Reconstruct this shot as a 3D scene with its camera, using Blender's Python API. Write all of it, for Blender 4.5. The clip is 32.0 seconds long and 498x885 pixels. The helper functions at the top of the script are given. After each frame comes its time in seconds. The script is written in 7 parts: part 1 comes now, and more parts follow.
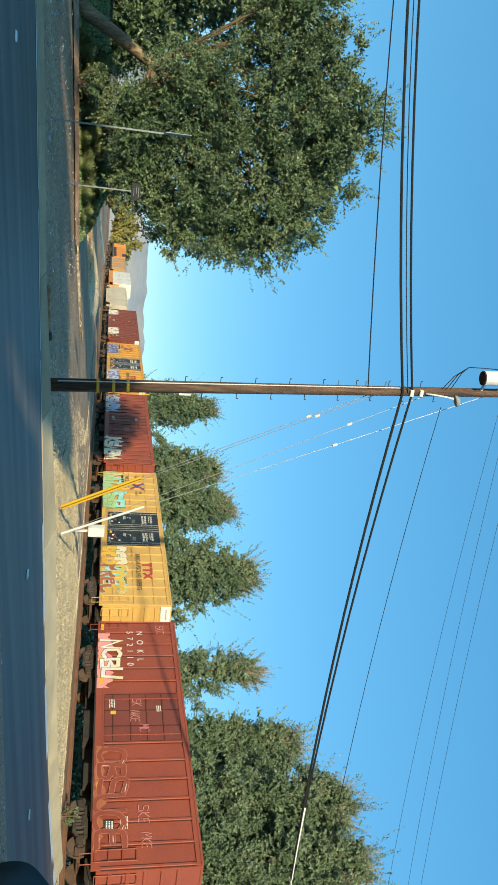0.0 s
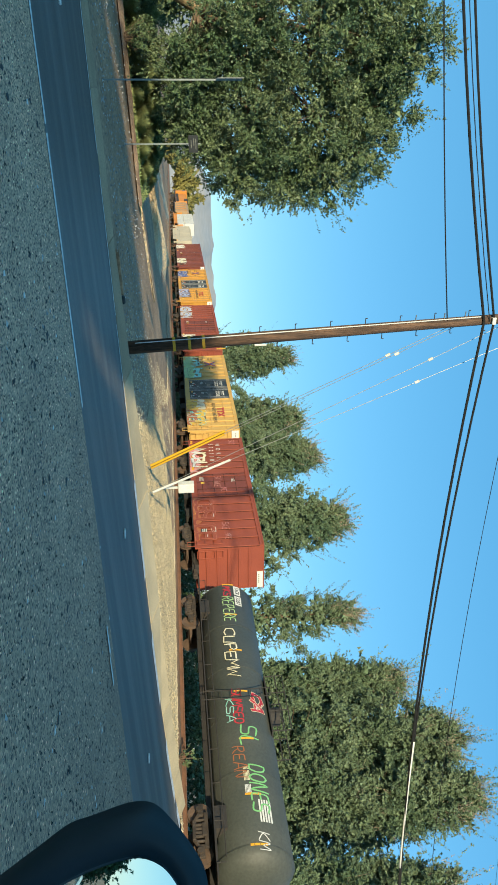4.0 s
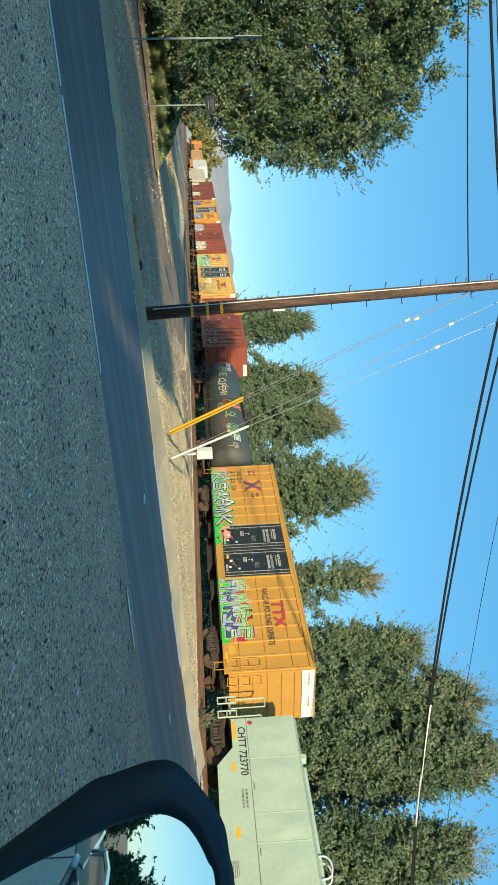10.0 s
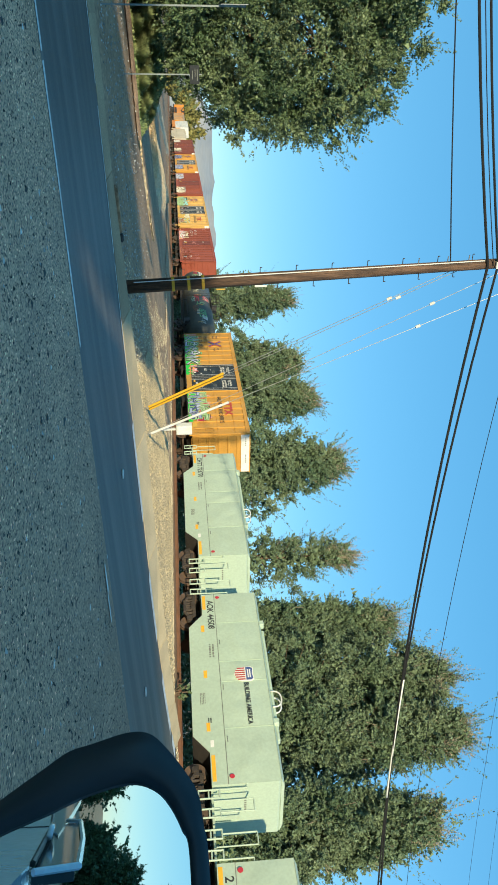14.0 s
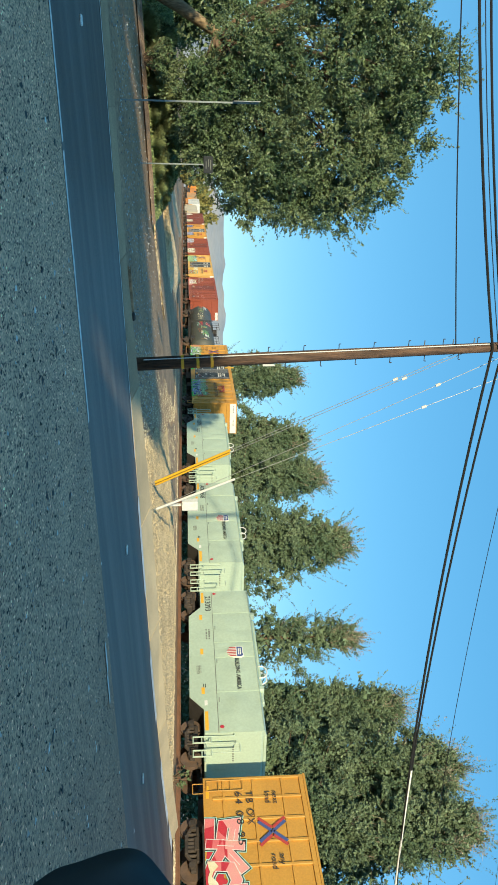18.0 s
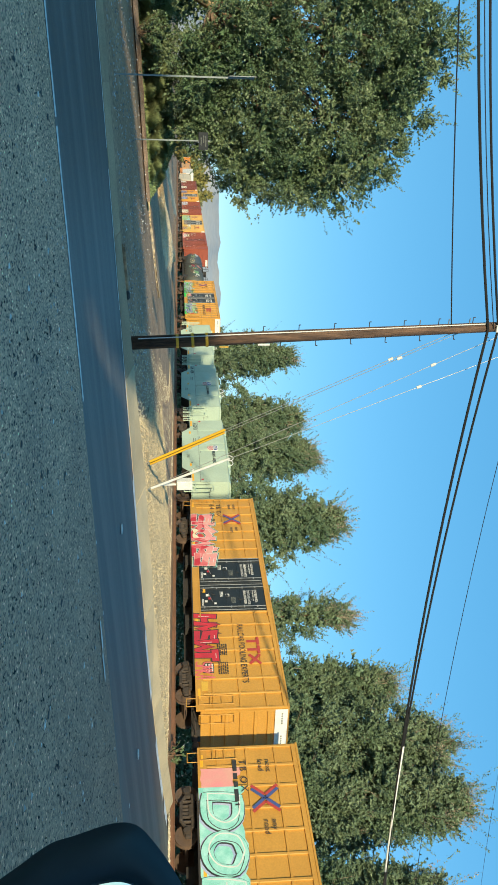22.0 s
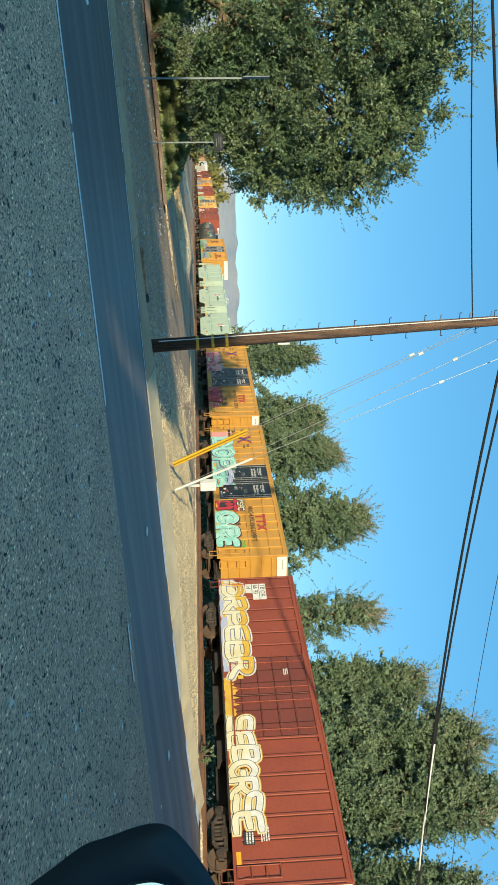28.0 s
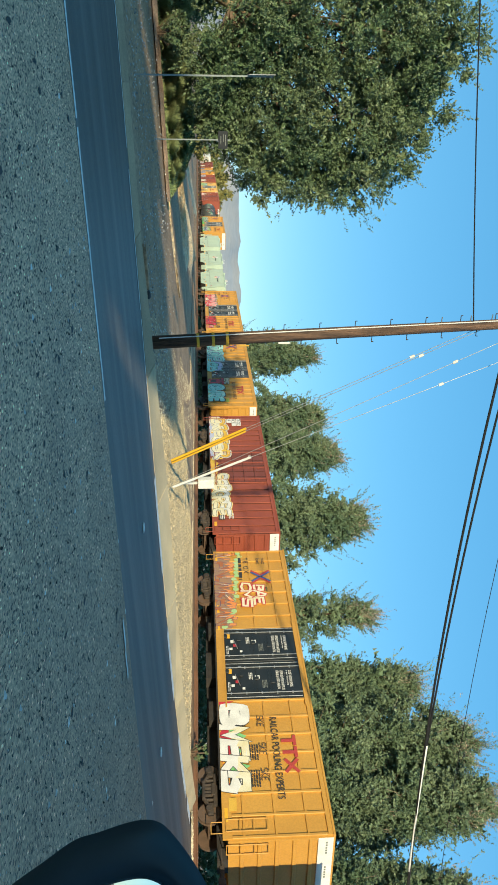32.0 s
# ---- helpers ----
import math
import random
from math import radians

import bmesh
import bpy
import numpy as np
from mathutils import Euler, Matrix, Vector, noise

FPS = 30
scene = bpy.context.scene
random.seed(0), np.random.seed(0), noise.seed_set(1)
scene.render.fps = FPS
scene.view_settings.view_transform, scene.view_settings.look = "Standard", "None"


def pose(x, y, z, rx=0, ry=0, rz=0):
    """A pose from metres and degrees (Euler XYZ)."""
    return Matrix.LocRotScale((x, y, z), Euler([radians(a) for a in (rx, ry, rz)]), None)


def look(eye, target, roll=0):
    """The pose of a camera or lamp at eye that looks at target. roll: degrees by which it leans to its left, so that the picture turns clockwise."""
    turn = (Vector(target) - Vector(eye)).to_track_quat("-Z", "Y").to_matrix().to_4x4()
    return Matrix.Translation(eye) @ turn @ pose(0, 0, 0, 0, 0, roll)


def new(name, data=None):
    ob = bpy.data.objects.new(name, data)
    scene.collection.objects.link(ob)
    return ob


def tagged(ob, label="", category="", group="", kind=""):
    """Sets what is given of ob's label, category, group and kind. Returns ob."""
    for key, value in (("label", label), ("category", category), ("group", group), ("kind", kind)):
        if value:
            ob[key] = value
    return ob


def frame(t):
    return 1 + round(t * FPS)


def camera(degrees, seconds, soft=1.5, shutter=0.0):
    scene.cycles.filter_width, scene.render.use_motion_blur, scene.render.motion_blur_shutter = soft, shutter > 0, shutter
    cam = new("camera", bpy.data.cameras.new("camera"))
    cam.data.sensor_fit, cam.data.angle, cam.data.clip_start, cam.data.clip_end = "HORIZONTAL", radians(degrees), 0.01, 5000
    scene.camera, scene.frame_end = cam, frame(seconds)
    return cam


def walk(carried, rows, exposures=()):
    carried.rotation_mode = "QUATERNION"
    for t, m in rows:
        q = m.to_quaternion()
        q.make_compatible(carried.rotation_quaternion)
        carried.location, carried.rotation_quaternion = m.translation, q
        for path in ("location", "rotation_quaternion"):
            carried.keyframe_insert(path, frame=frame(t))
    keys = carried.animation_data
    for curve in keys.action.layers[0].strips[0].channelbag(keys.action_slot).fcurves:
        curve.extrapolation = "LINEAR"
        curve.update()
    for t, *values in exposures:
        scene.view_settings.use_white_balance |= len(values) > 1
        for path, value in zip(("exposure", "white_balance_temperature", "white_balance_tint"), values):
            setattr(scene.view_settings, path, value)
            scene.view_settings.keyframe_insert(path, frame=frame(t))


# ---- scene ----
# The camera, held in the hand by a car's side window, turned on its side.
PATH = [
    (0, 0, 0, 1.5, 68.80, 11.26, 93.13), (0.5, 0, 0, 1.5, 68.68, 11.34, 92.98), (1, 0, 0, 1.5, 68.53, 11.51, 92.93),
    (1.5, 0, 0, 1.5, 68.36, 11.40, 92.97), (2, 0, 0, 1.5, 68.13, 11.26, 92.95), (2.5, 0, 0, 1.5, 67.47, 11.10, 92.92),
    (3, 0, 0, 1.5, 66.01, 9.65, 93.05), (3.5, 0, 0, 1.5, 64.80, 7.26, 90.26), (4, 0, 0, 1.5, 64.83, 5.12, 87.65),
    (4.5, 0, 0, 1.5, 64.21, 4.40, 87.22), (6.5, 0, 0, 1.5, 62.62, 5.09, 87.86), (7, 0, 0, 1.5, 62.57, 4.88, 87.83),
    (7.5, 0, 0, 1.5, 62.49, 4.66, 87.83), (8, 0, 0, 1.5, 62.41, 4.44, 87.82), (8.5, 0, 0, 1.5, 62.44, 4.21, 87.78),
    (9, 0, 0, 1.5, 62.49, 4.03, 87.74), (9.5, 0, 0, 1.5, 62.48, 3.81, 87.57), (10, 0, 0, 1.5, 62.34, 3.63, 87.40),
    (10.5, 0, 0, 1.5, 62.18, 3.45, 87.14), (11, 0, 0, 1.5, 61.87, 3.44, 86.93), (11.5, 0, 0, 1.5, 61.60, 3.53, 87.04),
    (12, 0, 0, 1.5, 61.49, 3.54, 87.52), (12.5, 0, 0, 1.5, 61.29, 3.67, 87.61), (13, 0, 0, 1.5, 61.17, 5.04, 87.67),
    (13.5, 0, 0, 1.5, 60.95, 5.63, 87.99), (14, 0, 0, 1.5, 60.49, 5.10, 88.12), (14.5, 0, 0, 1.5, 60.61, 5.01, 88.34),
    (15, 0, 0, 1.5, 63.31, 5.00, 88.01), (15.5, 0, 0, 1.5, 66.42, 5.20, 88.25), (17.5, -0.017, -0.013, 1.504, 66.32, 5.20, 89.75),
    (18, -0.017, -0.013, 1.504, 66.28, 4.74, 89.57), (18.5, -0.017, -0.013, 1.504, 66.25, 4.40, 89.34), (19, -0.017, -0.013, 1.504, 66.12, 3.95, 88.83),
    (19.5, -0.017, -0.013, 1.504, 66.02, 3.53, 88.60), (20, -0.017, -0.013, 1.504, 65.95, 3.44, 88.62), (20.5, -0.017, -0.013, 1.504, 65.80, 3.59, 88.74),
    (21, -0.017, -0.013, 1.504, 65.37, 4.22, 89.05), (21.5, -0.017, -0.013, 1.504, 64.85, 5.04, 89.57), (22, -0.017, -0.013, 1.504, 64.73, 5.12, 89.58),
    (22.5, -0.017, -0.013, 1.504, 64.86, 4.75, 89.50), (23, -0.017, -0.013, 1.504, 64.97, 4.49, 89.47), (23.5, -0.017, -0.013, 1.504, 65.05, 4.32, 89.41),
    (24, -0.017, -0.013, 1.504, 65.08, 4.18, 89.27), (24.5, -0.017, -0.013, 1.504, 65.05, 3.98, 89.12), (25, -0.017, -0.013, 1.504, 65.01, 3.91, 88.90),
    (25.5, -0.017, -0.013, 1.504, 65.18, 3.76, 88.63), (27.5, -0.017, -0.013, 1.504, 64.82, 3.30, 88.19), (28, -0.017, -0.013, 1.504, 64.75, 3.43, 88.18),
    (28.5, -0.017, -0.013, 1.504, 64.73, 3.58, 88.37), (29, -0.017, -0.013, 1.504, 64.72, 3.65, 88.50), (29.5, -0.017, -0.013, 1.504, 64.67, 3.60, 88.54),
    (30, -0.017, -0.013, 1.504, 64.62, 3.44, 88.75), (30.5, -0.017, -0.013, 1.504, 64.73, 3.28, 89.11), (31, -0.017, -0.013, 1.504, 64.72, 3.34, 89.17),
    (31.5, -0.017, -0.013, 1.504, 64.63, 3.52, 89.15), (32, -0.017, -0.013, 1.504, 64.64, 3.53, 89.31),
]
cam = camera(36.3, 32.0, soft=1.6)


def aim(x, y, z, yaw, pitch, roll):
    return pose(x, y, z, 90 + pitch, 0, yaw) @ pose(0, 0, 0, 0, 0, roll)


walk(cam, [(row[0], aim(*row[1:])) for row in PATH], exposures=[(0, 0.82, 5900, 0), (32, 0.82, 5900, 0)])

# ---- light: low evening sun from behind and to the side, clear sky ----
SUN = Vector((-1.35, 1.0, -0.285)).normalized()
world = bpy.data.worlds.new("sky")
scene.world = world
world.use_nodes = True
wn, wl = world.node_tree.nodes, world.node_tree.links
sky = wn.new("ShaderNodeTexSky")
sky.sky_type = "NISHITA"
sky.sun_disc = False
sky.sun_elevation = math.asin(-SUN.z)
sky.sun_rotation = math.atan2(-SUN.x, -SUN.y)
sky.altitude, sky.air_density, sky.dust_density, sky.ozone_density = 100, 0.6, 0.2, 2.0
wn["Background"].inputs["Strength"].default_value = 0.272
level, tint = wn.new("ShaderNodeGamma"), wn.new("ShaderNodeHueSaturation")
level.inputs["Gamma"].default_value, tint.inputs["Saturation"].default_value = 0.42, 1.82
tint.inputs["Hue"].default_value = 0.494
wl.new(sky.outputs["Color"], level.inputs["Color"])
wl.new(level.outputs["Color"], tint.inputs["Color"])
wl.new(tint.outputs["Color"], wn["Background"].inputs["Color"])
sun = new("sun", bpy.data.lights.new("sun", "SUN"))
sun.data.energy, sun.data.angle, sun.data.color = 3.8, radians(0.8), (1.0, 0.77, 0.48)
sun.matrix_world = look((30, -12, 20), Vector((30, -12, 20)) + SUN)


# ---- materials ----
def mat(name, a, b=None, scale=3.0, rough=0.7, metal=0.0, fine=40.0, grain=0.12, bump=0.15, random_tint=0.0, spec=0.5, stretch=(1, 1, 1), island=0.0):
    """Two colours in large soft patches, fine grain over them, and fine relief."""
    m = bpy.data.materials.new(name)
    m.use_nodes = True
    n, k = m.node_tree.nodes, m.node_tree.links
    bsdf = n["Principled BSDF"]
    b = b or tuple(min(1, c * 0.8) for c in a)
    co = n.new("ShaderNodeTexCoord")
    mp = n.new("ShaderNodeMapping")
    mp.inputs["Scale"].default_value = stretch
    k.new(co.outputs["Object"], mp.inputs["Vector"])
    big, small = n.new("ShaderNodeTexNoise"), n.new("ShaderNodeTexNoise")
    big.inputs["Scale"].default_value, big.inputs["Detail"].default_value = scale, 5
    small.inputs["Scale"].default_value, small.inputs["Detail"].default_value = fine, 3
    for t in (big, small):
        k.new(mp.outputs[0], t.inputs["Vector"])
    ramp = n.new("ShaderNodeValToRGB")
    ramp.color_ramp.elements[0].position, ramp.color_ramp.elements[1].position = 0.35, 0.68
    ramp.color_ramp.elements[0].color, ramp.color_ramp.elements[1].color = (*a, 1), (*b, 1)
    k.new(big.outputs["Fac"], ramp.inputs["Fac"])
    mul = n.new("ShaderNodeMapRange")
    mul.inputs["From Min"].default_value, mul.inputs["From Max"].default_value = 0.3, 0.7
    mul.inputs["To Min"].default_value, mul.inputs["To Max"].default_value = 1 - grain, 1 + grain
    k.new(small.outputs["Fac"], mul.inputs["Value"])
    value = mul.outputs[0]
    for source, amount in (("Object Info", random_tint), ("New Geometry", island)):
        if amount:
            info = n.new("ShaderNodeObjectInfo" if source == "Object Info" else "ShaderNodeNewGeometry")
            r = n.new("ShaderNodeMapRange")
            r.inputs["To Min"].default_value, r.inputs["To Max"].default_value = 1 - amount, 1 + amount
            k.new(info.outputs["Random" if source == "Object Info" else "Random Per Island"], r.inputs["Value"])
            both = n.new("ShaderNodeMath")
            both.operation = "MULTIPLY"
            k.new(value, both.inputs[0])
            k.new(r.outputs[0], both.inputs[1])
            value = both.outputs[0]
    hsv = n.new("ShaderNodeHueSaturation")
    k.new(ramp.outputs["Color"], hsv.inputs["Color"])
    k.new(value, hsv.inputs["Value"])
    k.new(hsv.outputs["Color"], bsdf.inputs["Base Color"])
    rr = n.new("ShaderNodeMapRange")
    rr.inputs["To Min"].default_value, rr.inputs["To Max"].default_value = max(0.02, rough - 0.12), min(1, rough + 0.12)
    k.new(big.outputs["Fac"], rr.inputs["Value"])
    k.new(rr.outputs[0], bsdf.inputs["Roughness"])
    bsdf.inputs["Metallic"].default_value = metal
    bsdf.inputs["Specular IOR Level"].default_value = spec
    if bump:
        bp = n.new("ShaderNodeBump")
        bp.inputs["Strength"].default_value, bp.inputs["Distance"].default_value = bump, 0.02
        k.new(small.outputs["Fac"], bp.inputs["Height"])
        k.new(bp.outputs[0], bsdf.inputs["Normal"])
    return m


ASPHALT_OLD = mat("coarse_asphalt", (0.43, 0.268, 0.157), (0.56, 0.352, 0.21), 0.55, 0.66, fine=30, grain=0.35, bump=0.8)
ao, al = ASPHALT_OLD.node_tree.nodes, ASPHALT_OLD.node_tree.links
chips, pits, coord = ao.new("ShaderNodeTexVoronoi"), ao.new("ShaderNodeTexVoronoi"), ao["Texture Coordinate"]
chips.inputs["Scale"].default_value, pits.inputs["Scale"].default_value = 64.0, 4.1
for tex in (chips, pits):
    tex.voronoi_dimensions = "2D"
    lay = ao.new("ShaderNodeMapping")
    lay.inputs["Scale"].default_value = (0.6, 1, 1)
    al.new(coord.outputs["Object"], lay.inputs["Vector"])
    al.new(lay.outputs[0], tex.inputs["Vector"])
tone = ao.new("ShaderNodeValToRGB")
tone.color_ramp.interpolation = "CONSTANT"
tone.color_ramp.elements[0].color = (0.2, 0.2, 0.2, 1)
tone.color_ramp.elements[1].position, tone.color_ramp.elements[1].color = 0.15, (0.78, 0.78, 0.78, 1)
for pos, v in ((0.48, 1.0), (0.78, 1.22), (0.982, 2.6)):
    tone.color_ramp.elements.new(pos).color = (v, v, v * 0.97, 1)
sep = ao.new("ShaderNodeSeparateColor")
al.new(chips.outputs["Color"], sep.inputs["Color"])
al.new(sep.outputs["Red"], tone.inputs["Fac"])
hole = ao.new("ShaderNodeMapRange")
hole.inputs["From Min"].default_value, hole.inputs["From Max"].default_value = 0.04, 0.2
hole.inputs["To Min"].default_value, hole.inputs["To Max"].default_value = 0.8, 1.0
spread = ao.new("ShaderNodeMath")
spread.operation = "MULTIPLY_ADD"
spread.inputs[1].default_value = 0.55
al.new(ao["Noise Texture"].outputs["Fac"], spread.inputs[0])
al.new(pits.outputs["Distance"], spread.inputs[2])
shift = ao.new("ShaderNodeMath")
shift.operation = "SUBTRACT"
shift.inputs[1].default_value = 0.2
al.new(spread.outputs[0], shift.inputs[0])
al.new(shift.outputs[0], hole.inputs["Value"])
mix1, mix2 = ao.new("ShaderNodeMix"), ao.new("ShaderNodeMix")
for mx in (mix1, mix2):
    mx.data_type, mx.blend_type = "RGBA", "MULTIPLY"
    mx.inputs["Factor"].default_value = 1.0
al.new(ao["Hue/Saturation/Value"].outputs["Color"], mix1.inputs["A"])
al.new(tone.outputs["Color"], mix1.inputs["B"])
al.new(mix1.outputs["Result"], mix2.inputs["A"])
al.new(hole.outputs[0], mix2.inputs["B"])
# oily towards the drive, dusty farther back; light falloff painted in, border broken up
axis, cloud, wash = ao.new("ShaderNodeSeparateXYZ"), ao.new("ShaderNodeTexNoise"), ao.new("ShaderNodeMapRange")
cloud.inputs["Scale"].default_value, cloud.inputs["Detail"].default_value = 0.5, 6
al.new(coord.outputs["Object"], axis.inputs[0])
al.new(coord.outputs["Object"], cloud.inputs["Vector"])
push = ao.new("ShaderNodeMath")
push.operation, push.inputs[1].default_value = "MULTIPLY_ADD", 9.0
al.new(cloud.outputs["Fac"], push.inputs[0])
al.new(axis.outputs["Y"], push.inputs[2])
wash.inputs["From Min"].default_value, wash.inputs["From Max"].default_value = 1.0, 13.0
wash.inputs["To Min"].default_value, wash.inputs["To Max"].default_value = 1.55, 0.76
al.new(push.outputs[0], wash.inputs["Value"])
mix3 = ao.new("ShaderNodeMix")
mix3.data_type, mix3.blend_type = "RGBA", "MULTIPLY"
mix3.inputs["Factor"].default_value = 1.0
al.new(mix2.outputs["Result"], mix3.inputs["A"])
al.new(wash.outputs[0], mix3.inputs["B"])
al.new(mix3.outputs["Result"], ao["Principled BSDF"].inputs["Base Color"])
ASPHALT = mat("smooth_asphalt", (0.056, 0.051, 0.044), (0.165, 0.148, 0.124), 0.9, 0.6, fine=60, grain=0.2, bump=0.2, spec=0.65, stretch=(1.9, 0.035, 1))
# the paler slab tone carries sunlight, the darker one shade
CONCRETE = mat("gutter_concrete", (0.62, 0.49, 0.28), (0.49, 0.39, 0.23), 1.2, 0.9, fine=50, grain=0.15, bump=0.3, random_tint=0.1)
CONCRETE_GREY = mat("shade_toned_gutter_concrete", (0.48, 0.33, 0.18), (0.38, 0.26, 0.145), 1.0, 0.9, fine=40, grain=0.25, bump=0.4, random_tint=0.1)
DIRT = mat("dirt", (0.42, 0.272, 0.15), (0.27, 0.178, 0.1), 0.35, 0.95, fine=9, grain=0.5, bump=1.0)
BALLAST = mat("ballast", (0.60, 0.48, 0.28), (0.46, 0.365, 0.215), 0.6, 0.95, fine=24, grain=0.5, bump=1.0)
# a pale sand tone that holds the sunlight of the streaks
SAND = mat("lit_toned_sand", (0.72, 0.57, 0.35), (0.60, 0.47, 0.29), 0.4, 0.95, fine=7, grain=0.2, bump=0.6)
BALLAST.node_tree.nodes["Bump"].inputs["Distance"].default_value = 0.07
STONE = mat("ballast_stone", (0.63, 0.53, 0.345), (0.49, 0.41, 0.27), 3, 0.9, fine=30, grain=0.2, bump=0.3, island=0.4)
PAINT_WHITE = mat("road_paint", (0.88, 0.85, 0.78), (0.72, 0.69, 0.63), 4, 0.7, fine=60, grain=0.2)
RAIL = mat("rusty_rail", (0.22, 0.11, 0.06), (0.16, 0.085, 0.05), 2, 0.75, fine=50, grain=0.2, bump=0.3)
RAIL_HEAD = mat("worn_rail_head", (0.45, 0.42, 0.40), (0.35, 0.32, 0.3), 2, 0.35, metal=0.9)
TIE = mat("creosoted_tie", (0.11, 0.075, 0.05), (0.07, 0.05, 0.038), 3, 0.9, fine=40, grain=0.3, bump=0.6, random_tint=0.2)
BARK = mat("bark", (0.17, 0.12, 0.08), (0.10, 0.075, 0.05), 3, 0.95, fine=25, grain=0.4, bump=1.0, stretch=(1, 1, 0.25))
# paler than the other bark: sunlight on the trunk put into the colour
OAK_BARK = mat("sunlit_oak_bark", (0.34, 0.25, 0.14), (0.2, 0.15, 0.09), 2, 0.95, fine=20, grain=0.4, bump=1.0, stretch=(1, 1, 0.3))
LEAF_OAK = mat("oak_leaf", (0.086, 0.142, 0.065), (0.168, 0.217, 0.104), 0.5, 0.5, fine=6, grain=0.2, bump=0, island=0.35)
LEAF_FAR = mat("tall_tree_leaf", (0.088, 0.143, 0.076), (0.162, 0.215, 0.122), 0.3, 0.65, fine=4, grain=0.2, bump=0, island=0.35)
LEAF_DRY = mat("dry_twig", (0.27, 0.235, 0.165), (0.33, 0.27, 0.2), 1, 0.8, fine=6, grain=0.2, bump=0, island=0.3)
WOOD_POLE = mat("weathered_pole", (0.15, 0.088, 0.053), (0.05, 0.034, 0.026), 4.0, 0.85, fine=26, grain=0.45, bump=0.8, stretch=(3, 3, 0.22))
WIRE = mat("black_cable", (0.014, 0.015, 0.016), (0.022, 0.022, 0.022), 3, 0.8, bump=0, spec=0.2)
GALV = mat("galvanised_steel", (0.42, 0.43, 0.43), (0.34, 0.35, 0.35), 6, 0.5, metal=0.7)
YELLOW_PLASTIC = mat("yellow_guard", (0.75, 0.42, 0.02), (0.65, 0.36, 0.02), 5, 0.5)
WHITE_PLASTIC = mat("white_guard", (0.72, 0.72, 0.68), (0.6, 0.6, 0.56), 5, 0.55)
DARK = mat("dark_steel", (0.028, 0.026, 0.025), (0.045, 0.04, 0.036), 4, 0.8, bump=0.2)
TRUCK = mat("rusty_truck_iron", (0.07, 0.055, 0.044), (0.036, 0.03, 0.027), 3, 0.85, fine=30, grain=0.25, bump=0.4)
WHEEL = mat("rusty_wheel", (0.15, 0.10, 0.07), (0.10, 0.07, 0.052), 3, 0.7, fine=30, bump=0.2)
CAR_YELLOW = mat("boxcar_yellow", (0.56, 0.30, 0.052), (0.49, 0.255, 0.042), 0.5, 0.55, fine=14, grain=0.08, bump=0.06)
CAR_PALE = mat("faded_boxcar_yellow", (0.62, 0.40, 0.12), (0.55, 0.34, 0.095), 0.5, 0.6, fine=14, grain=0.08, bump=0.06)
CAR_RED = mat("boxcar_red", (0.30, 0.072, 0.038), (0.245, 0.058, 0.033), 0.5, 0.6, fine=14, grain=0.1, bump=0.06)
SEAM = mat("dark_red_seam", (0.06, 0.018, 0.013), (0.045, 0.014, 0.011), 2, 0.8, bump=0)
CAR_BROWN = mat("boxcar_brown", (0.20, 0.052, 0.036), (0.16, 0.045, 0.03), 0.5, 0.6, fine=14, grain=0.1, bump=0.06)
CAR_BLACK = mat("black_door_paint", (0.012, 0.015, 0.016), (0.022, 0.025, 0.026), 1.5, 0.45, bump=0.06)
CAR_GREY = mat("hopper_grey", (0.45, 0.55, 0.43), (0.41, 0.50, 0.39), 0.5, 0.6, fine=10, grain=0.06, bump=0.05)
CREAM_CAR = mat("dusty_cream", (0.50, 0.46, 0.36), (0.42, 0.38, 0.30), 0.5, 0.7, fine=10, grain=0.1, bump=0.05)
ORANGE_CAR = mat("engine_orange", (0.62, 0.24, 0.03), (0.52, 0.2, 0.03), 0.5, 0.55, fine=10, grain=0.1, bump=0.05)
PALE_BOX = mat("pale_container", (0.66, 0.66, 0.62), (0.56, 0.57, 0.55), 0.5, 0.6, bump=0.05)
PALE_BLUE = mat("blue_grey_rib", (0.28, 0.32, 0.36), (0.34, 0.38, 0.42), 0.5, 0.6, bump=0.05)
TAN_SHEET = mat("tan_sheeting", (0.42, 0.29, 0.16), (0.34, 0.23, 0.13), 0.8, 0.8, bump=0.1)
CAR_TANK = mat("tank_black", (0.06, 0.068, 0.06), (0.08, 0.086, 0.074), 0.6, 0.6, fine=10, grain=0.15, bump=0.05)
WHITE_PAINT = mat("white_paint", (0.78, 0.77, 0.72), (0.66, 0.65, 0.6), 2, 0.6)
ORANGE = mat("reflector_orange", (0.85, 0.45, 0.03), (0.8, 0.40, 0.02), 5, 0.5)
INK = mat("black_lettering", (0.03, 0.03, 0.03), (0.05, 0.05, 0.05), 5, 0.6, bump=0)
RED_INK = mat("red_lettering", (0.45, 0.06, 0.045), (0.38, 0.05, 0.04), 5, 0.6, bump=0)
BLUE_INK = mat("blue_lettering", (0.07, 0.10, 0.28), (0.06, 0.09, 0.24), 5, 0.6, bump=0)
GREY_INK = mat("faded_lettering", (0.16, 0.17, 0.15), (0.22, 0.23, 0.2), 5, 0.7, bump=0)
GREEN_INK = mat("green_spray", (0.05, 0.62, 0.06), (0.05, 0.50, 0.08), 2, 0.6, bump=0)
TEAL_INK = mat("teal_spray", (0.26, 0.62, 0.52), (0.46, 0.76, 0.68), 2.5, 0.6, bump=0)
PINK_INK = mat("pink_spray", (0.75, 0.28, 0.28), (0.7, 0.36, 0.3), 1.5, 0.6, bump=0)
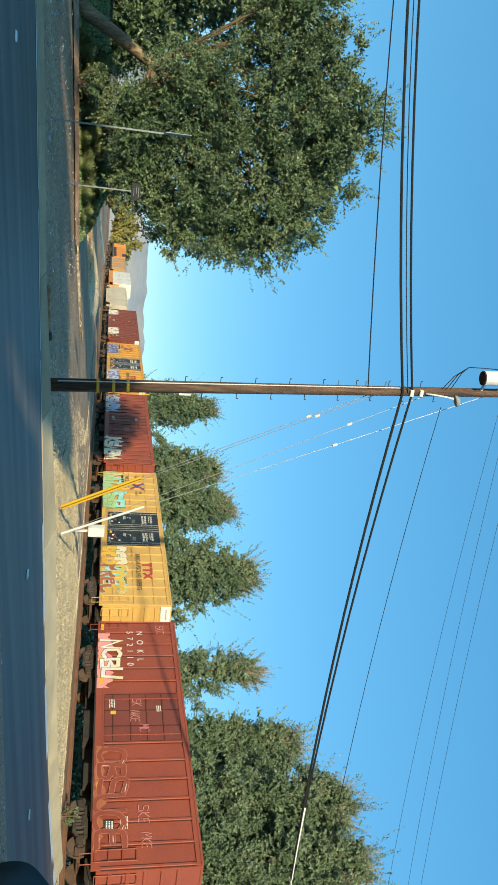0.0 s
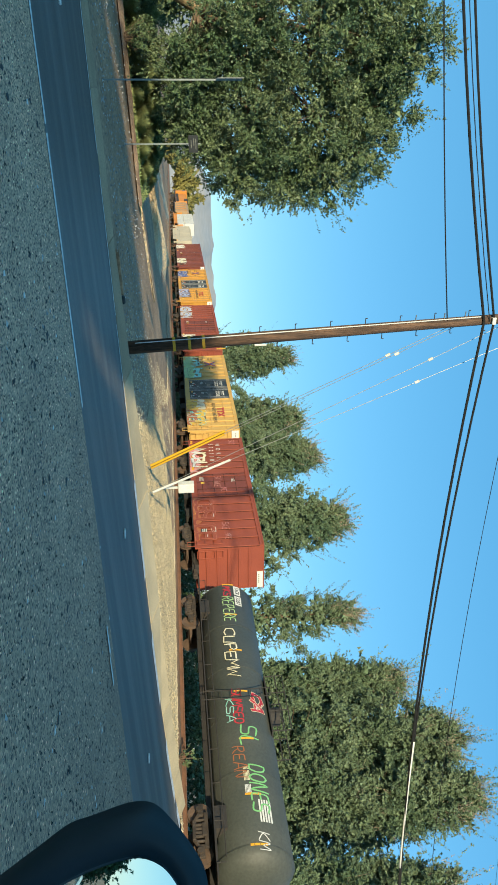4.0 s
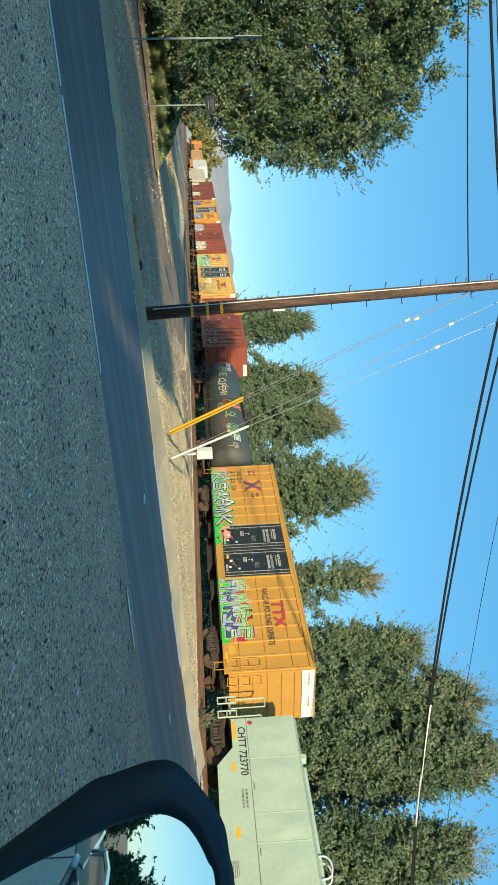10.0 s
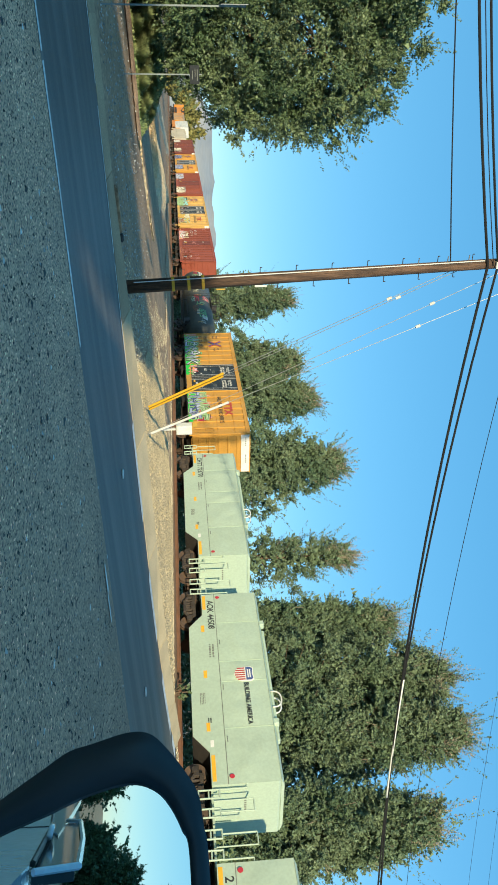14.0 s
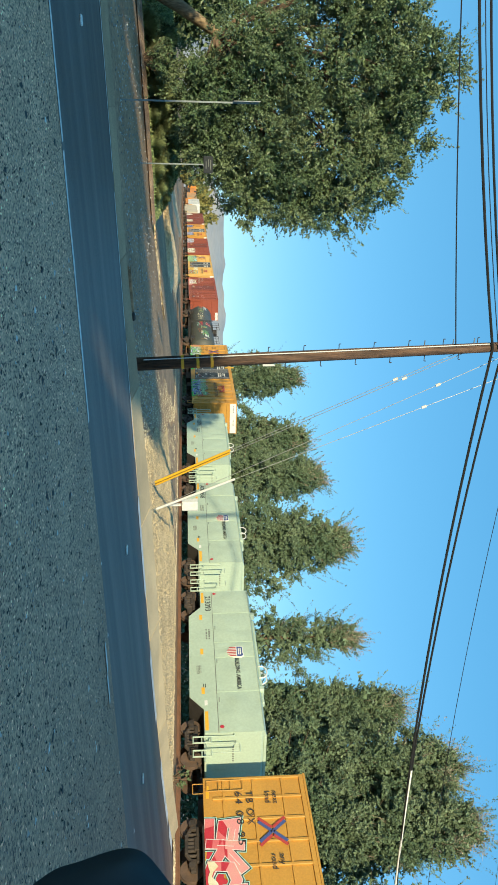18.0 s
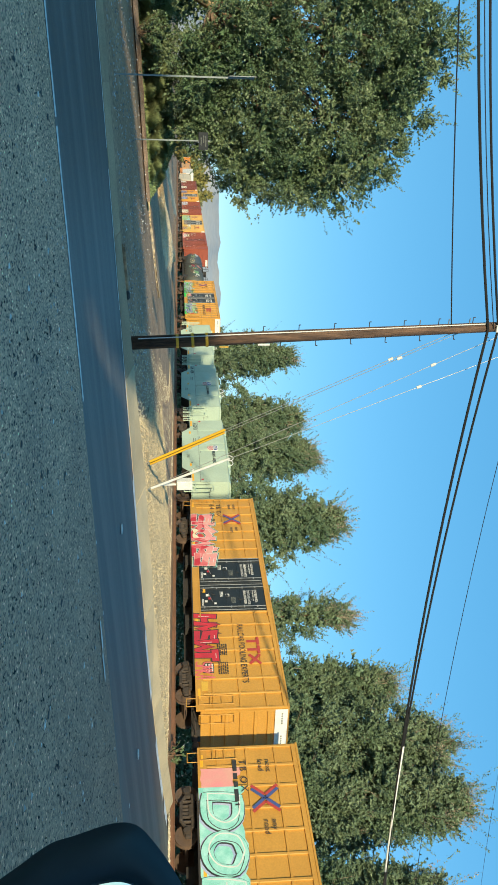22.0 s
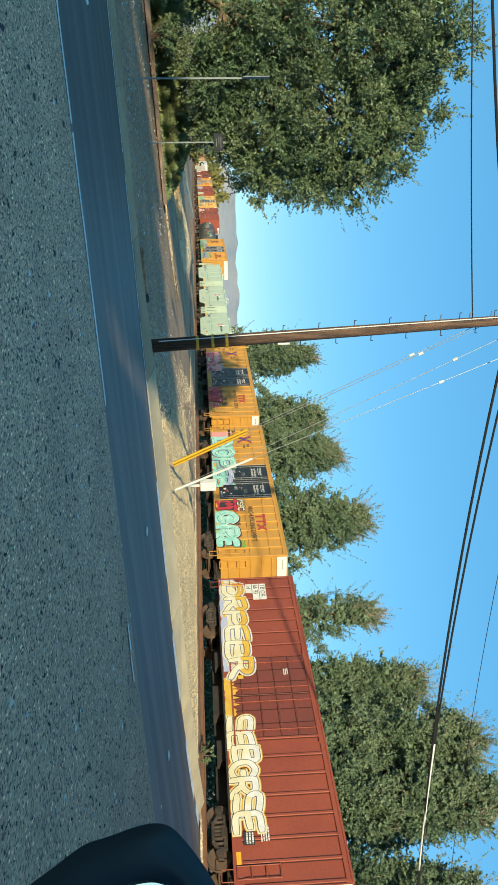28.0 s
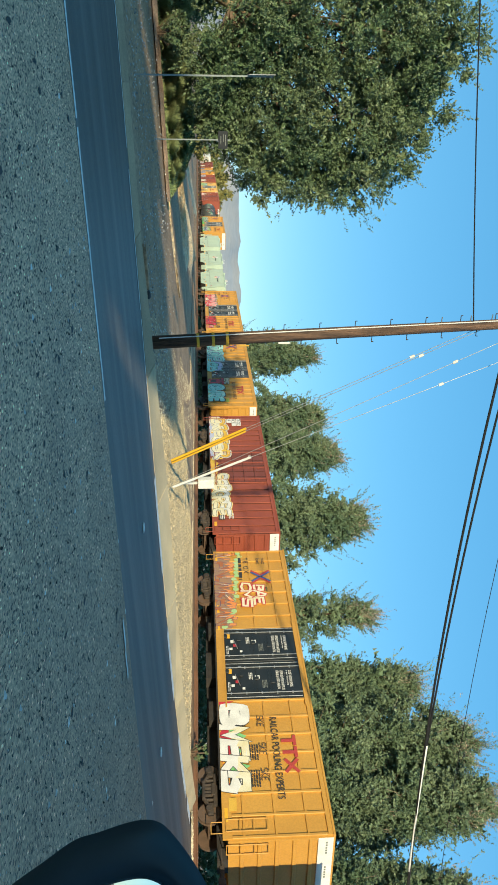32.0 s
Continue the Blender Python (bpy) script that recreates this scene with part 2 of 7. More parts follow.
FAINT_PINK = mat("faint_pink_spray", (0.52, 0.22, 0.15), (0.44, 0.15, 0.09), 1.5, 0.6, bump=0)
ROSE_INK = mat("rose_spray", (0.62, 0.12, 0.13), (0.68, 0.2, 0.19), 1.5, 0.6, bump=0)
LILAC_INK = mat("pale_blue_spray", (0.36, 0.42, 0.62), (0.5, 0.52, 0.66), 1.5, 0.6, bump=0)
CREAM_INK = mat("cream_spray", (0.78, 0.74, 0.56), (0.7, 0.62, 0.36), 1.5, 0.6, bump=0)
CRIMSON_INK = mat("crimson_spray", (0.55, 0.035, 0.05), (0.42, 0.03, 0.05), 1.5, 0.6, bump=0)
OCHRE_INK = mat("ochre_spray", (0.72, 0.48, 0.06), (0.62, 0.36, 0.05), 1.5, 0.6, bump=0)
LEAF_SPRAY = mat("pale_green_spray", (0.36, 0.55, 0.22), (0.44, 0.6, 0.3), 1.5, 0.6, bump=0)
RUST_INK = mat("rust_spray", (0.40, 0.14, 0.05), (0.34, 0.12, 0.05), 1.5, 0.6, bump=0)
BROWN_SPRAY = mat("brown_spray", (0.36, 0.20, 0.10), (0.30, 0.20, 0.14), 1.5, 0.6, bump=0)
PURPLE_INK = mat("purple_spray", (0.12, 0.07, 0.14), (0.16, 0.1, 0.18), 1.5, 0.6, bump=0)
ORANGE_SPRAY = mat("orange_spray", (0.72, 0.24, 0.06), (0.66, 0.30, 0.1), 1.5, 0.6, bump=0)
SOFT_GREEN = mat("soft_green_spray", (0.20, 0.50, 0.16), (0.26, 0.56, 0.24), 1.5, 0.6, bump=0)
GRIT = mat("pale_grit", (0.42, 0.40, 0.36), (0.25, 0.24, 0.22), 4, 0.9, bump=0, island=0.5)
CHIP = mat("dark_chips", (0.04, 0.037, 0.034), (0.07, 0.062, 0.054), 4, 0.9, bump=0, island=0.4)
MULCH = mat("bark_mulch", (0.46, 0.31, 0.19), (0.24, 0.15, 0.095), 1.6, 0.95, fine=18, grain=0.5, bump=1.0)
GOLD_LEAF = mat("golden_leaf", (0.3, 0.27, 0.08), (0.22, 0.22, 0.07), 0.4, 0.7, fine=3, bump=0, island=0.3)
CREAM_WALL = mat("cream_wall", (0.55, 0.48, 0.36), (0.48, 0.42, 0.32), 0.6, 0.85, fine=20, bump=0.2)
MIRROR = bpy.data.materials.new("mirror_glass")
MIRROR.use_nodes = True
MIRROR.node_tree.nodes["Principled BSDF"].inputs["Metallic"].default_value = 1.0
MIRROR.node_tree.nodes["Principled BSDF"].inputs["Roughness"].default_value = 0.01
MIRROR.node_tree.nodes["Principled BSDF"].inputs["Base Color"].default_value = (0.72, 0.85, 0.84, 1)
BLACK_PLASTIC = mat("mirror_housing_plastic", (0.006, 0.015, 0.019), (0.008, 0.018, 0.023), 6, 0.5, bump=0, fine=200, grain=0.03)
CAR_PAINT = mat("car_paint", (0.74, 0.83, 0.95), (0.71, 0.80, 0.92), 0.5, 0.3, bump=0)
CAR_PAINT.node_tree.nodes["Principled BSDF"].inputs["Coat Weight"].default_value = 1.0
CAR_GLASS = mat("tinted_car_glass", (0.015, 0.02, 0.024), (0.02, 0.024, 0.03), 1, 0.06, bump=0)
# the haze of distance is put into this pale base colour
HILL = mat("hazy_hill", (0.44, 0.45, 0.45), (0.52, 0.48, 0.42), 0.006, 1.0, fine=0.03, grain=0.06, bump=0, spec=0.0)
# duller than the galvanised steel, with the sign posts' shade in the colour
POST = mat("shade_toned_steel", (0.30, 0.34, 0.33), (0.24, 0.27, 0.26), 6, 0.7, metal=0.2)
RUSTY_BED = mat("rust_stained_ballast", (0.30, 0.19, 0.105), (0.22, 0.135, 0.075), 0.8, 0.95, fine=24, grain=0.4, bump=1.0)
PLUME = mat("feathery_grass", (0.23, 0.31, 0.14), (0.36, 0.38, 0.17), 0.5, 0.9, fine=5, bump=0, island=0.3)
GRASS = mat("grass_blade", (0.19, 0.27, 0.11), (0.3, 0.32, 0.13), 0.4, 0.8, fine=5, bump=0, island=0.35)

LAWN = mat("rough_lawn", (0.17, 0.25, 0.11), (0.26, 0.3, 0.13), 0.5, 0.95, fine=16, grain=0.35, bump=0.8)

PALE_PEBBLE = mat("pale_pebble", (0.62, 0.6, 0.55), (0.42, 0.41, 0.38), 4, 0.9, bump=0, island=0.35)


# ---- mesh helpers ----
def part(name, bm, material, parent=None, label="", smooth=False):
    """Links a bmesh as one mesh object, under a thing or a part."""
    me = bpy.data.meshes.new(name)
    bm.to_mesh(me)
    bm.free()
    me.materials.append(material)
    if smooth:
        me.polygons.foreach_set("use_smooth", [True] * len(me.polygons))
    ob = new(name, me)
    ob.parent = parent
    if label:
        ob["label"] = label
    return ob


def raw(name, verts, faces, material, parent=None, label=""):
    """The same from arrays, for large meshes."""
    me = bpy.data.meshes.new(name)
    me.from_pydata(verts if isinstance(verts, list) else verts.tolist(), [], faces if isinstance(faces, list) else faces.tolist())
    me.materials.append(material)
    ob = new(name, me)
    ob.parent = parent
    if label:
        ob["label"] = label
    return ob


def box(bm, x0, x1, y0, y1, z0, z1, bevel=0.0):
    v = bmesh.ops.create_cube(bm, size=1.0, matrix=Matrix.LocRotScale(((x0 + x1) / 2, (y0 + y1) / 2, (z0 + z1) / 2), None, (abs(x1 - x0), abs(y1 - y0), abs(z1 - z0))))["verts"]
    if bevel:
        bmesh.ops.bevel(bm, geom=list({e for q in v for e in q.link_edges}), offset=bevel, segments=1, affect="EDGES")
    return bm


def boxes(*rows, bevel=0.0):
    bm = bmesh.new()
    for r in rows:
        box(bm, *r, bevel=bevel)
    return bm


def rod(bm, a, b, r0, r1=None, sides=8):
    a, b = Vector(a), Vector(b)
    turn = (b - a).to_track_quat("Z", "Y").to_matrix().to_4x4()
    bmesh.ops.create_cone(bm, cap_ends=True, segments=sides, radius1=r0, radius2=r0 if r1 is None else r1, depth=(b - a).length, matrix=Matrix.Translation((a + b) / 2) @ turn)
    return bm


def pipe(points, r, sides=6, taper=None):
    """A tube through points."""
    bm = bmesh.new()
    rings = []
    pts = [Vector(q) for q in points]
    for i, q in enumerate(pts):
        way = (pts[min(i + 1, len(pts) - 1)] - pts[max(i - 1, 0)]).normalized()
        turn = way.to_track_quat("Z", "Y").to_matrix()
        rr = r if taper is None else r + (taper - r) * i / (len(pts) - 1)
        rings.append([bm.verts.new(q + turn @ Vector((rr * math.cos(2 * math.pi * s / sides), rr * math.sin(2 * math.pi * s / sides), 0))) for s in range(sides)])
    for p0, p1 in zip(rings, rings[1:]):
        for s in range(sides):
            bm.faces.new((p0[s], p0[(s + 1) % sides], p1[(s + 1) % sides], p1[s]))
    for ring in (rings[0], rings[-1]):
        bm.faces.new(ring)
    bmesh.ops.recalc_face_normals(bm, faces=bm.faces)
    return bm


def prism(outline, y0, y1):
    """An outline in x, z, drawn out from y0 to y1."""
    bm = bmesh.new()
    front = [bm.verts.new((x, y0, z)) for x, z in outline]
    back = [bm.verts.new((x, y1, z)) for x, z in outline]
    bm.faces.new(front)
    bm.faces.new(back[::-1])
    for i in range(len(outline)):
        j = (i + 1) % len(outline)
        bm.faces.new((front[i], back[i], back[j], front[j]))
    bmesh.ops.recalc_face_normals(bm, faces=bm.faces)
    return bm


def prism_x(outline, x0, x1):
    """An outline in y, z, drawn out from x0 to x1."""
    bm = prism(outline, x0, x1)
    for v in bm.verts:
        v.co.x, v.co.y = v.co.y, v.co.x
    bmesh.ops.recalc_face_normals(bm, faces=bm.faces)
    return bm


def thing(name, label, category, m=None, group="", kind=""):
    ob = new(name)
    if m is not None:
        ob.matrix_world = m
    return tagged(ob, label, category, group, kind)


def words(text, height, material, parent, m, name="lettering", fat=0.0, thick=0.002, shear=0.0, gap=1.0, wide=0.0):
    """Writing in the built-in font as a mesh, drawn in the x-z plane of m, reading towards +x."""
    cu = bpy.data.curves.new("text", "FONT")
    cu.body, cu.size, cu.extrude, cu.offset, cu.shear, cu.space_character = text, height * 1.4, thick, fat, shear, gap
    cu.resolution_u = 5
    tmp = bpy.data.objects.new("text", cu)
    me = bpy.data.meshes.new_from_object(tmp)
    bpy.data.objects.remove(tmp)
    me.materials.clear()
    me.materials.append(material)
    if wide:
        k = wide / max(v.co.x for v in me.vertices)
        for v in me.vertices:
            v.co.x *= k
    ob = new(name, me)
    ob.parent = parent
    ob.matrix_local = m @ pose(0, 0, 0, 90)
    return ob


# ---- the ground ----
ROAD = 0.134                      # the road's drift in x for each metre of y


def height(x, y):
    side = max(0.0, min(1.0, (edge(-17.6, y) - x) / 2.0))
    return 0.048 * max(-12.0, min(y, 20.5)) - 0.12 * side * max(0.0, min(1.0, (y - 16.0) / 4.5))


def edge(x0, y):
    bend = -0.026 * max(0.0, y - 11.0) ** 2 if x0 < -15.5 else 0.0
    return x0 + ROAD * y + bend


def sheet(name, xs, ys, lift, material, skew=True, label="", category="ground", rough=0.0):
    verts, faces = [], []
    for y in ys:
        for x in xs:
            px = edge(x, y) if skew else x
            verts.append((px, y, height(px, y) + lift + (rough * noise.noise((px * 0.35, y * 0.35, 0)) if rough else 0)))
    w = len(xs)
    for j in range(len(ys) - 1):
        for i in range(w - 1):
            faces.append((j * w + i, j * w + i + 1, (j + 1) * w + i + 1, (j + 1) * w + i))
    ob = raw(name, verts, faces, material)
    return tagged(ob, label, category, kind="structure")


far_x = [-4000, -1500, -600, -300] + list(range(-200, -16, 4)) + [-10, 40, 100, 400, 1500, 4000]
far_y = [-4000, -1500, -500, -200, -100, -50] + [v * 0.9 for v in range(-14, 23)] + [20.5, 22, 24, 30, 40, 60, 100, 200, 500, 1500, 4000]
sheet("ground", sorted(far_x), sorted(set(far_y)), -0.06, DIRT, skew=False, label="bare dirt and gravel ground beside the road")
def gutter_side(y):
    """The gutter's outer edge, which draws in where the bank begins."""
    q = max(0.0, min(1.0, (y - 9.5) / 6.0))
    return LEFT - 1.2 + 0.55 * q * q * (3 - 2 * q)


LEFT, RIGHT = -16.68, -10.12      # edge lines of the far lane, at y = 0
strip = [-60, -40, -25, -12] + list(range(-8, 21, 2)) + [20.5, 23.2]
sheet("road", [LEFT - 0.15, -14.5, -12.3, RIGHT], strip, 0.0, ASPHALT, label="smooth dark asphalt lane in the shade", category="road")
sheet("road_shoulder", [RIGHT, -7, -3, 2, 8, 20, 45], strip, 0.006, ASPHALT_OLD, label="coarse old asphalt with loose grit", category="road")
# white lines, worn through in places
paint = random.Random(4)


def painted_line(name, x0, width, runs, lift=0.01):
    ob = thing(name, "worn white edge line painted on the asphalt", "road marking", kind="structure")
    for y0, y1 in runs:
        n = max(2, int((y1 - y0) / 0.4))
        verts, faces = [], []
        for i in range(n + 1):
            y = y0 + (y1 - y0) * i / n
            for side in (0, 1):
                x = edge(x0 + side * width, y) + paint.uniform(-0.012, 0.012)
                verts.append((x, y, height(x, y) + lift))
        for i in range(n):
            faces.append((2 * i, 2 * i + 1, 2 * i + 3, 2 * i + 2))
        raw("paint_stroke", verts, faces, PAINT_WHITE, ob)
    return ob


painted_line("edge_line_near", RIGHT - 0.1, 0.11, [(-14, -4), (-3.9, 0.4), (0.5, 3.9)], 0.014)
painted_line("edge_line_far", LEFT + 0.02, 0.1, [(-9, -3), (-2.8, 1.2), (1.6, 4.4), (4.6, 7.2)], 0.012)
painted_line("edge_line_far", LEFT - 0.17, 0.42, [(8.2, 10.6), (12.2, 13.2), (13.22, 14.3), (15.9, 17.6), (17.65, 18.6), (19.2, 20.4)], 0.012)

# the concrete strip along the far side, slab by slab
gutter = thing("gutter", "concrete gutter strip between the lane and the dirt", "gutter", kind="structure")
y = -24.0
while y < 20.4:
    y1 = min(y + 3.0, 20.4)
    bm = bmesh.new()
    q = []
    # the outer edge tilts up past y = 3 so the slabs look sunlit
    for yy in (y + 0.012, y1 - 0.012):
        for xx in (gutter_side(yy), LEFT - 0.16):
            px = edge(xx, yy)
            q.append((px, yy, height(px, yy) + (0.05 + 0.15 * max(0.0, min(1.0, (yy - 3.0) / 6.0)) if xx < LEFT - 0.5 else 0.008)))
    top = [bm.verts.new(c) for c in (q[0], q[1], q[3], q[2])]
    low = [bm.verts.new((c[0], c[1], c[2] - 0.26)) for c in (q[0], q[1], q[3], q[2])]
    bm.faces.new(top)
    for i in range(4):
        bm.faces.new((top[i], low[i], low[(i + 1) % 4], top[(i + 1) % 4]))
    # sunlit and shaded stretches get separate slab colours
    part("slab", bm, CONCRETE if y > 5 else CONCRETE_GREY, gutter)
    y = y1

# ---- the track ----
TRACK_Y, RAIL_TOP = 26.45, 1.16
sheet("ballast_bed", [-420, -200, -120] + list(range(-90, -9, 3)) + [0, 30, 80], [22.6, 23.6, 24.9, 26.4, 28.4, 30.2], 0.0, BALLAST, skew=False, label="pale crushed stone bed under the track", category="ballast", rough=0.04)
shoulder = [(24.35, 0.86), (24.75, 0.965), (25.2, 0.985), (27.7, 0.985), (28.6, 0.85)]
verts, faces = [], []
xs = [-420, -200, -120] + [-90 + 0.25 * k for k in range(330)] + [0, 30, 80]
for x in xs:
    for k, (y, z) in enumerate(shoulder):
        verts.append((x, y + 0.06 * noise.noise((x * 1.3, k, 0.5)), z + 0.022 * noise.noise((x * 3.1, k * 2.0, 0.2))))
for i in range(len(xs) - 1):
    for k in range(4):
        a = i * 5 + k
        faces.append((a, a + 1, a + 6, a + 5))
tagged(raw("ballast_shoulder", verts, faces, RUSTY_BED), "rust-stained crushed stone packed round the ties", "ballast", kind="structure")
rails = thing("railway_track", "rusty steel rails on dark wooden ties", "railway track", kind="structure")
for side in (-1, 1):
    yr = TRACK_Y + side * 0.7525
    bm = boxes((-450, 120, yr - 0.075, yr + 0.075, RAIL_TOP - 0.19, RAIL_TOP - 0.165), (-450, 120, yr - 0.011, yr + 0.011, RAIL_TOP - 0.165, RAIL_TOP - 0.04), (-450, 120, yr - 0.036, yr + 0.036, RAIL_TOP - 0.04, RAIL_TOP - 0.002))
    rail = part("rail", bm, RAIL, rails)
    part("rail_head", boxes((-450, 120, yr - 0.028, yr + 0.028, RAIL_TOP - 0.002, RAIL_TOP)), RAIL_HEAD, rail, "bright worn rail head")
tie_mesh = None
for i in range(150):
    x = -12 - i * 0.52
    if tie_mesh is None:
        first = part("tie", boxes((-0.11, 0.11, -1.3, 1.3, -0.16, 0), bevel=0.01), TIE, rails)
        tie_mesh = first.data
        tie = first
    else:
        tie = new("tie", tie_mesh)
        tie.parent = rails
    tie.matrix_local = pose(x + random.uniform(-0.03, 0.03), TRACK_Y + random.uniform(-0.05, 0.05), RAIL_TOP - 0.19, 0, 0, random.uniform(-1, 1))


# ---- the train ----
def travel(t):
    """Metres that the train has gone at t seconds."""
    return 4.42 * t + 0.025 * t * t - 1e-4 * t ** 3


TRAIN, WHEELSETS = [], []
HALF = 1.55                       # half the width of a car


def wheel_mesh():
    bm = bmesh.new()
    rod(bm, (0, -0.95, 0), (0, 0.95, 0), 0.08, sides=10)
    for side in (-1, 1):
        yy = side * 0.7525
        rod(bm, (0, yy - 0.065, 0), (0, yy + 0.065, 0), 0.457, sides=28)
        rod(bm, (0, yy - side * 0.075 - 0.012, 0), (0, yy - side * 0.075 + 0.012, 0), 0.485, sides=28)
        rod(bm, (0, yy + side * 0.062 - 0.012, 0), (0, yy + side * 0.062 + 0.012, 0), 0.15, sides=12)
        for a in range(3):
            c, s = 0.3 * math.cos(a * 2.1), 0.3 * math.sin(a * 2.1)
            rod(bm, (c, yy + side * 0.06, s), (c, yy + side * 0.073, s), 0.04, sides=6)
    me = bpy.data.meshes.new("wheelset")
    bm.to_mesh(me)
    bm.free()
    me.materials.append(WHEEL)
    return me


def frame_mesh():
    """One cast side frame with its bolster end, springs and bearing caps."""
    bm = bmesh.new()
    for side in (-1, 1):
        yy = side * 1.0
        for q in ((-1.15, -0.62, 0.40, 0.62), (0.62, 1.15, 0.40, 0.62)):
            box(bm, q[0], q[1], yy - 0.07, yy + 0.07, q[2], q[3], 0.02)
        box(bm, -0.75, 0.75, yy - 0.07, yy + 0.07, 0.62, 0.78, 0.02)
        box(bm, -0.42, 0.42, yy - 0.09, yy + 0.09, 0.18, 0.30, 0.02)
        for s in (-1, 1):
            rod(bm, (s * 0.95, yy, 0.56), (s * 0.36, yy, 0.24), 0.075, sides=6)
            rod(bm, (s * 0.45, yy, 0.28), (s * 0.45, yy, 0.68), 0.06, sides=6)
            rod(bm, (s * 0.89, yy - 0.13, 0.457), (s * 0.89, yy + 0.13, 0.457), 0.13, sides=10)
        for s in (-0.24, -0.08, 0.08, 0.24):
            rod(bm, (s, yy, 0.30), (s, yy, 0.56), 0.065, sides=8)
        box(bm, -0.28, 0.28, yy - 0.1, yy + 0.1, 0.54, 0.72, 0.02)
    box(bm, -0.2, 0.2, -1.0, 1.0, 0.42, 0.72)
    for s in (-0.55, 0.55):
        box(bm, s - 0.06, s + 0.06, -0.9, 0.9, 0.3, 0.42)
    me = bpy.data.meshes.new("truck")
    bm.to_mesh(me)
    bm.free()
    me.materials.append(TRUCK)
    return me


WHEEL_ME, TRUCK_ME = wheel_mesh(), frame_mesh()


def railcar(name, label, left, right):
    """An empty at the middle of a car, on the rails; its near side faces -y."""
    ob = thing(name, label, "railway car", pose((left + right) / 2, TRACK_Y, RAIL_TOP), "cars of the train")
    TRAIN.append((ob, (left + right) / 2))
    return ob


def running_gear(car, spread, ends, material=DARK):
    for s in (-1, 1):
        truck = new("truck", TRUCK_ME)
        truck.parent = car
        truck.matrix_local = pose(s * spread, 0, 0)
        truck["label"] = "rusty cast iron truck"
        for w in (-1, 1):
            axle = new("wheelset", WHEEL_ME)
            axle.parent = truck
            axle.matrix_local = pose(w * 0.89, 0, 0.457)
            WHEELSETS.append((axle, w * 0.89))
        c = bmesh.new()
        e = s * ends
        box(c, min(e, e + s * 0.55), max(e, e + s * 0.55), -0.09, 0.09, 0.80, 0.98, 0.02)
        box(c, min(e + s * 0.5, e + s * 0.78), max(e + s * 0.5, e + s * 0.78), -0.15, 0.15, 0.75, 1.03, 0.03)
        rod(c, (e + s * 0.2, -0.25, 0.9), (e + s * 0.25, -1.35, 0.86), 0.02, sides=5)
        part("coupler", c, TRUCK, car, "rusty knuckle coupler")


def ladder(car, x, y, z0, z1, wide, material, along="x", step=0.4):
    bm = bmesh.new()
    n = int((z1 - z0) / step)
    for s in (0, 1):
        if along == "x":
            rod(bm, (x + s * wide, y, z0), (x + s * wide, y, z1), 0.02, sides=5)
        else:
            rod(bm, (x, y + s * wide, z0), (x, y + s * wide, z1), 0.02, sides=5)
    for i in range(n + 1):
        z = z0 + (z1 - z0) * i / n
        if along == "x":
            rod(bm, (x, y, z), (x + wide, y, z), 0.018, sides=5)
        else:
            rod(bm, (x, y, z), (x, y + wide, z), 0.018, sides=5)
    part("ladder", bm, material, car)


def bars(parent, x0, x1, z0, z1, rows, y, material, seed, name="small_lettering"):
    """Writing too small to read: plain bars."""
    r = random.Random(seed)
    bm = bmesh.new()
    for i in range(rows):
        zz = z1 - (z1 - z0) * i / rows
        hh = (z1 - z0) / rows * 0.55
        x = x0
        while x < x1 - 0.02:
            w = min(r.uniform(0.06, 0.3) * (x1 - x0), x1 - x)
            box(bm, x, x + w, y - 0.003, y, zz - hh, zz)
            x += w + 0.05 * (x1 - x0)
    ob = part(name, bm, material, parent)
    ob["kind"] = "stuff"
    return ob


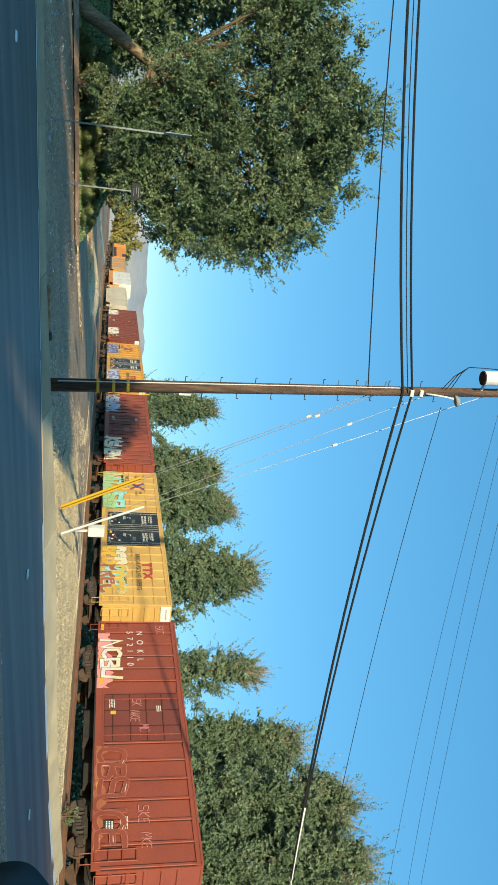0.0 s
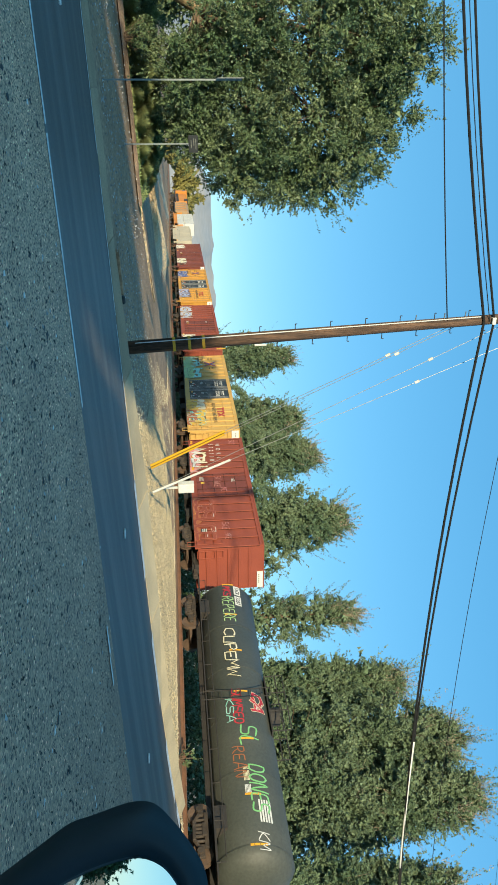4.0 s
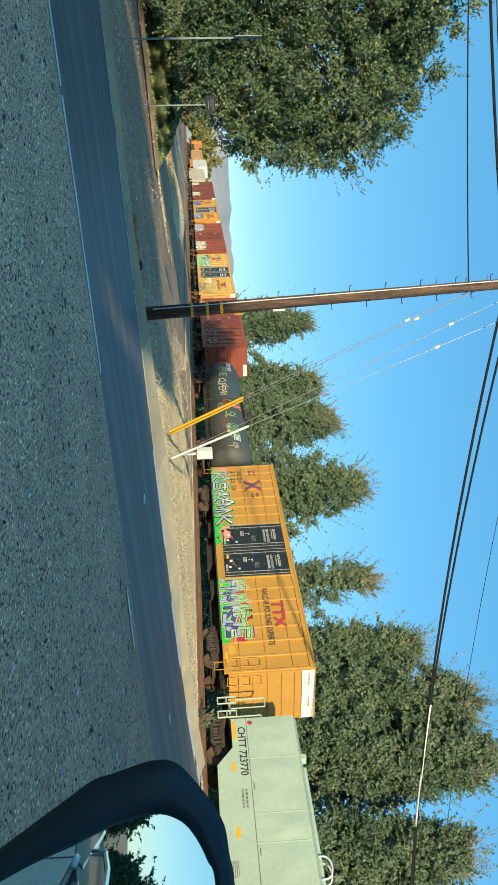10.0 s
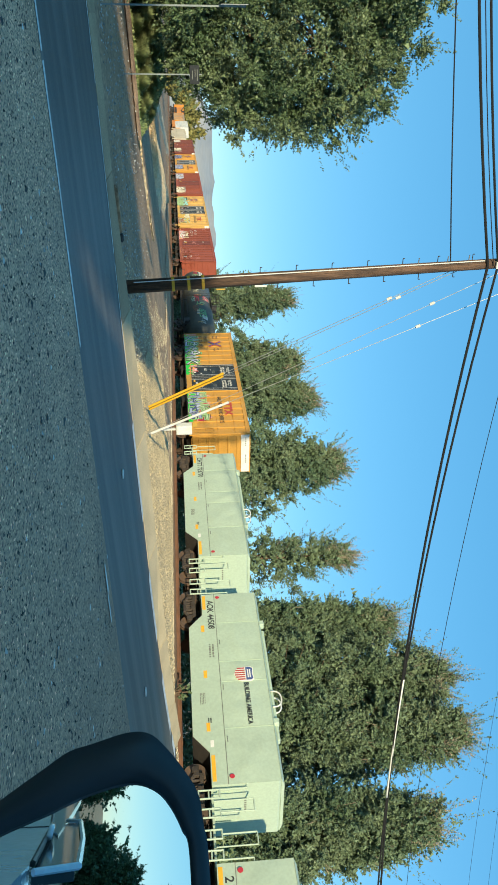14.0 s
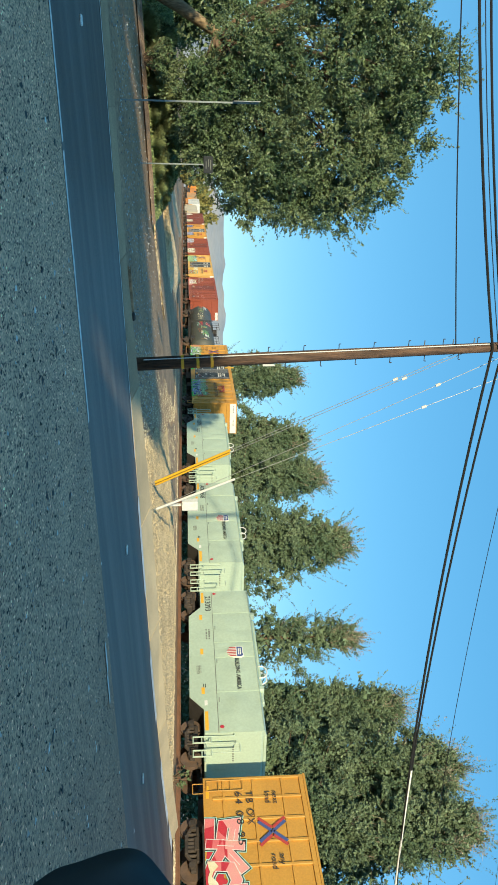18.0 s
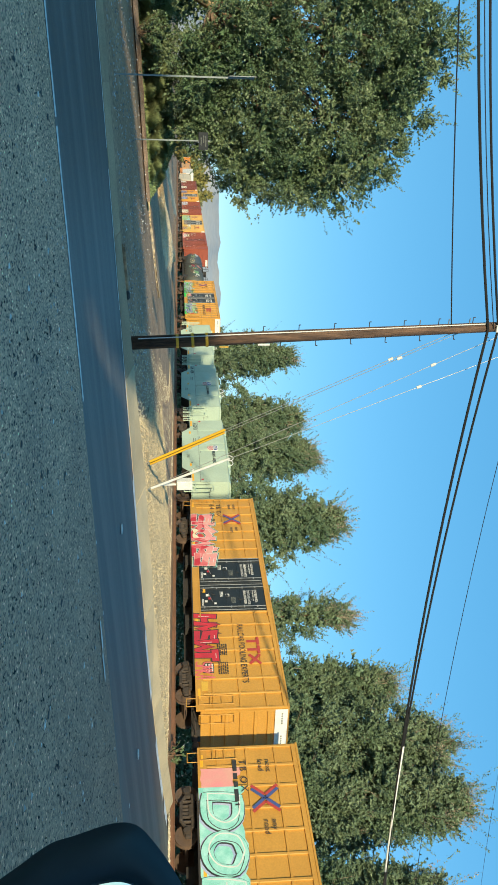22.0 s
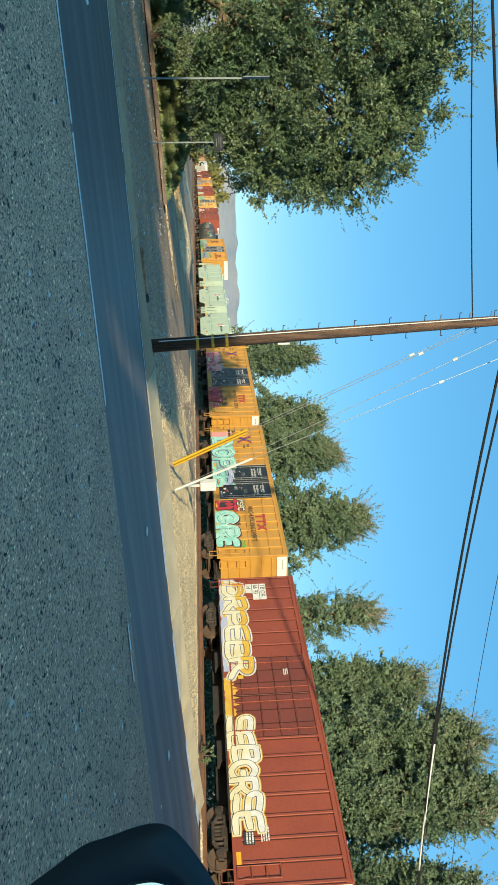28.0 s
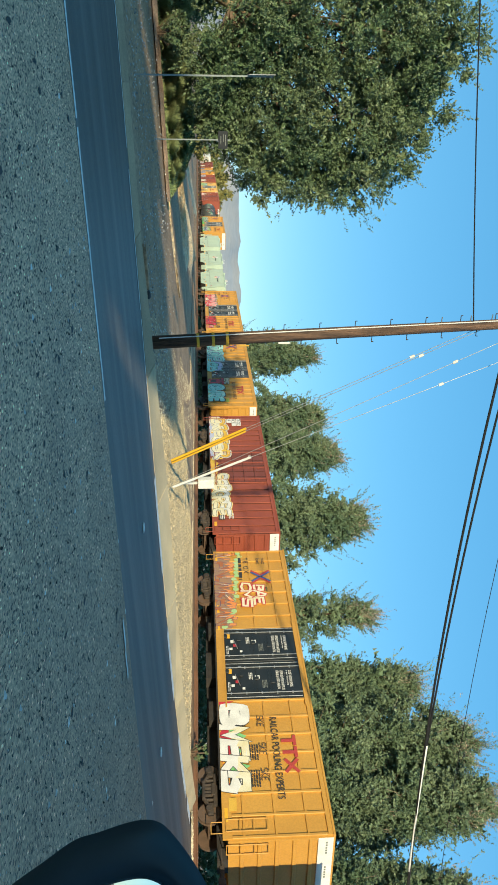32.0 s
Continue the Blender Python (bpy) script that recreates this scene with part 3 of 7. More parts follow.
def boxcar(left, right, paint_side, label, door, ribs, roof_z=5.06, sill=0.82, rows=(), white_end=True):
    """A high boxcar: body, side posts, doors with rods, ladders, end ribs, roof."""
    car = railcar("boxcar", label, left, right)
    h = (right - left) / 2
    f = -HALF
    part("body", boxes((-h, h, f + 0.07, -f - 0.07, sill + 0.3, roof_z - 0.06)), paint_side, car)
    part("roof", prism([(-h - 0.03, roof_z - 0.06), (h + 0.03, roof_z - 0.06), (h + 0.03, roof_z + 0.02), (-h - 0.03, roof_z + 0.02)], f - 0.03, -f + 0.03), paint_side, car)
    for s in (f, -f):
        q = (s, s + 0.09) if s < 0 else (s - 0.09, s)
        part("side_sill", boxes((-h, h, *q, sill + 0.1, sill + 0.46)), paint_side, car)
        part("sill_lip", boxes((-h + 2.2, h - 2.2, q[0] + 0.02, q[1] - 0.02, sill + 0.03, sill + 0.1)), DARK, car, "dark lower lip of the sill")
        part("top_chord", boxes((-h, h, *q, roof_z - 0.24, roof_z - 0.06)), paint_side, car)
    # the long deep box is added so the space beneath looks dark
    part("underframe", boxes((-h, h, -0.35, 0.35, 0.72, 1.12), (-h + 3, h - 3, -1.2, 1.2, 0.98, 1.12), (-h + 4.4, h - 4.4, -0.3, 0.4, 0.42, 0.76), (-1.4, 0.4, -0.9, -0.3, 0.4, 0.95), (2.0, 3.1, -1.0, -0.55, 0.5, 0.95), (-3.6, -2.6, -1.0, -0.6, 0.55, 0.95)), DARK, car)
    d0, d1, leaves = door
    posts = [(-h + (d0 + h) * i / ribs, 0.055) for i in range(ribs + 1)] + [(d1 + (h - d1) * i / ribs, 0.055) for i in range(ribs + 1)]
    for x, w in posts:
        x = max(-h + w, min(h - w, x))
        bm = bmesh.new()
        box(bm, x - w, x + w, f + 0.003, f + 0.075, sill + 0.46, roof_z - 0.24, 0.012)
        part("side_post", bm, paint_side, car)
        if not rows:
            part("post_seam", boxes((x + w, x + w + 0.03, f + 0.045, f + 0.072, sill + 0.46, roof_z - 0.24)), SEAM, car, "dark seam beside the post")
    for z in rows:
        for a, b in ((-h, d0), (d1, h)):
            part("side_rail", boxes((a + 0.06, b - 0.06, f + 0.012, f + 0.075, z - 0.04, z + 0.04)), paint_side, car)
    wide = (d1 - d0) / leaves
    dm = CAR_BLACK if rows else CAR_BROWN
    for i in range(leaves):
        a = d0 + wide * i
        bm = boxes((a + 0.02, a + wide - 0.02, f + 0.02, f + 0.08, sill + 0.50, roof_z - 0.26), bevel=0.01)
        for z in (1.75, 2.55, 3.3, 4.05):
            box(bm, a + 0.08, a + wide - 0.08, f, f + 0.022, z, z + 0.07)
        if not rows:
            for z in (1.68, 2.48, 3.23, 3.98):
                part("door_seam", boxes((a + 0.06, a + wide - 0.06, f - 0.002, f + 0.021, z, z + 0.03)), SEAM, car)
            for x in (a + 0.03, a + wide * 0.36, a + wide * 0.68, a + wide - 0.06):
                part("door_seam", boxes((x, x + 0.03, f - 0.002, f + 0.021, sill + 0.52, roof_z - 0.3)), SEAM, car)
        leaf = part("door", bm, dm, car, "black sliding plug door" if rows else "")
        for x in (a + 0.42, a + wide - 0.42):
            rb = bmesh.new()
            rod(rb, (x, f - 0.02, sill + 0.5), (x, f - 0.02, roof_z - 0.28), 0.022, sides=6)
            for z in (1.5, 2.2, 2.9, 3.6, 4.3):
                box(rb, x - 0.06, x + 0.06, f - 0.03, f + 0.02, z, z + 0.05)
            part("lock_rod", rb, GALV if rows else CAR_RED, leaf, "steel locking rods")
    for z in (sill + 0.42, roof_z - 0.27):
        part("door_track", boxes((d0 - 0.4, d1 + 0.4, f - 0.03, f + 0.03, z, z + 0.07)), paint_side, car)
    # the ends: horizontal ribs, a white top panel, ladders and a brake step
    for s in (-1, 1):
        e = s * h
        rb = bmesh.new()
        for z in (1.55, 2.2, 2.85, 3.5, 4.1):
            box(rb, min(e, e + s * 0.06), max(e, e + s * 0.06), f + 0.12, -f - 0.12, z, z + 0.16, 0.02)
        for yy in (f + 0.07, -f - 0.07 - 0.1):
            box(rb, min(e, e + s * 0.07), max(e, e + s * 0.07), yy, yy + 0.1, sill + 0.3, roof_z - 0.06)
        part("end_rib", rb, paint_side, car)
        if white_end or s > 0:
            y0, z0 = (f + 0.08, roof_z - 0.62) if white_end else (0.35, roof_z - 0.42)
            part("white_panel", boxes((min(e, e + s * 0.075), max(e, e + s * 0.075), y0, -f - 0.08, z0, roof_z - 0.06)), WHITE_PAINT, car, "white safety panel at the top")
            for yy in ((-1.25, 0.1) if white_end else (0.5,)):
                for k in range(5):
                    part("end_lettering", boxes((min(e, e + s * 0.078), max(e, e + s * 0.078), yy + k * 0.14, yy + k * 0.14 + 0.09, roof_z - 0.34, roof_z - 0.27)), GREY_INK, car)
        ladder(car, e - (0.75 if s > 0 else -0.2), f - 0.06, 1.05, 2.5 if s < 0 else 2.6, 0.5, paint_side)
        ladder(car, e + s * 0.13, f + 0.2, 1.05, 2.6, 0.5, paint_side, along="y")
        step = bmesh.new()
        for xx in (e - s * 0.72, e - s * 0.25):
            rod(step, (xx, f + 0.03, 0.5), (xx, f + 0.03, 1.15), 0.018, sides=5)
        rod(step, (e - s * 0.72, f + 0.03, 0.5), (e - s * 0.25, f + 0.03, 0.5), 0.018, sides=5)
        part("stirrup", step, paint_side, car)
    running_gear(car, h - 2.6, h)
    if not rows:
        for x in (-h + 0.3, -h + 2.9, d0 - 1.2, d1 + 0.5, h - 4.1, h - 1.35):
            part("reflector", boxes((x, x + 0.5, f - 0.012, f - 0.003, 1.05, 1.22)), ORANGE, car, "orange reflector strip")
        part("data_plate", boxes((h - 2.15, h - 1.6, f - 0.012, f - 0.003, 1.35, 1.75)), INK, car, "black data plate with white lines")
        bars(car, h - 2.1, h - 1.65, 1.4, 1.72, 3, f - 0.014, WHITE_PAINT, 29)
        bars(car, h - 2.3, h - 1.7, 1.95, 2.3, 4, f - 0.006, WHITE_PAINT, 30)
        bars(car, d0 + 0.4, d0 + 1.0, 1.5, 1.8, 4, f - 0.004, WHITE_PAINT, 32)
        bars(car, d0 + 0.9, d0 + 1.3, 3.7, 3.95, 3, f - 0.004, WHITE_PAINT, 33)
        part("door_plate", boxes((d0 + 1.2, d0 + 1.42, f - 0.008, f, 1.6, 1.85)), OCHRE_INK, car, "small yellow plate")
    return car, h, f


def face(x, z, f, lift=0.0):
    return pose(x, f - 0.004 - lift, z)


YELLOW_ROWS = (1.72, 2.92, 4.1)


def yellow_boxcar(left, right, label, number="", paint_side=None):
    h = (right - left) / 2
    car, h, f = boxcar(left, right, paint_side or CAR_YELLOW, label, (-2.45, 2.55, 2), 7, rows=YELLOW_ROWS)
    # lettering and marks on the near side
    words("next\nload", 0.22, INK, car, face(-h + 0.75, 3.66, f), wide=0.62)
    words("any\nroad", 0.22, INK, car, face(-h + 3.55, 3.66, f), wide=0.62)
    thing_mark(car, -h + 2.6, 3.5, f)
    words("RAILCAR POOLING EXPERTS", 0.3, INK, car, face(3.6, 3.12, f), wide=4.2)
    if number:
        words("TB OX", 0.28, INK, car, face(-h + 0.75, 2.6, f, 0.03), wide=1.55, gap=1.3)
        words(number, 0.28, INK, car, face(-h + 0.75, 2.18, f, 0.03), wide=2.4, gap=1.3)
    else:
        words("TB OX", 0.28, INK, car, face(-h + 0.75, 2.6, f, 0.03), wide=1.55, gap=1.3)
        bars(car, -h + 0.75, -h + 2.9, 2.18, 2.48, 1, f - 0.03, INK, 77, "number_bar")
    t = boxes((4.65, 5.2, f - 0.006, f - 0.003, 3.98, 4.12), (4.84, 5.02, f - 0.006, f - 0.003, 3.5, 3.98), (5.26, 5.82, f - 0.006, f - 0.003, 3.98, 4.12), (5.45, 5.63, f - 0.006, f - 0.003, 3.5, 3.98))
    part("red_mark", t, RED_INK, car, "red block mark")
    t = bmesh.new()
    for k, (a, b) in enumerate((((5.9, 3.55), (6.55, 4.08)), ((5.9, 4.08), (6.55, 3.55)))):
        strip_bar(t, a, b, 0.15, f - 0.004 * k)
    part("red_mark", t, RED_INK, car, "red crossed mark")
    wide_leaf = 2.5
    for i, a in enumerate((-2.45, 0.05)):
        words("CLOSE THIS DOOR BEFORE\nCLOSING OTHER DOOR\nCIERRE ESTA PUERTA ANTES DE\nCERRAR LA PUERTA PRINCIPAL", 0.14, WHITE_PAINT, car, face(a + 0.66, 4.24, f + 0.015), wide=1.25)
        bars(car, a + 1.25, a + 1.75, 2.95, 3.2, 4, f + 0.015, GREY_INK, 15 + i)
        bars(car, a + 0.75, a + 1.2, 2.35, 2.55, 3, f + 0.015, WHITE_PAINT, 16 + i)
        bars(car, a + 1.35, a + 1.95, 1.38, 1.5, 2, f + 0.015, WHITE_PAINT, 25 + i)
        part("white_plate", boxes((a + 0.95, a + 1.15, f + 0.008, f + 0.02, 2.66, 2.88)), WHITE_PAINT, car, "small white plate")
        for k, z in enumerate((1.35, 2.0, 2.72, 3.45)):
            hw = boxes((a + 0.5, a + wide_leaf - 0.5, f - 0.012, f + 0.01, z, z + 0.05))
            box(hw, a + 0.55 + 0.25 * k, a + 0.75 + 0.25 * k, f - 0.03, f + 0.01, z - 0.06, z + 0.12, 0.01)
            part("lock_bar", hw, CAR_BLACK, car, "black locking bar")
        for xx in (a + 0.16, a + wide_leaf - 0.16):
            rb = bmesh.new()
            rod(rb, (xx, f - 0.015, 1.3), (xx, f - 0.015, 4.75), 0.016, sides=5)
            part("lock_rod", rb, GALV, car, "steel locking rod")
    for x in (-h + 0.4, -4.3, -2.9, 3.0, 5.4, h - 1.3):
        part("reflector", boxes((x, x + 0.6, f - 0.005, f + 0.0, 1.02, 1.14)), ORANGE, car, "yellow reflector strip")
    part("yellow_plate", boxes((h - 1.75, h - 1.15, f - 0.006, f + 0.0, 1.2, 1.5)), OCHRE_INK, car, "yellow warning plate")
    part("data_plate", boxes((h - 2.95, h - 2.3, f - 0.006, f + 0.0, 1.3, 1.82)), INK, car, "black data plate with white lines")
    bars(car, h - 2.9, h - 2.35, 1.36, 1.78, 3, f - 0.008, WHITE_PAINT, 19)
    bars(car, h - 4.3, h - 3.5, 2.0, 2.5, 5, f - 0.004, INK, 20)
    bars(car, h - 3.0, h - 2.2, 2.0, 2.5, 5, f - 0.004, INK, 21)
    for i, a in enumerate((-2.45, 0.05)):
        for k, (dx, dz, w, m) in enumerate(((0.95, 1.62, 0.2, WHITE_PAINT), (1.25, 1.75, 0.17, CRIMSON_INK), (1.5, 1.55, 0.16, WHITE_PAINT), (0.5, 1.45, 0.3, ORANGE), (1.7, 2.02, 0.14, WHITE_PAINT), (0.3, 1.9, 0.12, GALV))):
            part("door_plate", boxes((a + dx, a + dx + w, f - 0.006, f + 0.0, dz, dz + 0.15)), m, car)
        b2 = bmesh.new()
        rod(b2, (a + 0.9, f - 0.03, 1.75), (a + 1.6, f - 0.03, 1.95), 0.02, sides=5)
        part("door_lever", b2, GALV, car)
    return car, h, f


def strip_bar(bm, a, b, w, f, thick=0.003):
    d = Vector((b[0] - a[0], b[1] - a[1])).normalized()
    n = Vector((-d.y, d.x)) * w / 2
    pts = [(a[0] + n.x, a[1] + n.y), (b[0] + n.x, b[1] + n.y), (b[0] - n.x, b[1] - n.y), (a[0] - n.x, a[1] - n.y)]
    front = [bm.verts.new((x, f - 0.004 - thick, z)) for x, z in pts]
    back = [bm.verts.new((x, f - 0.004, z)) for x, z in pts]
    bm.faces.new(front)
    for i in range(4):
        j = (i + 1) % 4
        bm.faces.new((front[i], back[i], back[j], front[j]))


def thing_mark(car, x, z, f):
    """Four arms that meet in the middle, each of a red and a blue stripe."""
    for sx in (-1, 1):
        for sz in (-1, 1):
            for m, o, lab in ((RED_INK, 0.14, "red"), (BLUE_INK, -0.02, "blue")):
                t = bmesh.new()
                strip_bar(t, (x + sx * (0.02 + o), z + sz * 0.02), (x + sx * (0.46 + o), z + sz * 0.52), 0.125, f, 0.003 if lab == "red" else 0.006)
                part("crossed_mark", t, m, car, f"{lab} stripe of a crossed mark")


def disc(bm, x, z, r, y):
    bm.faces.new([bm.verts.new((x + r * math.cos(k * 0.5236), y, z + r * math.sin(k * 0.5236))) for k in range(12)])
    return bm


def hopper(left, right, label, text, logo, motto):
    """A covered hopper: smooth sides with soft panels, sloped lower ends, posts and steps at its ends."""
    car = railcar("covered_hopper", label, left, right)
    h = (right - left) / 2
    f, top, waist = -HALF, 3.70, 1.68
    side = [(-h, 1.06), (-h + 1.45, 1.06), (-h + 2.25, 0.42), (h - 2.25, 0.42), (h - 1.45, 1.06), (h, 1.06), (h, top - 0.12), (h - 0.1, top), (-h + 0.1, top), (-h, top - 0.12)]
    part("body", prism(side, f + 0.02, -f - 0.02), CAR_GREY, car)
    for y0 in (f, -f - 0.018):
        part("side_sheet", prism(side[:6] + [(h, waist), (-h, waist)], y0, y0 + 0.018), CAR_GREY, car)
    cuts = [-h] + [-h + 2 * h * q for q in (0.19, 0.42, 0.53, 0.76)] + [h]
    for k, (x0, x1) in enumerate(zip(cuts, cuts[1:])):
        verts, faces, nx, nz = [], [], 12, 10
        for j in range(nz + 1):
            for i in range(nx + 1):
                x, z = x0 + (x1 - x0) * i / nx, waist + 0.02 + (top - waist - 0.04) * j / nz
                swell = min(1.0, 4 * min(i / nx, 1 - i / nx)) * min(1.0, 3 * min(j / nz, 1 - j / nz) + 0.1)
                verts.append((x, f + 0.01 - swell * (0.03 + 0.055 * noise.noise((x * 1.5 + left, z * 1.7, 4.0))), z))
        for j in range(nz):
            for i in range(nx):
                a = j * (nx + 1) + i
                faces.append((a, a + 1, a + nx + 2, a + nx + 1))
        panel = raw("side_panel", verts, faces, CAR_GREY, car)
        panel.data.polygons.foreach_set("use_smooth", [True] * len(faces))
        if k:
            part("panel_seam", boxes((x0 - 0.012, x0 + 0.012, f - 0.006, f + 0.01, waist, top)), CAR_GREY, car)
    part("waist_seam", boxes((-h, h, f - 0.004, f + 0.01, waist - 0.012, waist + 0.014)), GREY_INK, car)
    part("roof", prism_x([(f - 0.02, top - 0.02), (f + 0.35, top + 0.1), (-f - 0.35, top + 0.1), (-f + 0.02, top - 0.02)], -h + 0.05, h - 0.05), CAR_GREY, car)
    part("roof_hatch", boxes((-h * 0.55, h * 0.62, f + 0.28, f + 0.55, top + 0.08, top + 0.2), bevel=0.03), CAR_GREY, car)
    for x in (-h * 0.62, h * 0.46):
        part("roof_block", boxes((x - 0.14, x + 0.14, f + 0.12, f + 0.42, top + 0.02, top + 0.24), bevel=0.02), CAR_GREY, car)
    for yy in (f + 0.22, f + 0.62):
        ring = [(1.25 + 0.42 * math.cos(a) * (1 if a else 1), yy, top + 0.08 + 0.42 * math.sin(a) ** 0.6) for a in [math.pi * k / 12 for k in range(13)]]
        part("roof_hoop", pipe(ring, 0.035, 6), WHITE_PLASTIC, car, "pale bent tube on the roof", smooth=True)
    for s in (-1, 1):
        e = s * h
        o = e + s * 1.35
        part("end_deck", boxes((min(e, o), max(e, o), f + 0.25, -f - 0.25, 1.02, 1.10)), CAR_GREY, car)
        # these dark sheets put the shade under the slopes into colour
        verts = [(e - s * 1.45, f + 0.022, 1.05), (e - s * 2.27, f + 0.022, 0.41), (e - s * 2.27, -f - 0.022, 0.41), (e - s * 1.45, -f - 0.022, 1.05)]
        raw("slope_sheet", verts + [(x + s * 0.02, y, z - 0.012) for x, y, z in verts], [(4, 5, 6, 7), (0, 1, 5, 4), (1, 2, 6, 5), (2, 3, 7, 6), (3, 0, 4, 7)], DARK, car, "sloped underside with its shade in a dark colour")
        part("centre_sill", boxes((min(e - s * 2, o), max(e - s * 2, o), -0.3, 0.3, 0.7, 1.0)), DARK, car)
        for k, (d, high) in enumerate(((0.16, 2.35), (0.92, 2.55))):
            x = e + s * d
            bm = bmesh.new()
            for q in (x, x + s * 0.34):
                rod(bm, (q, f + 0.05, 0.55), (q, f + 0.05, 1.32), 0.035, sides=6)
            for z in (0.55, 0.92, 1.32):
                rod(bm, (x - s * 0.02, f + 0.05, z), (x + s * 0.36, f + 0.05, z), 0.03, sides=6)
            part("end_step", bm, CAR_GREY, car)
            bm = bmesh.new()
            rod(bm, (x + s * 0.17 * k, f + 0.06, 1.3), (x + s * 0.17 * k, f + 0.06, high), 0.032, sides=6)
            rod(bm, (x + s * 0.17 * k, f + 0.06, high), (e if k == 0 else x - s * 0.3, f + 0.06, high), 0.026, sides=6)
            if k:
                rod(bm, (x - s * 0.3, f + 0.06, high), (x - s * 0.3, f + 0.06, 1.1), 0.026, sides=6)
            part("handrail", bm, CAR_GREY, car)
        part("end_stiffener", boxes((min(e, e + s * 0.025), max(e, e + s * 0.025), f + 0.45, f + 0.52, 1.1, 2.1), (min(e, e + s * 0.025), max(e, e + s * 0.025), 0.6, 0.67, 1.1, 2.1)), CAR_GREY, car)
        if s > 0:
            for k in range(7):
                part("end_lettering", boxes((e, e + 0.004, -0.7 + 0.13 * k, -0.62 + 0.13 * k, 2.28, 2.36)), GREY_INK, car)
        if text:
            part("pink_spot", disc(bmesh.new(), e - s * 0.3, waist + 0.16, 0.1, f - 0.045), CRIMSON_INK, car, "small sprayed pink spot")
    for x, wide in ((-h + 0.12, 0.95), (-h / 2 - 0.5, 0.42), (-0.35, 0.42), (h / 2 - 0.2, 0.42), (h - 1.3, 1.15)):
        part("reflector", boxes((x, x + wide, f - 0.006, f, 1.1 if wide > 0.5 else 0.98, 1.25 if wide > 0.5 else 1.13)), ORANGE, car, "yellow reflector strip")
    words(text, 0.3, INK, car, face(-h + 0.45, 1.32, f), wide=0.15 + 0.2 * len(text), fat=0.008) if text else None
    bars(car, -h + 3.4, -h + 4.2, 1.22, 1.5, 2, f - 0.004, GREY_INK, 3)
    bars(car, 0.9, 1.5, 0.75, 1.0, 4, f - 0.004, GREY_INK, 4)
    bars(car, h - 3.1, h - 2.85, 1.02, 1.2, 2, f - 0.004, INK, 5)
    part("data_plate", boxes((h - 2.0, h - 1.68, f - 0.005, f, 1.1, 1.24)), WHITE_PAINT, car, "small white data plate")
    for q in (0.3, 0.55, 0.8):
        bars(car, -h + 2 * h * q, -h + 2 * h * q + 0.3, waist + 0.06, waist + 0.12, 1, f - 0.04, GREY_INK, 6)
    if logo:
        y = f - 0.06
        part("shield_field", prism([(-0.40, 3.02), (-0.30, 3.14), (0, 3.10), (0.30, 3.14), (0.40, 3.02), (0.38, 2.6), (0.26, 2.4), (0, 2.27), (-0.26, 2.4), (-0.38, 2.6)], y, f), WHITE_PAINT, car, "white shield field")
        for i in range(6):
            x = -0.31 + i * 0.124
            low = 2.32 + 0.75 * x * x * 1.6
            part("shield_stripe", boxes((x - 0.034, x + 0.034, y - 0.004, y, low, 2.76)), RED_INK, car, "red shield stripe")
        part("shield_top", prism([(-0.36, 2.8), (0.36, 2.8), (0.36, 3.0), (0.28, 3.1), (0, 3.06), (-0.28, 3.1), (-0.36, 3.0)], y - 0.004, y), BLUE_INK, car, "dark blue shield top")
        for z in (2.86, 2.95):
            part("shield_bar", boxes((-0.24, 0.24, y - 0.006, y - 0.004, z, z + 0.055)), WHITE_PAINT, car)
        words(motto, 0.2, INK, car, face(0.5, 2.68, f, 0.055), wide=2.2, fat=0.006)
    running_gear(car, h + 0.0 - 0.2, h + 1.35)
    return car, h, f


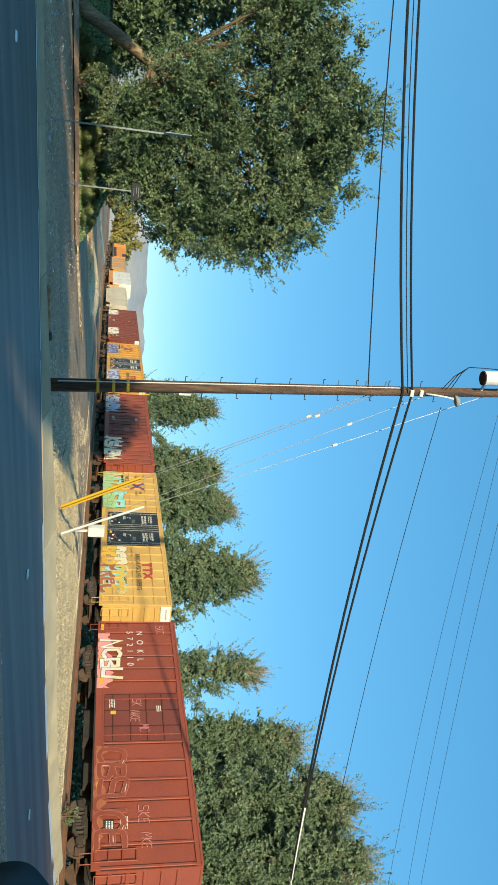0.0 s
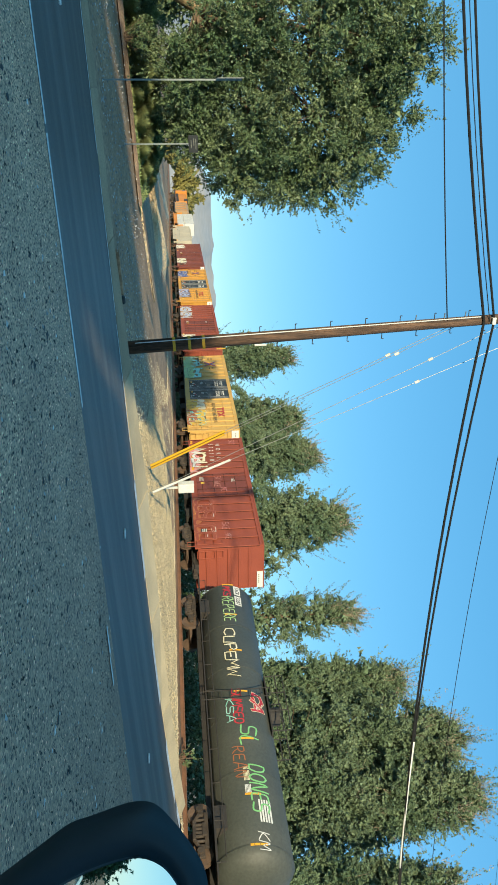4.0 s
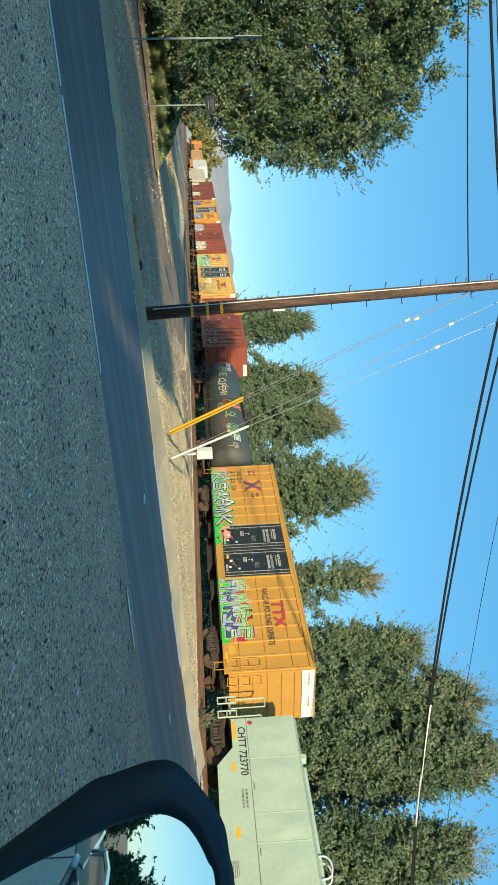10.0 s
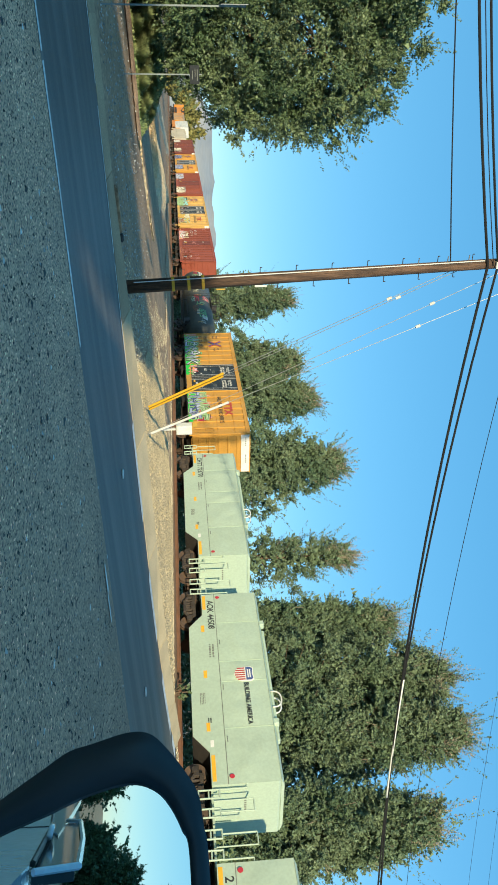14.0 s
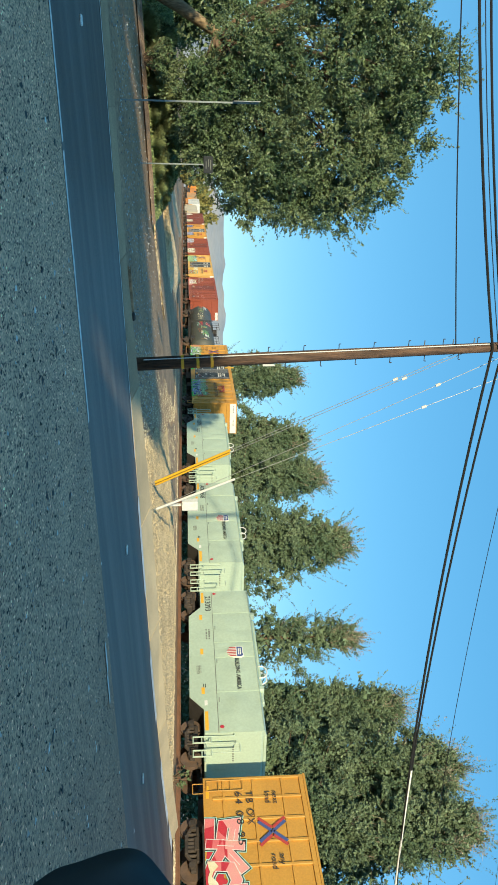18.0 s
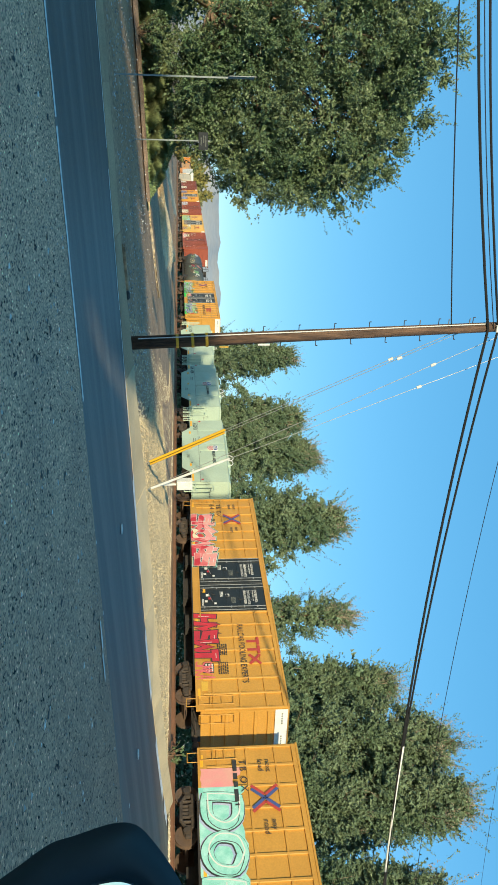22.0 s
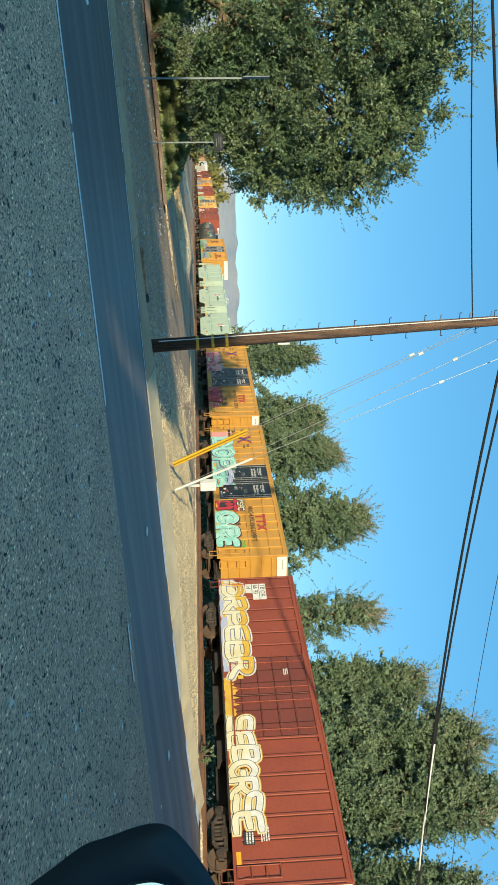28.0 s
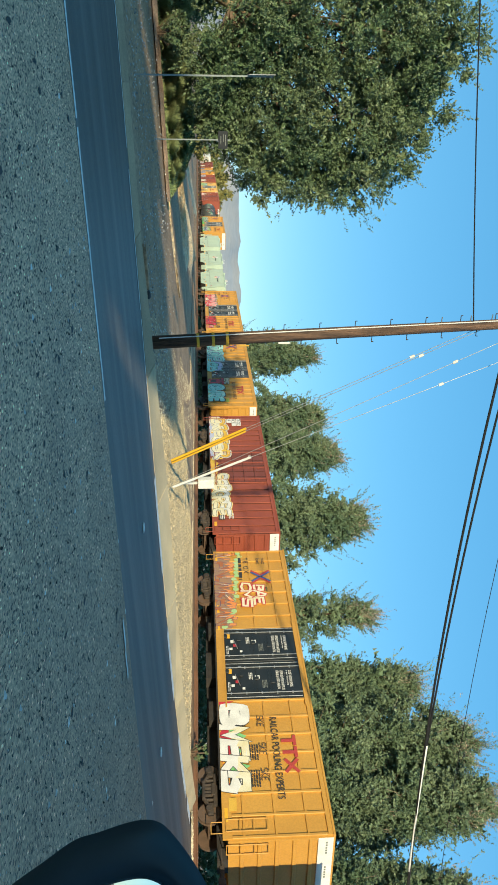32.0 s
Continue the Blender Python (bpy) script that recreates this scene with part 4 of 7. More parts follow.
def tank(left, right, label):
    car = railcar("tank_car", label, left, right)
    h = (right - left) / 2
    r, zc = 1.5, 2.42
    bm = bmesh.new()
    rings = []
    prof = [(-h, 0.0), (-h + 0.06, 0.55), (-h + 0.22, 1.05), (-h + 0.45, 1.35), (-h + 0.7, r), (h - 0.7, r), (h - 0.45, 1.35), (h - 0.22, 1.05), (h - 0.06, 0.55), (h, 0.0)]
    for x, q in prof:
        rings.append([bm.verts.new((x, max(q, 0.02) * math.cos(a * math.pi / 24), zc + max(q, 0.02) * math.sin(a * math.pi / 24))) for a in range(48)])
    for p0, p1 in zip(rings, rings[1:]):
        for i in range(48):
            bm.faces.new((p0[i], p1[i], p1[(i + 1) % 48], p0[(i + 1) % 48]))
    bm.faces.new(rings[0]), bm.faces.new(rings[-1])
    bmesh.ops.recalc_face_normals(bm, faces=bm.faces)
    part("tank_shell", bm, CAR_TANK, car, smooth=True)
    for x in (-h + 0.75, -4.6, -1.5, 1.5, 4.6, h - 0.75):
        c = bmesh.new()
        rod(c, (x - 0.03, 0, zc), (x + 0.03, 0, zc), r + 0.012, sides=48)
        part("shell_band", c, CAR_TANK, car)
    d = bmesh.new()
    rod(d, (0.4, 0, zc + r - 0.1), (0.4, 0, zc + r + 0.45), 0.42, sides=16)
    box(d, -1.3, 2.1, -0.9, 0.9, zc + r - 0.12, zc + r - 0.06)
    for x in (-1.3, -0.2, 0.9, 2.1):
        for yy in (-0.9, 0.9):
            rod(d, (x, yy, zc + r - 0.1), (x, yy, zc + r + 0.75), 0.025, sides=5)
    for yy in (-0.9, 0.9):
        for z in (0.4, 0.75):
            rod(d, (-1.3, yy, zc + r + z), (2.1, yy, zc + r + z), 0.025, sides=5)
    part("dome_platform", d, DARK, car, "black dome and railed platform")
    ladder(car, 0.2, -r - 0.12, 0.8, 3.9, 0.5, DARK)
    part("walkway", boxes((-h + 0.2, h - 0.2, -1.6, -1.3, 0.98, 1.03), (-h - 0.2, h + 0.2, -0.35, 0.35, 0.75, 1.05), (-h - 0.3, -h + 1.6, -1.5, 1.5, 1.0, 1.06), (h - 1.6, h + 0.3, -1.5, 1.5, 1.0, 1.06)), DARK, car)
    hr = bmesh.new()
    rod(hr, (-h + 0.3, -1.6, 1.35), (h - 0.3, -1.6, 1.35), 0.02, sides=5)
    x = -h + 0.3
    while x < h:
        rod(hr, (x, -1.6, 1.0), (x, -1.6, 1.35), 0.018, sides=5)
        x += 1.7
    part("handrail", hr, DARK, car)
    for s in (-1, 1):
        part("saddle", boxes((s * (h - 2.2) - 0.5, s * (h - 2.2) + 0.5, -1.3, 1.3, 1.0, 1.5)), DARK, car)
    for x in (-h + 0.6, -5.5, -2.7, 0.1, 2.9, 5.7, h - 0.8):
        bm = bmesh.new()
        rows = [[bm.verts.new((xx, -math.cos(a * 0.07 - 0.1) * (r + 0.012), zc + math.sin(a * 0.07 - 0.1) * (r + 0.012))) for xx in (x, x + 0.1)] for a in range(7)]
        for r0, r1 in zip(rows, rows[1:]):
            bm.faces.new((r0[0], r0[1], r1[1], r1[0]))
        part("reflector", bm, ORANGE, car, "orange reflector strip")
    running_gear(car, h - 1.9, h + 0.3, DARK)
    return car, h, -r


cars = {}
cars["a"] = yellow_boxcar(-56.2, -37.5, "yellow boxcar with black doors, colourful sprayed letters below", paint_side=CAR_PALE)
cars["n"] = boxcar(-35.85, -20.42, CAR_RED, "faded red ribbed boxcar with white sprayed letters", (-1.8, 1.4, 1), 6, rows=(), white_end=False)
cars["t"] = tank(-17.3, 0.1, "matt black tank car with sprayed tags and a railed dome")
cars["y1"] = yellow_boxcar(2.40, 21.2, "yellow boxcar with black doors, green and pink sprayed letters", "67 25 38")
cars["h1"] = hopper(23.85, 34.5, "pale grey covered hopper with black number", "CHTT 723770", False, "")
cars["h2"] = hopper(37.57, 48.2, "pale grey covered hopper with a red and blue shield", "AOK 44508", True, "BUILDING AMERICA")
cars["h3"] = hopper(51.2, 61.8, "pale grey covered hopper with a shield, black number", "213093", True, "BUILDING AMERICA")
cars["y2"] = yellow_boxcar(64.25, 83.0, "yellow boxcar with black doors, red and white sprayed letters", "64 08 95")
cars["y3"] = yellow_boxcar(85.1, 103.9, "yellow boxcar with black doors, large teal sprayed letters")
cars["r2"] = boxcar(106.0, 124.1, CAR_RED, "dark red boxcar with a band of cream sprayed letters", (-2.5, 2.5, 2), 7, rows=())
cars["y4"] = yellow_boxcar(126.1, 144.9, "yellow boxcar with black doors, orange and white sprayed letters")
cars["r3"] = boxcar(147.0, 165.2, CAR_RED, "dark red boxcar with cream sprayed letters", (-2.5, 2.5, 2), 7, rows=())
cars["b"] = boxcar(-76.2, -58.1, CAR_RED, "red boxcar with pale sprayed patches", (-2.5, 2.5, 2), 7, rows=(), white_end=False)
cars["c"] = yellow_boxcar(-97.0, -78.2, "yellow boxcar with black doors and blue sprayed letters")
cars["d"] = boxcar(-117.6, -99.2, CAR_BROWN, "dark red boxcar with white sprayed patches", (-2.5, 2.5, 2), 7, rows=())
cars["e"] = hopper(-136.5, -121.0, "dusty cream covered hopper with dark end frames", "", False, "")
for child in cars["e"][0].children:
    if child.type == "MESH" and child.data.materials[0] == CAR_GREY:
        child.data.materials[0] = CREAM_CAR


def container_car(left, right):
    """An orange well car with two layers of pale containers."""
    car = railcar("container_car", "orange well car stacked with pale blue-white containers", left, right)
    h = (right - left) / 2
    part("well_frame", boxes((-h, h, -1.45, -1.3, 0.75, 1.5), (-h, h, 1.3, 1.45, 0.75, 1.5), (-h, -h + 1.6, -1.45, 1.45, 0.9, 1.5), (h - 1.6, h, -1.45, 1.45, 0.9, 1.5)), ORANGE_CAR, car)
    for z in (0.85, 2.85):
        for k in range(3):
            a = -h + 1.7 + k * (2 * h - 3.4) / 3
            b = a + (2 * h - 3.4) / 3 - 0.12
            box_part = part("container", boxes((a, b, -1.28, 1.28, z, z + 1.95), bevel=0.02), PALE_BOX, car, "pale container")
            part("corner_post", boxes((a, a + 0.12, -1.3, -1.27, z, z + 1.95), (b - 0.12, b, -1.3, -1.27, z, z + 1.95)), PALE_BLUE, box_part)
            for m in range(1, 4):
                x = a + (b - a) * m / 4
                part("side_rib", boxes((x - 0.09, x + 0.09, -1.3, -1.27, z + 0.1, z + 1.85)), PALE_BLUE, box_part)
    for s in (-1, 1):
        part("end_stanchion", boxes((s * (h - 0.1) - 0.1, s * (h - 0.1) + 0.1, -1.4, 1.4, 1.5, 2.6)), ORANGE_CAR, car)
    running_gear(car, h - 1.6, h)
    return car, h, -1.45


def locomotive(left, right):
    """An orange road engine far ahead: long hood, cab, dark walkway and tanks."""
    car = railcar("locomotive", "orange and black road engine far ahead in the train", left, right)
    h = (right - left) / 2
    part("hood", boxes((-h + 4.5, h - 0.8, -0.95, 0.95, 1.6, 4.3), bevel=0.06), ORANGE_CAR, car)
    part("cab", boxes((-h + 1.8, -h + 4.4, -1.45, 1.45, 1.6, 4.6), bevel=0.08), ORANGE_CAR, car)
    part("nose", boxes((-h + 0.5, -h + 1.9, -0.8, 0.8, 1.6, 3.0), bevel=0.08), ORANGE_CAR, car)
    part("deck", boxes((-h, h, -1.5, 1.5, 1.3, 1.58)), DARK, car)
    part("fuel_tank", boxes((-3.0, 3.0, -1.3, 1.3, 0.5, 1.28), bevel=0.05), DARK, car)
    part("cab_window", boxes((-h + 2.2, -h + 3.9, -1.47, -1.44, 3.3, 4.1)), CAR_GLASS, car)
    part("radiator", boxes((h - 4.5, h - 1.2, -1.1, 1.1, 3.6, 4.5), bevel=0.05), DARK, car)
    part("hood_stripe", boxes((-h + 4.5, h - 0.9, -0.97, -0.945, 1.7, 2.3)), DARK, car)
    running_gear(car, h - 3.2, h)
    return car, h, -1.5


def tan_flat(left, right):
    """A flat car with a load under brown sheeting."""
    car = railcar("flat_car", "flat car with a load under tan and orange sheets", left, right)
    h = (right - left) / 2
    part("deck", boxes((-h, h, -1.4, 1.4, 0.95, 1.25), (-h + 3, h - 3, -0.5, 0.5, 0.55, 0.95)), DARK, car)
    part("load", prism_x([(-1.3, 1.25), (1.3, 1.25), (1.25, 3.8), (0.7, 4.3), (-0.7, 4.3), (-1.25, 3.8)], -h + 0.8, h - 0.8), TAN_SHEET, car, "sheeted load")
    for k in range(5):
        x = -h + 1.2 + k * (2 * h - 2.4) / 4
        part("strap", boxes((x - 0.06, x + 0.06, -1.33, -1.28, 1.25, 3.8)), ORANGE_CAR, car)
    running_gear(car, h - 2, h)
    return car, h, -1.4


cars["f"] = container_car(-156.0, -139.6)
cars["g"] = tan_flat(-174.5, -158.0)
cars["i"] = locomotive(-197.5, -176.5)


# ---- sprayed paint on the near sides ----
def ribbon(points, width, depth, verts, faces, closed=False):
    """A flat stroke with square joints, lying in the x-z plane at y = depth."""
    src = [Vector((p[0], p[1])) for p in points]
    pts = []
    for i in range(len(src) - 1):
        p0, p1, p2, p3 = src[max(i - 1, 0)], src[i], src[i + 1], src[min(i + 2, len(src) - 1)]
        for k in range(4):
            q = k / 4
            pts.append(0.5 * (2 * p1 + (p2 - p0) * q + (2 * p0 - 5 * p1 + 4 * p2 - p3) * q * q + (3 * p1 - p0 - 3 * p2 + p3) * q ** 3))
    pts.append(src[-1])
    way = [(pts[min(i + 1, len(pts) - 1)] - pts[max(i - 1, 0)]).normalized() for i in range(len(pts))]
    pts[0], pts[-1] = pts[0] - way[0] * width * 0.3, pts[-1] + way[-1] * width * 0.3
    for i, (q, d) in enumerate(zip(pts, way)):
        n = Vector((-d.y, d.x)) * width / 2 * (0.75 if i in (0, len(pts) - 1) else 1.0)
        y = depth - 0.00003 * i
        k = len(verts)
        verts += [(q.x + n.x, y, q.y + n.y), (q.x - n.x, y, q.y - n.y)]
        if i:
            faces.append((k - 2, k - 1, k + 1, k))


def trim(verts, low=0.925):
    """Paint ends at the sill."""
    return [(x, y, max(z, low)) for x, y, z in verts]


def on_shell(verts, r, zc):
    return [(x, -math.sqrt(max(0.05, r * r - (z - zc) ** 2)) + (y + r), z) for x, y, z in verts]


def spray(car, strokes, width, material, depth, label, shell=None):
    for k, s in enumerate(strokes):
        verts, faces = [], []
        ribbon(s, width, depth - 0.0004 * (k % 9), verts, faces)
        if shell:
            verts = on_shell(verts, *shell)
        raw("graffiti", verts if shell else trim(verts), faces, material, car, label)


def patch(car, x0, x1, z0, z1, material, depth, seed, label, jag=0.25, n=26, shell=None):
    """A ragged patch of paint."""
    r = random.Random(seed)
    top, low = [], []
    for i in range(n + 1):
        x = x0 + (x1 - x0) * i / n
        top.append((x, z1 - r.random() * jag * (z1 - z0)))
        low.append((x, z0 + r.random() * jag * 0.3 * (z1 - z0)))
    verts, faces = [], []
    for (xa, za), (xb, zb) in zip(top, low):
        verts += [(xa, depth, za), (xb, depth, zb)]
    for i in range(n):
        faces.append((2 * i, 2 * i + 1, 2 * i + 3, 2 * i + 2))
    if shell:
        verts = on_shell(verts, *shell)
    raw("graffiti", verts if shell else trim(verts), faces, material, car, label)


BIG = {
    "B": [[(0.1, 0.05), (0.06, 0.5), (0.1, 0.95)], [(0.1, 0.93), (0.7, 0.9), (0.72, 0.6), (0.2, 0.52)], [(0.2, 0.52), (0.85, 0.4), (0.8, 0.1), (0.1, 0.06)]],
    "D": [[(0.08, 0.05), (0.05, 0.5), (0.08, 0.95)], [(0.08, 0.93), (0.6, 0.88), (0.85, 0.5), (0.62, 0.1), (0.08, 0.07)]],
    "O": [[(0.45, 0.97), (0.1, 0.8), (0.08, 0.3), (0.45, 0.04), (0.82, 0.25), (0.84, 0.75), (0.45, 0.97)]],
    "P": [[(0.1, -0.02), (0.08, 0.5), (0.12, 0.92)], [(0.12, 0.92), (0.65, 0.95), (0.82, 0.68), (0.6, 0.45), (0.15, 0.45)]],
    "E": [[(0.85, 0.95), (0.15, 0.9), (0.08, 0.5), (0.15, 0.06), (0.88, 0.04)], [(0.12, 0.5), (0.7, 0.52)]],
    "G": [[(0.85, 0.78), (0.5, 0.98), (0.1, 0.75), (0.08, 0.28), (0.45, 0.03), (0.85, 0.2), (0.85, 0.48), (0.5, 0.46)]],
    "R": [[(0.1, 0.0), (0.08, 0.5), (0.12, 0.92)], [(0.12, 0.92), (0.65, 0.95), (0.78, 0.7), (0.5, 0.48), (0.15, 0.46)], [(0.4, 0.46), (0.6, 0.2), (0.95, -0.02)]],
}
# angular strokes of letters, each in a unit square
SHARP = {
    "A": [[(0, 0), (0.4, 1), (0.55, 1), (0.95, 0)], [(0.2, 0.36), (0.8, 0.36)]],
    "N": [[(0.02, 0), (0.08, 1), (0.75, 0.06), (0.88, 1)]],
    "S": [[(0.9, 0.86), (0.1, 0.95), (0.12, 0.56), (0.85, 0.44), (0.82, 0.06), (0, 0.1)]],
    "K": [[(0.08, 0), (0.12, 1)], [(0.9, 1), (0.2, 0.46), (1.0, 0)]],
    "M": [[(0, 0), (0.12, 1), (0.48, 0.36), (0.84, 1), (0.98, 0)]],
    "H": [[(0.06, 0), (0.12, 1)], [(0.84, 0), (0.9, 1)], [(0.1, 0.5), (0.86, 0.52)]],
}
SHARP_MORE = {
    "U": [[(0.05, 1), (0.1, 0.1), (0.8, 0.06), (0.9, 1)]],
    "I": [[(0.4, 0), (0.48, 1)], [(0.15, 0.95), (0.8, 0.95)]],
    "W": [[(0, 1), (0.16, 0.02), (0.5, 0.7), (0.8, 0), (1.0, 1)]],
    "C": [[(0.92, 0.82), (0.5, 0.97), (0.08, 0.8), (0.08, 0.2), (0.5, 0.03), (0.92, 0.16)]],
    "B": [[(0.1, 0.05), (0.1, 0.95), (0.75, 0.92), (0.8, 0.62), (0.2, 0.52), (0.88, 0.44), (0.85, 0.08), (0.1, 0.05)]],
    "L": [[(0.1, 1), (0.05, 0.05), (0.9, 0.0)]],
    "T": [[(0, 0.93), (0.95, 0.97)], [(0.47, 0.9), (0.42, 0)]],
    "E": [[(0.9, 0.95), (0.1, 0.93), (0.08, 0.05), (0.92, 0.05)], [(0.1, 0.5), (0.7, 0.52)]],
}
SHARP.update(SHARP_MORE)


def band(points, width, depth, soft):
    """A stroke as small quads: mitred when hard, curved when soft."""
    verts, faces = [], []
    if soft:
        ribbon(points, width, depth, verts, faces)
        return verts, faces
    src = [Vector(p) for p in points]
    way = [(b - a).normalized() for a, b in zip(src, src[1:])]
    src[0], src[-1] = src[0] - way[0] * width * 0.42, src[-1] + way[-1] * width * 0.42
    side = []
    for i in range(len(src)):
        a, b = way[max(i - 1, 0)], way[min(i, len(way) - 1)]
        n = Vector((-(a + b).y, (a + b).x))
        n = n.normalized() if n.length > 0.2 else Vector((-b.y, b.x))
        k = abs(n.dot(Vector((-b.y, b.x))))
        side.append(n * width / 2 / max(0.55, k))
    for i in range(len(src) - 1):
        for q in range(7):
            t = q / 6
            c, n = src[i].lerp(src[i + 1], t), side[i].lerp(side[i + 1], t)
            y = depth - 0.00004 * (i * 7 + q)
            k = len(verts)
            verts += [(c.x + n.x, y, c.y + n.y), (c.x - n.x, y, c.y - n.y)]
            if q:
                faces.append((k - 2, k - 1, k + 1, k))
    return verts, faces


def wild(car, f, text, x0, x1, z0, z1, width, tones, line, seed, halo=None, label="sprayed letter", soft=False, edge_wide=0.09, shell=None, overlap=1.1, lift=0.006, jump=0.08):
    """A sprayed piece of interlocked letters: halo, outline and a fill of several tones that meet in slanting cuts."""
    r = random.Random(seed)
    step = (x1 - x0) / len(text)
    placed = []
    for n, c in enumerate(text):
        w, up, lean = step * overlap, r.uniform(-jump, jump) * (z1 - z0), r.uniform(-0.12, 0.2)
        placed.append([[(x0 + step * n + w * (px + lean * (pz - 0.5)), z0 + up + (z1 - z0) * pz * r.uniform(0.95, 1.05)) for px, pz in q] for q in (BIG.get(c) if soft and c in BIG else SHARP.get(c) or BIG[c])])

    def coat(strokes, wide, depth, material, keep=None):
        verts, faces = [], []
        for q in strokes:
            v, g = band(q, wide, depth - 0.0003 * len(faces) / 40, soft)
            k = len(verts)
            verts += v
            faces += [tuple(a + k for a in p) for p in g]
        if keep:
            faces = [p for p in faces if keep(sum(verts[a][0] for a in p) / 4, sum(verts[a][2] for a in p) / 4)]
        if faces:
            raw("graffiti", on_shell(verts, *shell) if shell else trim(verts), faces, material, car, label)["kind"] = "stuff"

    for k, (material, extra) in enumerate(halo or ()):
        for strokes in placed:
            coat(strokes, width + extra, f - lift - 0.002 * k, material)
    y = f - lift - 0.006
    for n, strokes in enumerate(placed):
        coat(strokes, width + edge_wide, y, line)
        coat(strokes, width, y - 0.0012, tones[0])
        for k, tone in enumerate(tones[1:]):
            cut, slope = z0 + (z1 - z0) * (0.62 if k == 0 else 0.3) + r.uniform(-0.1, 0.1), r.uniform(-0.35, 0.35)
            xm = x0 + step * (n + 0.5)
            if k == 0:
                coat(strokes, width, y - 0.0022, tone, lambda x, z: z > cut + slope * (x - xm))
            else:
                coat(strokes, width, y - 0.003, tone, lambda x, z: abs(z - cut - slope * 2 * (x - xm)) < 0.16 * (z1 - z0))
        for q in strokes:
            if r.random() < 0.7:
                a, b = Vector(q[0]), Vector(q[1])
                coat([[tuple(a.lerp(b, 0.2) + Vector((0.05, 0.03))), tuple(a.lerp(b, 0.75) + Vector((0.05, 0.03)))]], 0.025, y - 0.004, WHITE_PAINT)
        y -= 0.0048


def shards(car, f, x0, x1, z0, z1, count, material, seed, label, depth=0.004):
    """Pointed slips of paint that rise from a base line."""
    r = random.Random(seed)
    verts, faces = [], []
    for i in range(count):
        x, w = x0 + (x1 - x0) * (i + r.random()) / count, (x1 - x0) / count * r.uniform(0.7, 1.5)
        tip, lean = z0 + (z1 - z0) * r.uniform(0.45, 1.0), r.uniform(-0.5, 0.5)
        k, y = len(verts), f - depth - 0.00015 * i
        verts += [(x - w / 2, y, z0), (x + w / 2, y, z0), (x + w / 2 + lean * 0.3, y, z0 + (tip - z0) * 0.55), (x + lean, y, tip), (x - w / 2 + lean * 0.3, y, z0 + (tip - z0) * 0.5)]
        faces.append((k, k + 1, k + 2, k + 3, k + 4))
    raw("graffiti", trim(verts), faces, material, car, label)["kind"] = "stuff"


def scrawl(car, f, text, x, z, wide, tall, width, material, label, shell=None):
    """A tag in one thin line, letter by letter."""
    for n, c in enumerate(text):
        verts, faces = [], []
        for q in (BIG.get(c) or SHARP[c]):
            v, g = [], []
            ribbon([(x + wide * (n + 0.9 * px + 0.18 * pz), z + tall * pz) for px, pz in q], width, f - 0.012 - 0.0006 * (n % 3), v, g)
            faces += [tuple(a + len(verts) for a in p) for p in g]
            verts += v
        raw("graffiti", on_shell(verts, *shell) if shell else verts, faces, material, car, label)


car, h, f = cars["y1"]
shards(car, f, -9.0, -0.6, 0.84, 1.75, 26, GREEN_INK, 31, "bright green sprayed spikes")
patch(car, -9.1, -0.5, 0.82, 1.2, GREEN_INK, f - 0.003, 31, "bright green sprayed band", 0.3, 40)
patch(car, -9.2, -8.2, 1.0, 2.2, PINK_INK, f - 0.0035, 33, "pink sprayed patch")
wild(car, f, "KNSWKAMNK", -8.6, -2.8, 1.12, 2.02, 0.13, (LILAC_INK, WHITE_PAINT, LEAF_SPRAY), INK, 32, halo=((SOFT_GREEN, 0.26), (INK, 0.12)), overlap=1.45, edge_wide=0.06, jump=0.16)
shards(car, f, 2.6, 7.4, 0.84, 1.7, 16, GREEN_INK, 34, "bright green sprayed spikes")
patch(car, 2.6, 7.5, 0.82, 1.25, GREEN_INK, f - 0.003, 35, "bright green sprayed band", 0.3, 30)
shards(car, f, 3.0, 7.4, 1.5, 2.7, 12, PINK_INK, 36, "pink sprayed spikes", 0.0035)
shards(car, f, 3.2, 7.2, 1.6, 2.55, 7, CRIMSON_INK, 37, "crimson sprayed spikes", 0.0055)
wild(car, f, "HWAMKSTE", 2.8, 7.0, 1.1, 2.2, 0.17, (LILAC_INK, LEAF_SPRAY, BLUE_INK), INK, 38, halo=((LEAF_SPRAY, 0.2),), overlap=1.4, lift=0.009, edge_wide=0.06, jump=0.14)
patch(car, -2.3, -0.7, 1.0, 2.0, PINK_INK, f - 0.003, 39, "pink sprayed patch over the door", 0.9, 9)
car, h, f = cars["y2"]
patch(car, -7.3, -1.9, 0.95, 1.9, CRIMSON_INK, f - 0.003, 40, "crimson sprayed ground", 0.4, 30)
wild(car, f, "SKCWBS", -7.3, -1.9, 1.05, 2.15, 0.36, (CRIMSON_INK, PINK_INK, ROSE_INK), WHITE_PAINT, 41, halo=((TEAL_INK, 0.2), (INK, 0.14)), overlap=1.3, edge_wide=0.05, jump=0.14)
patch(car, -5.6, -4.6, 1.0, 1.5, CREAM_INK, f - 0.045, 42, "cream sprayed patch", 0.8, 5)
wild(car, f, "HMSWI", 2.8, 6.2, 0.98, 2.0, 0.34, (CRIMSON_INK,), INK, 44, overlap=1.25, edge_wide=0.1)
scrawl(car, f, "SMKA", 6.3, 0.95, 0.3, 0.8, 0.07, ROSE_INK, "faint rose sprayed scribble")
car, h, f = cars["y3"]


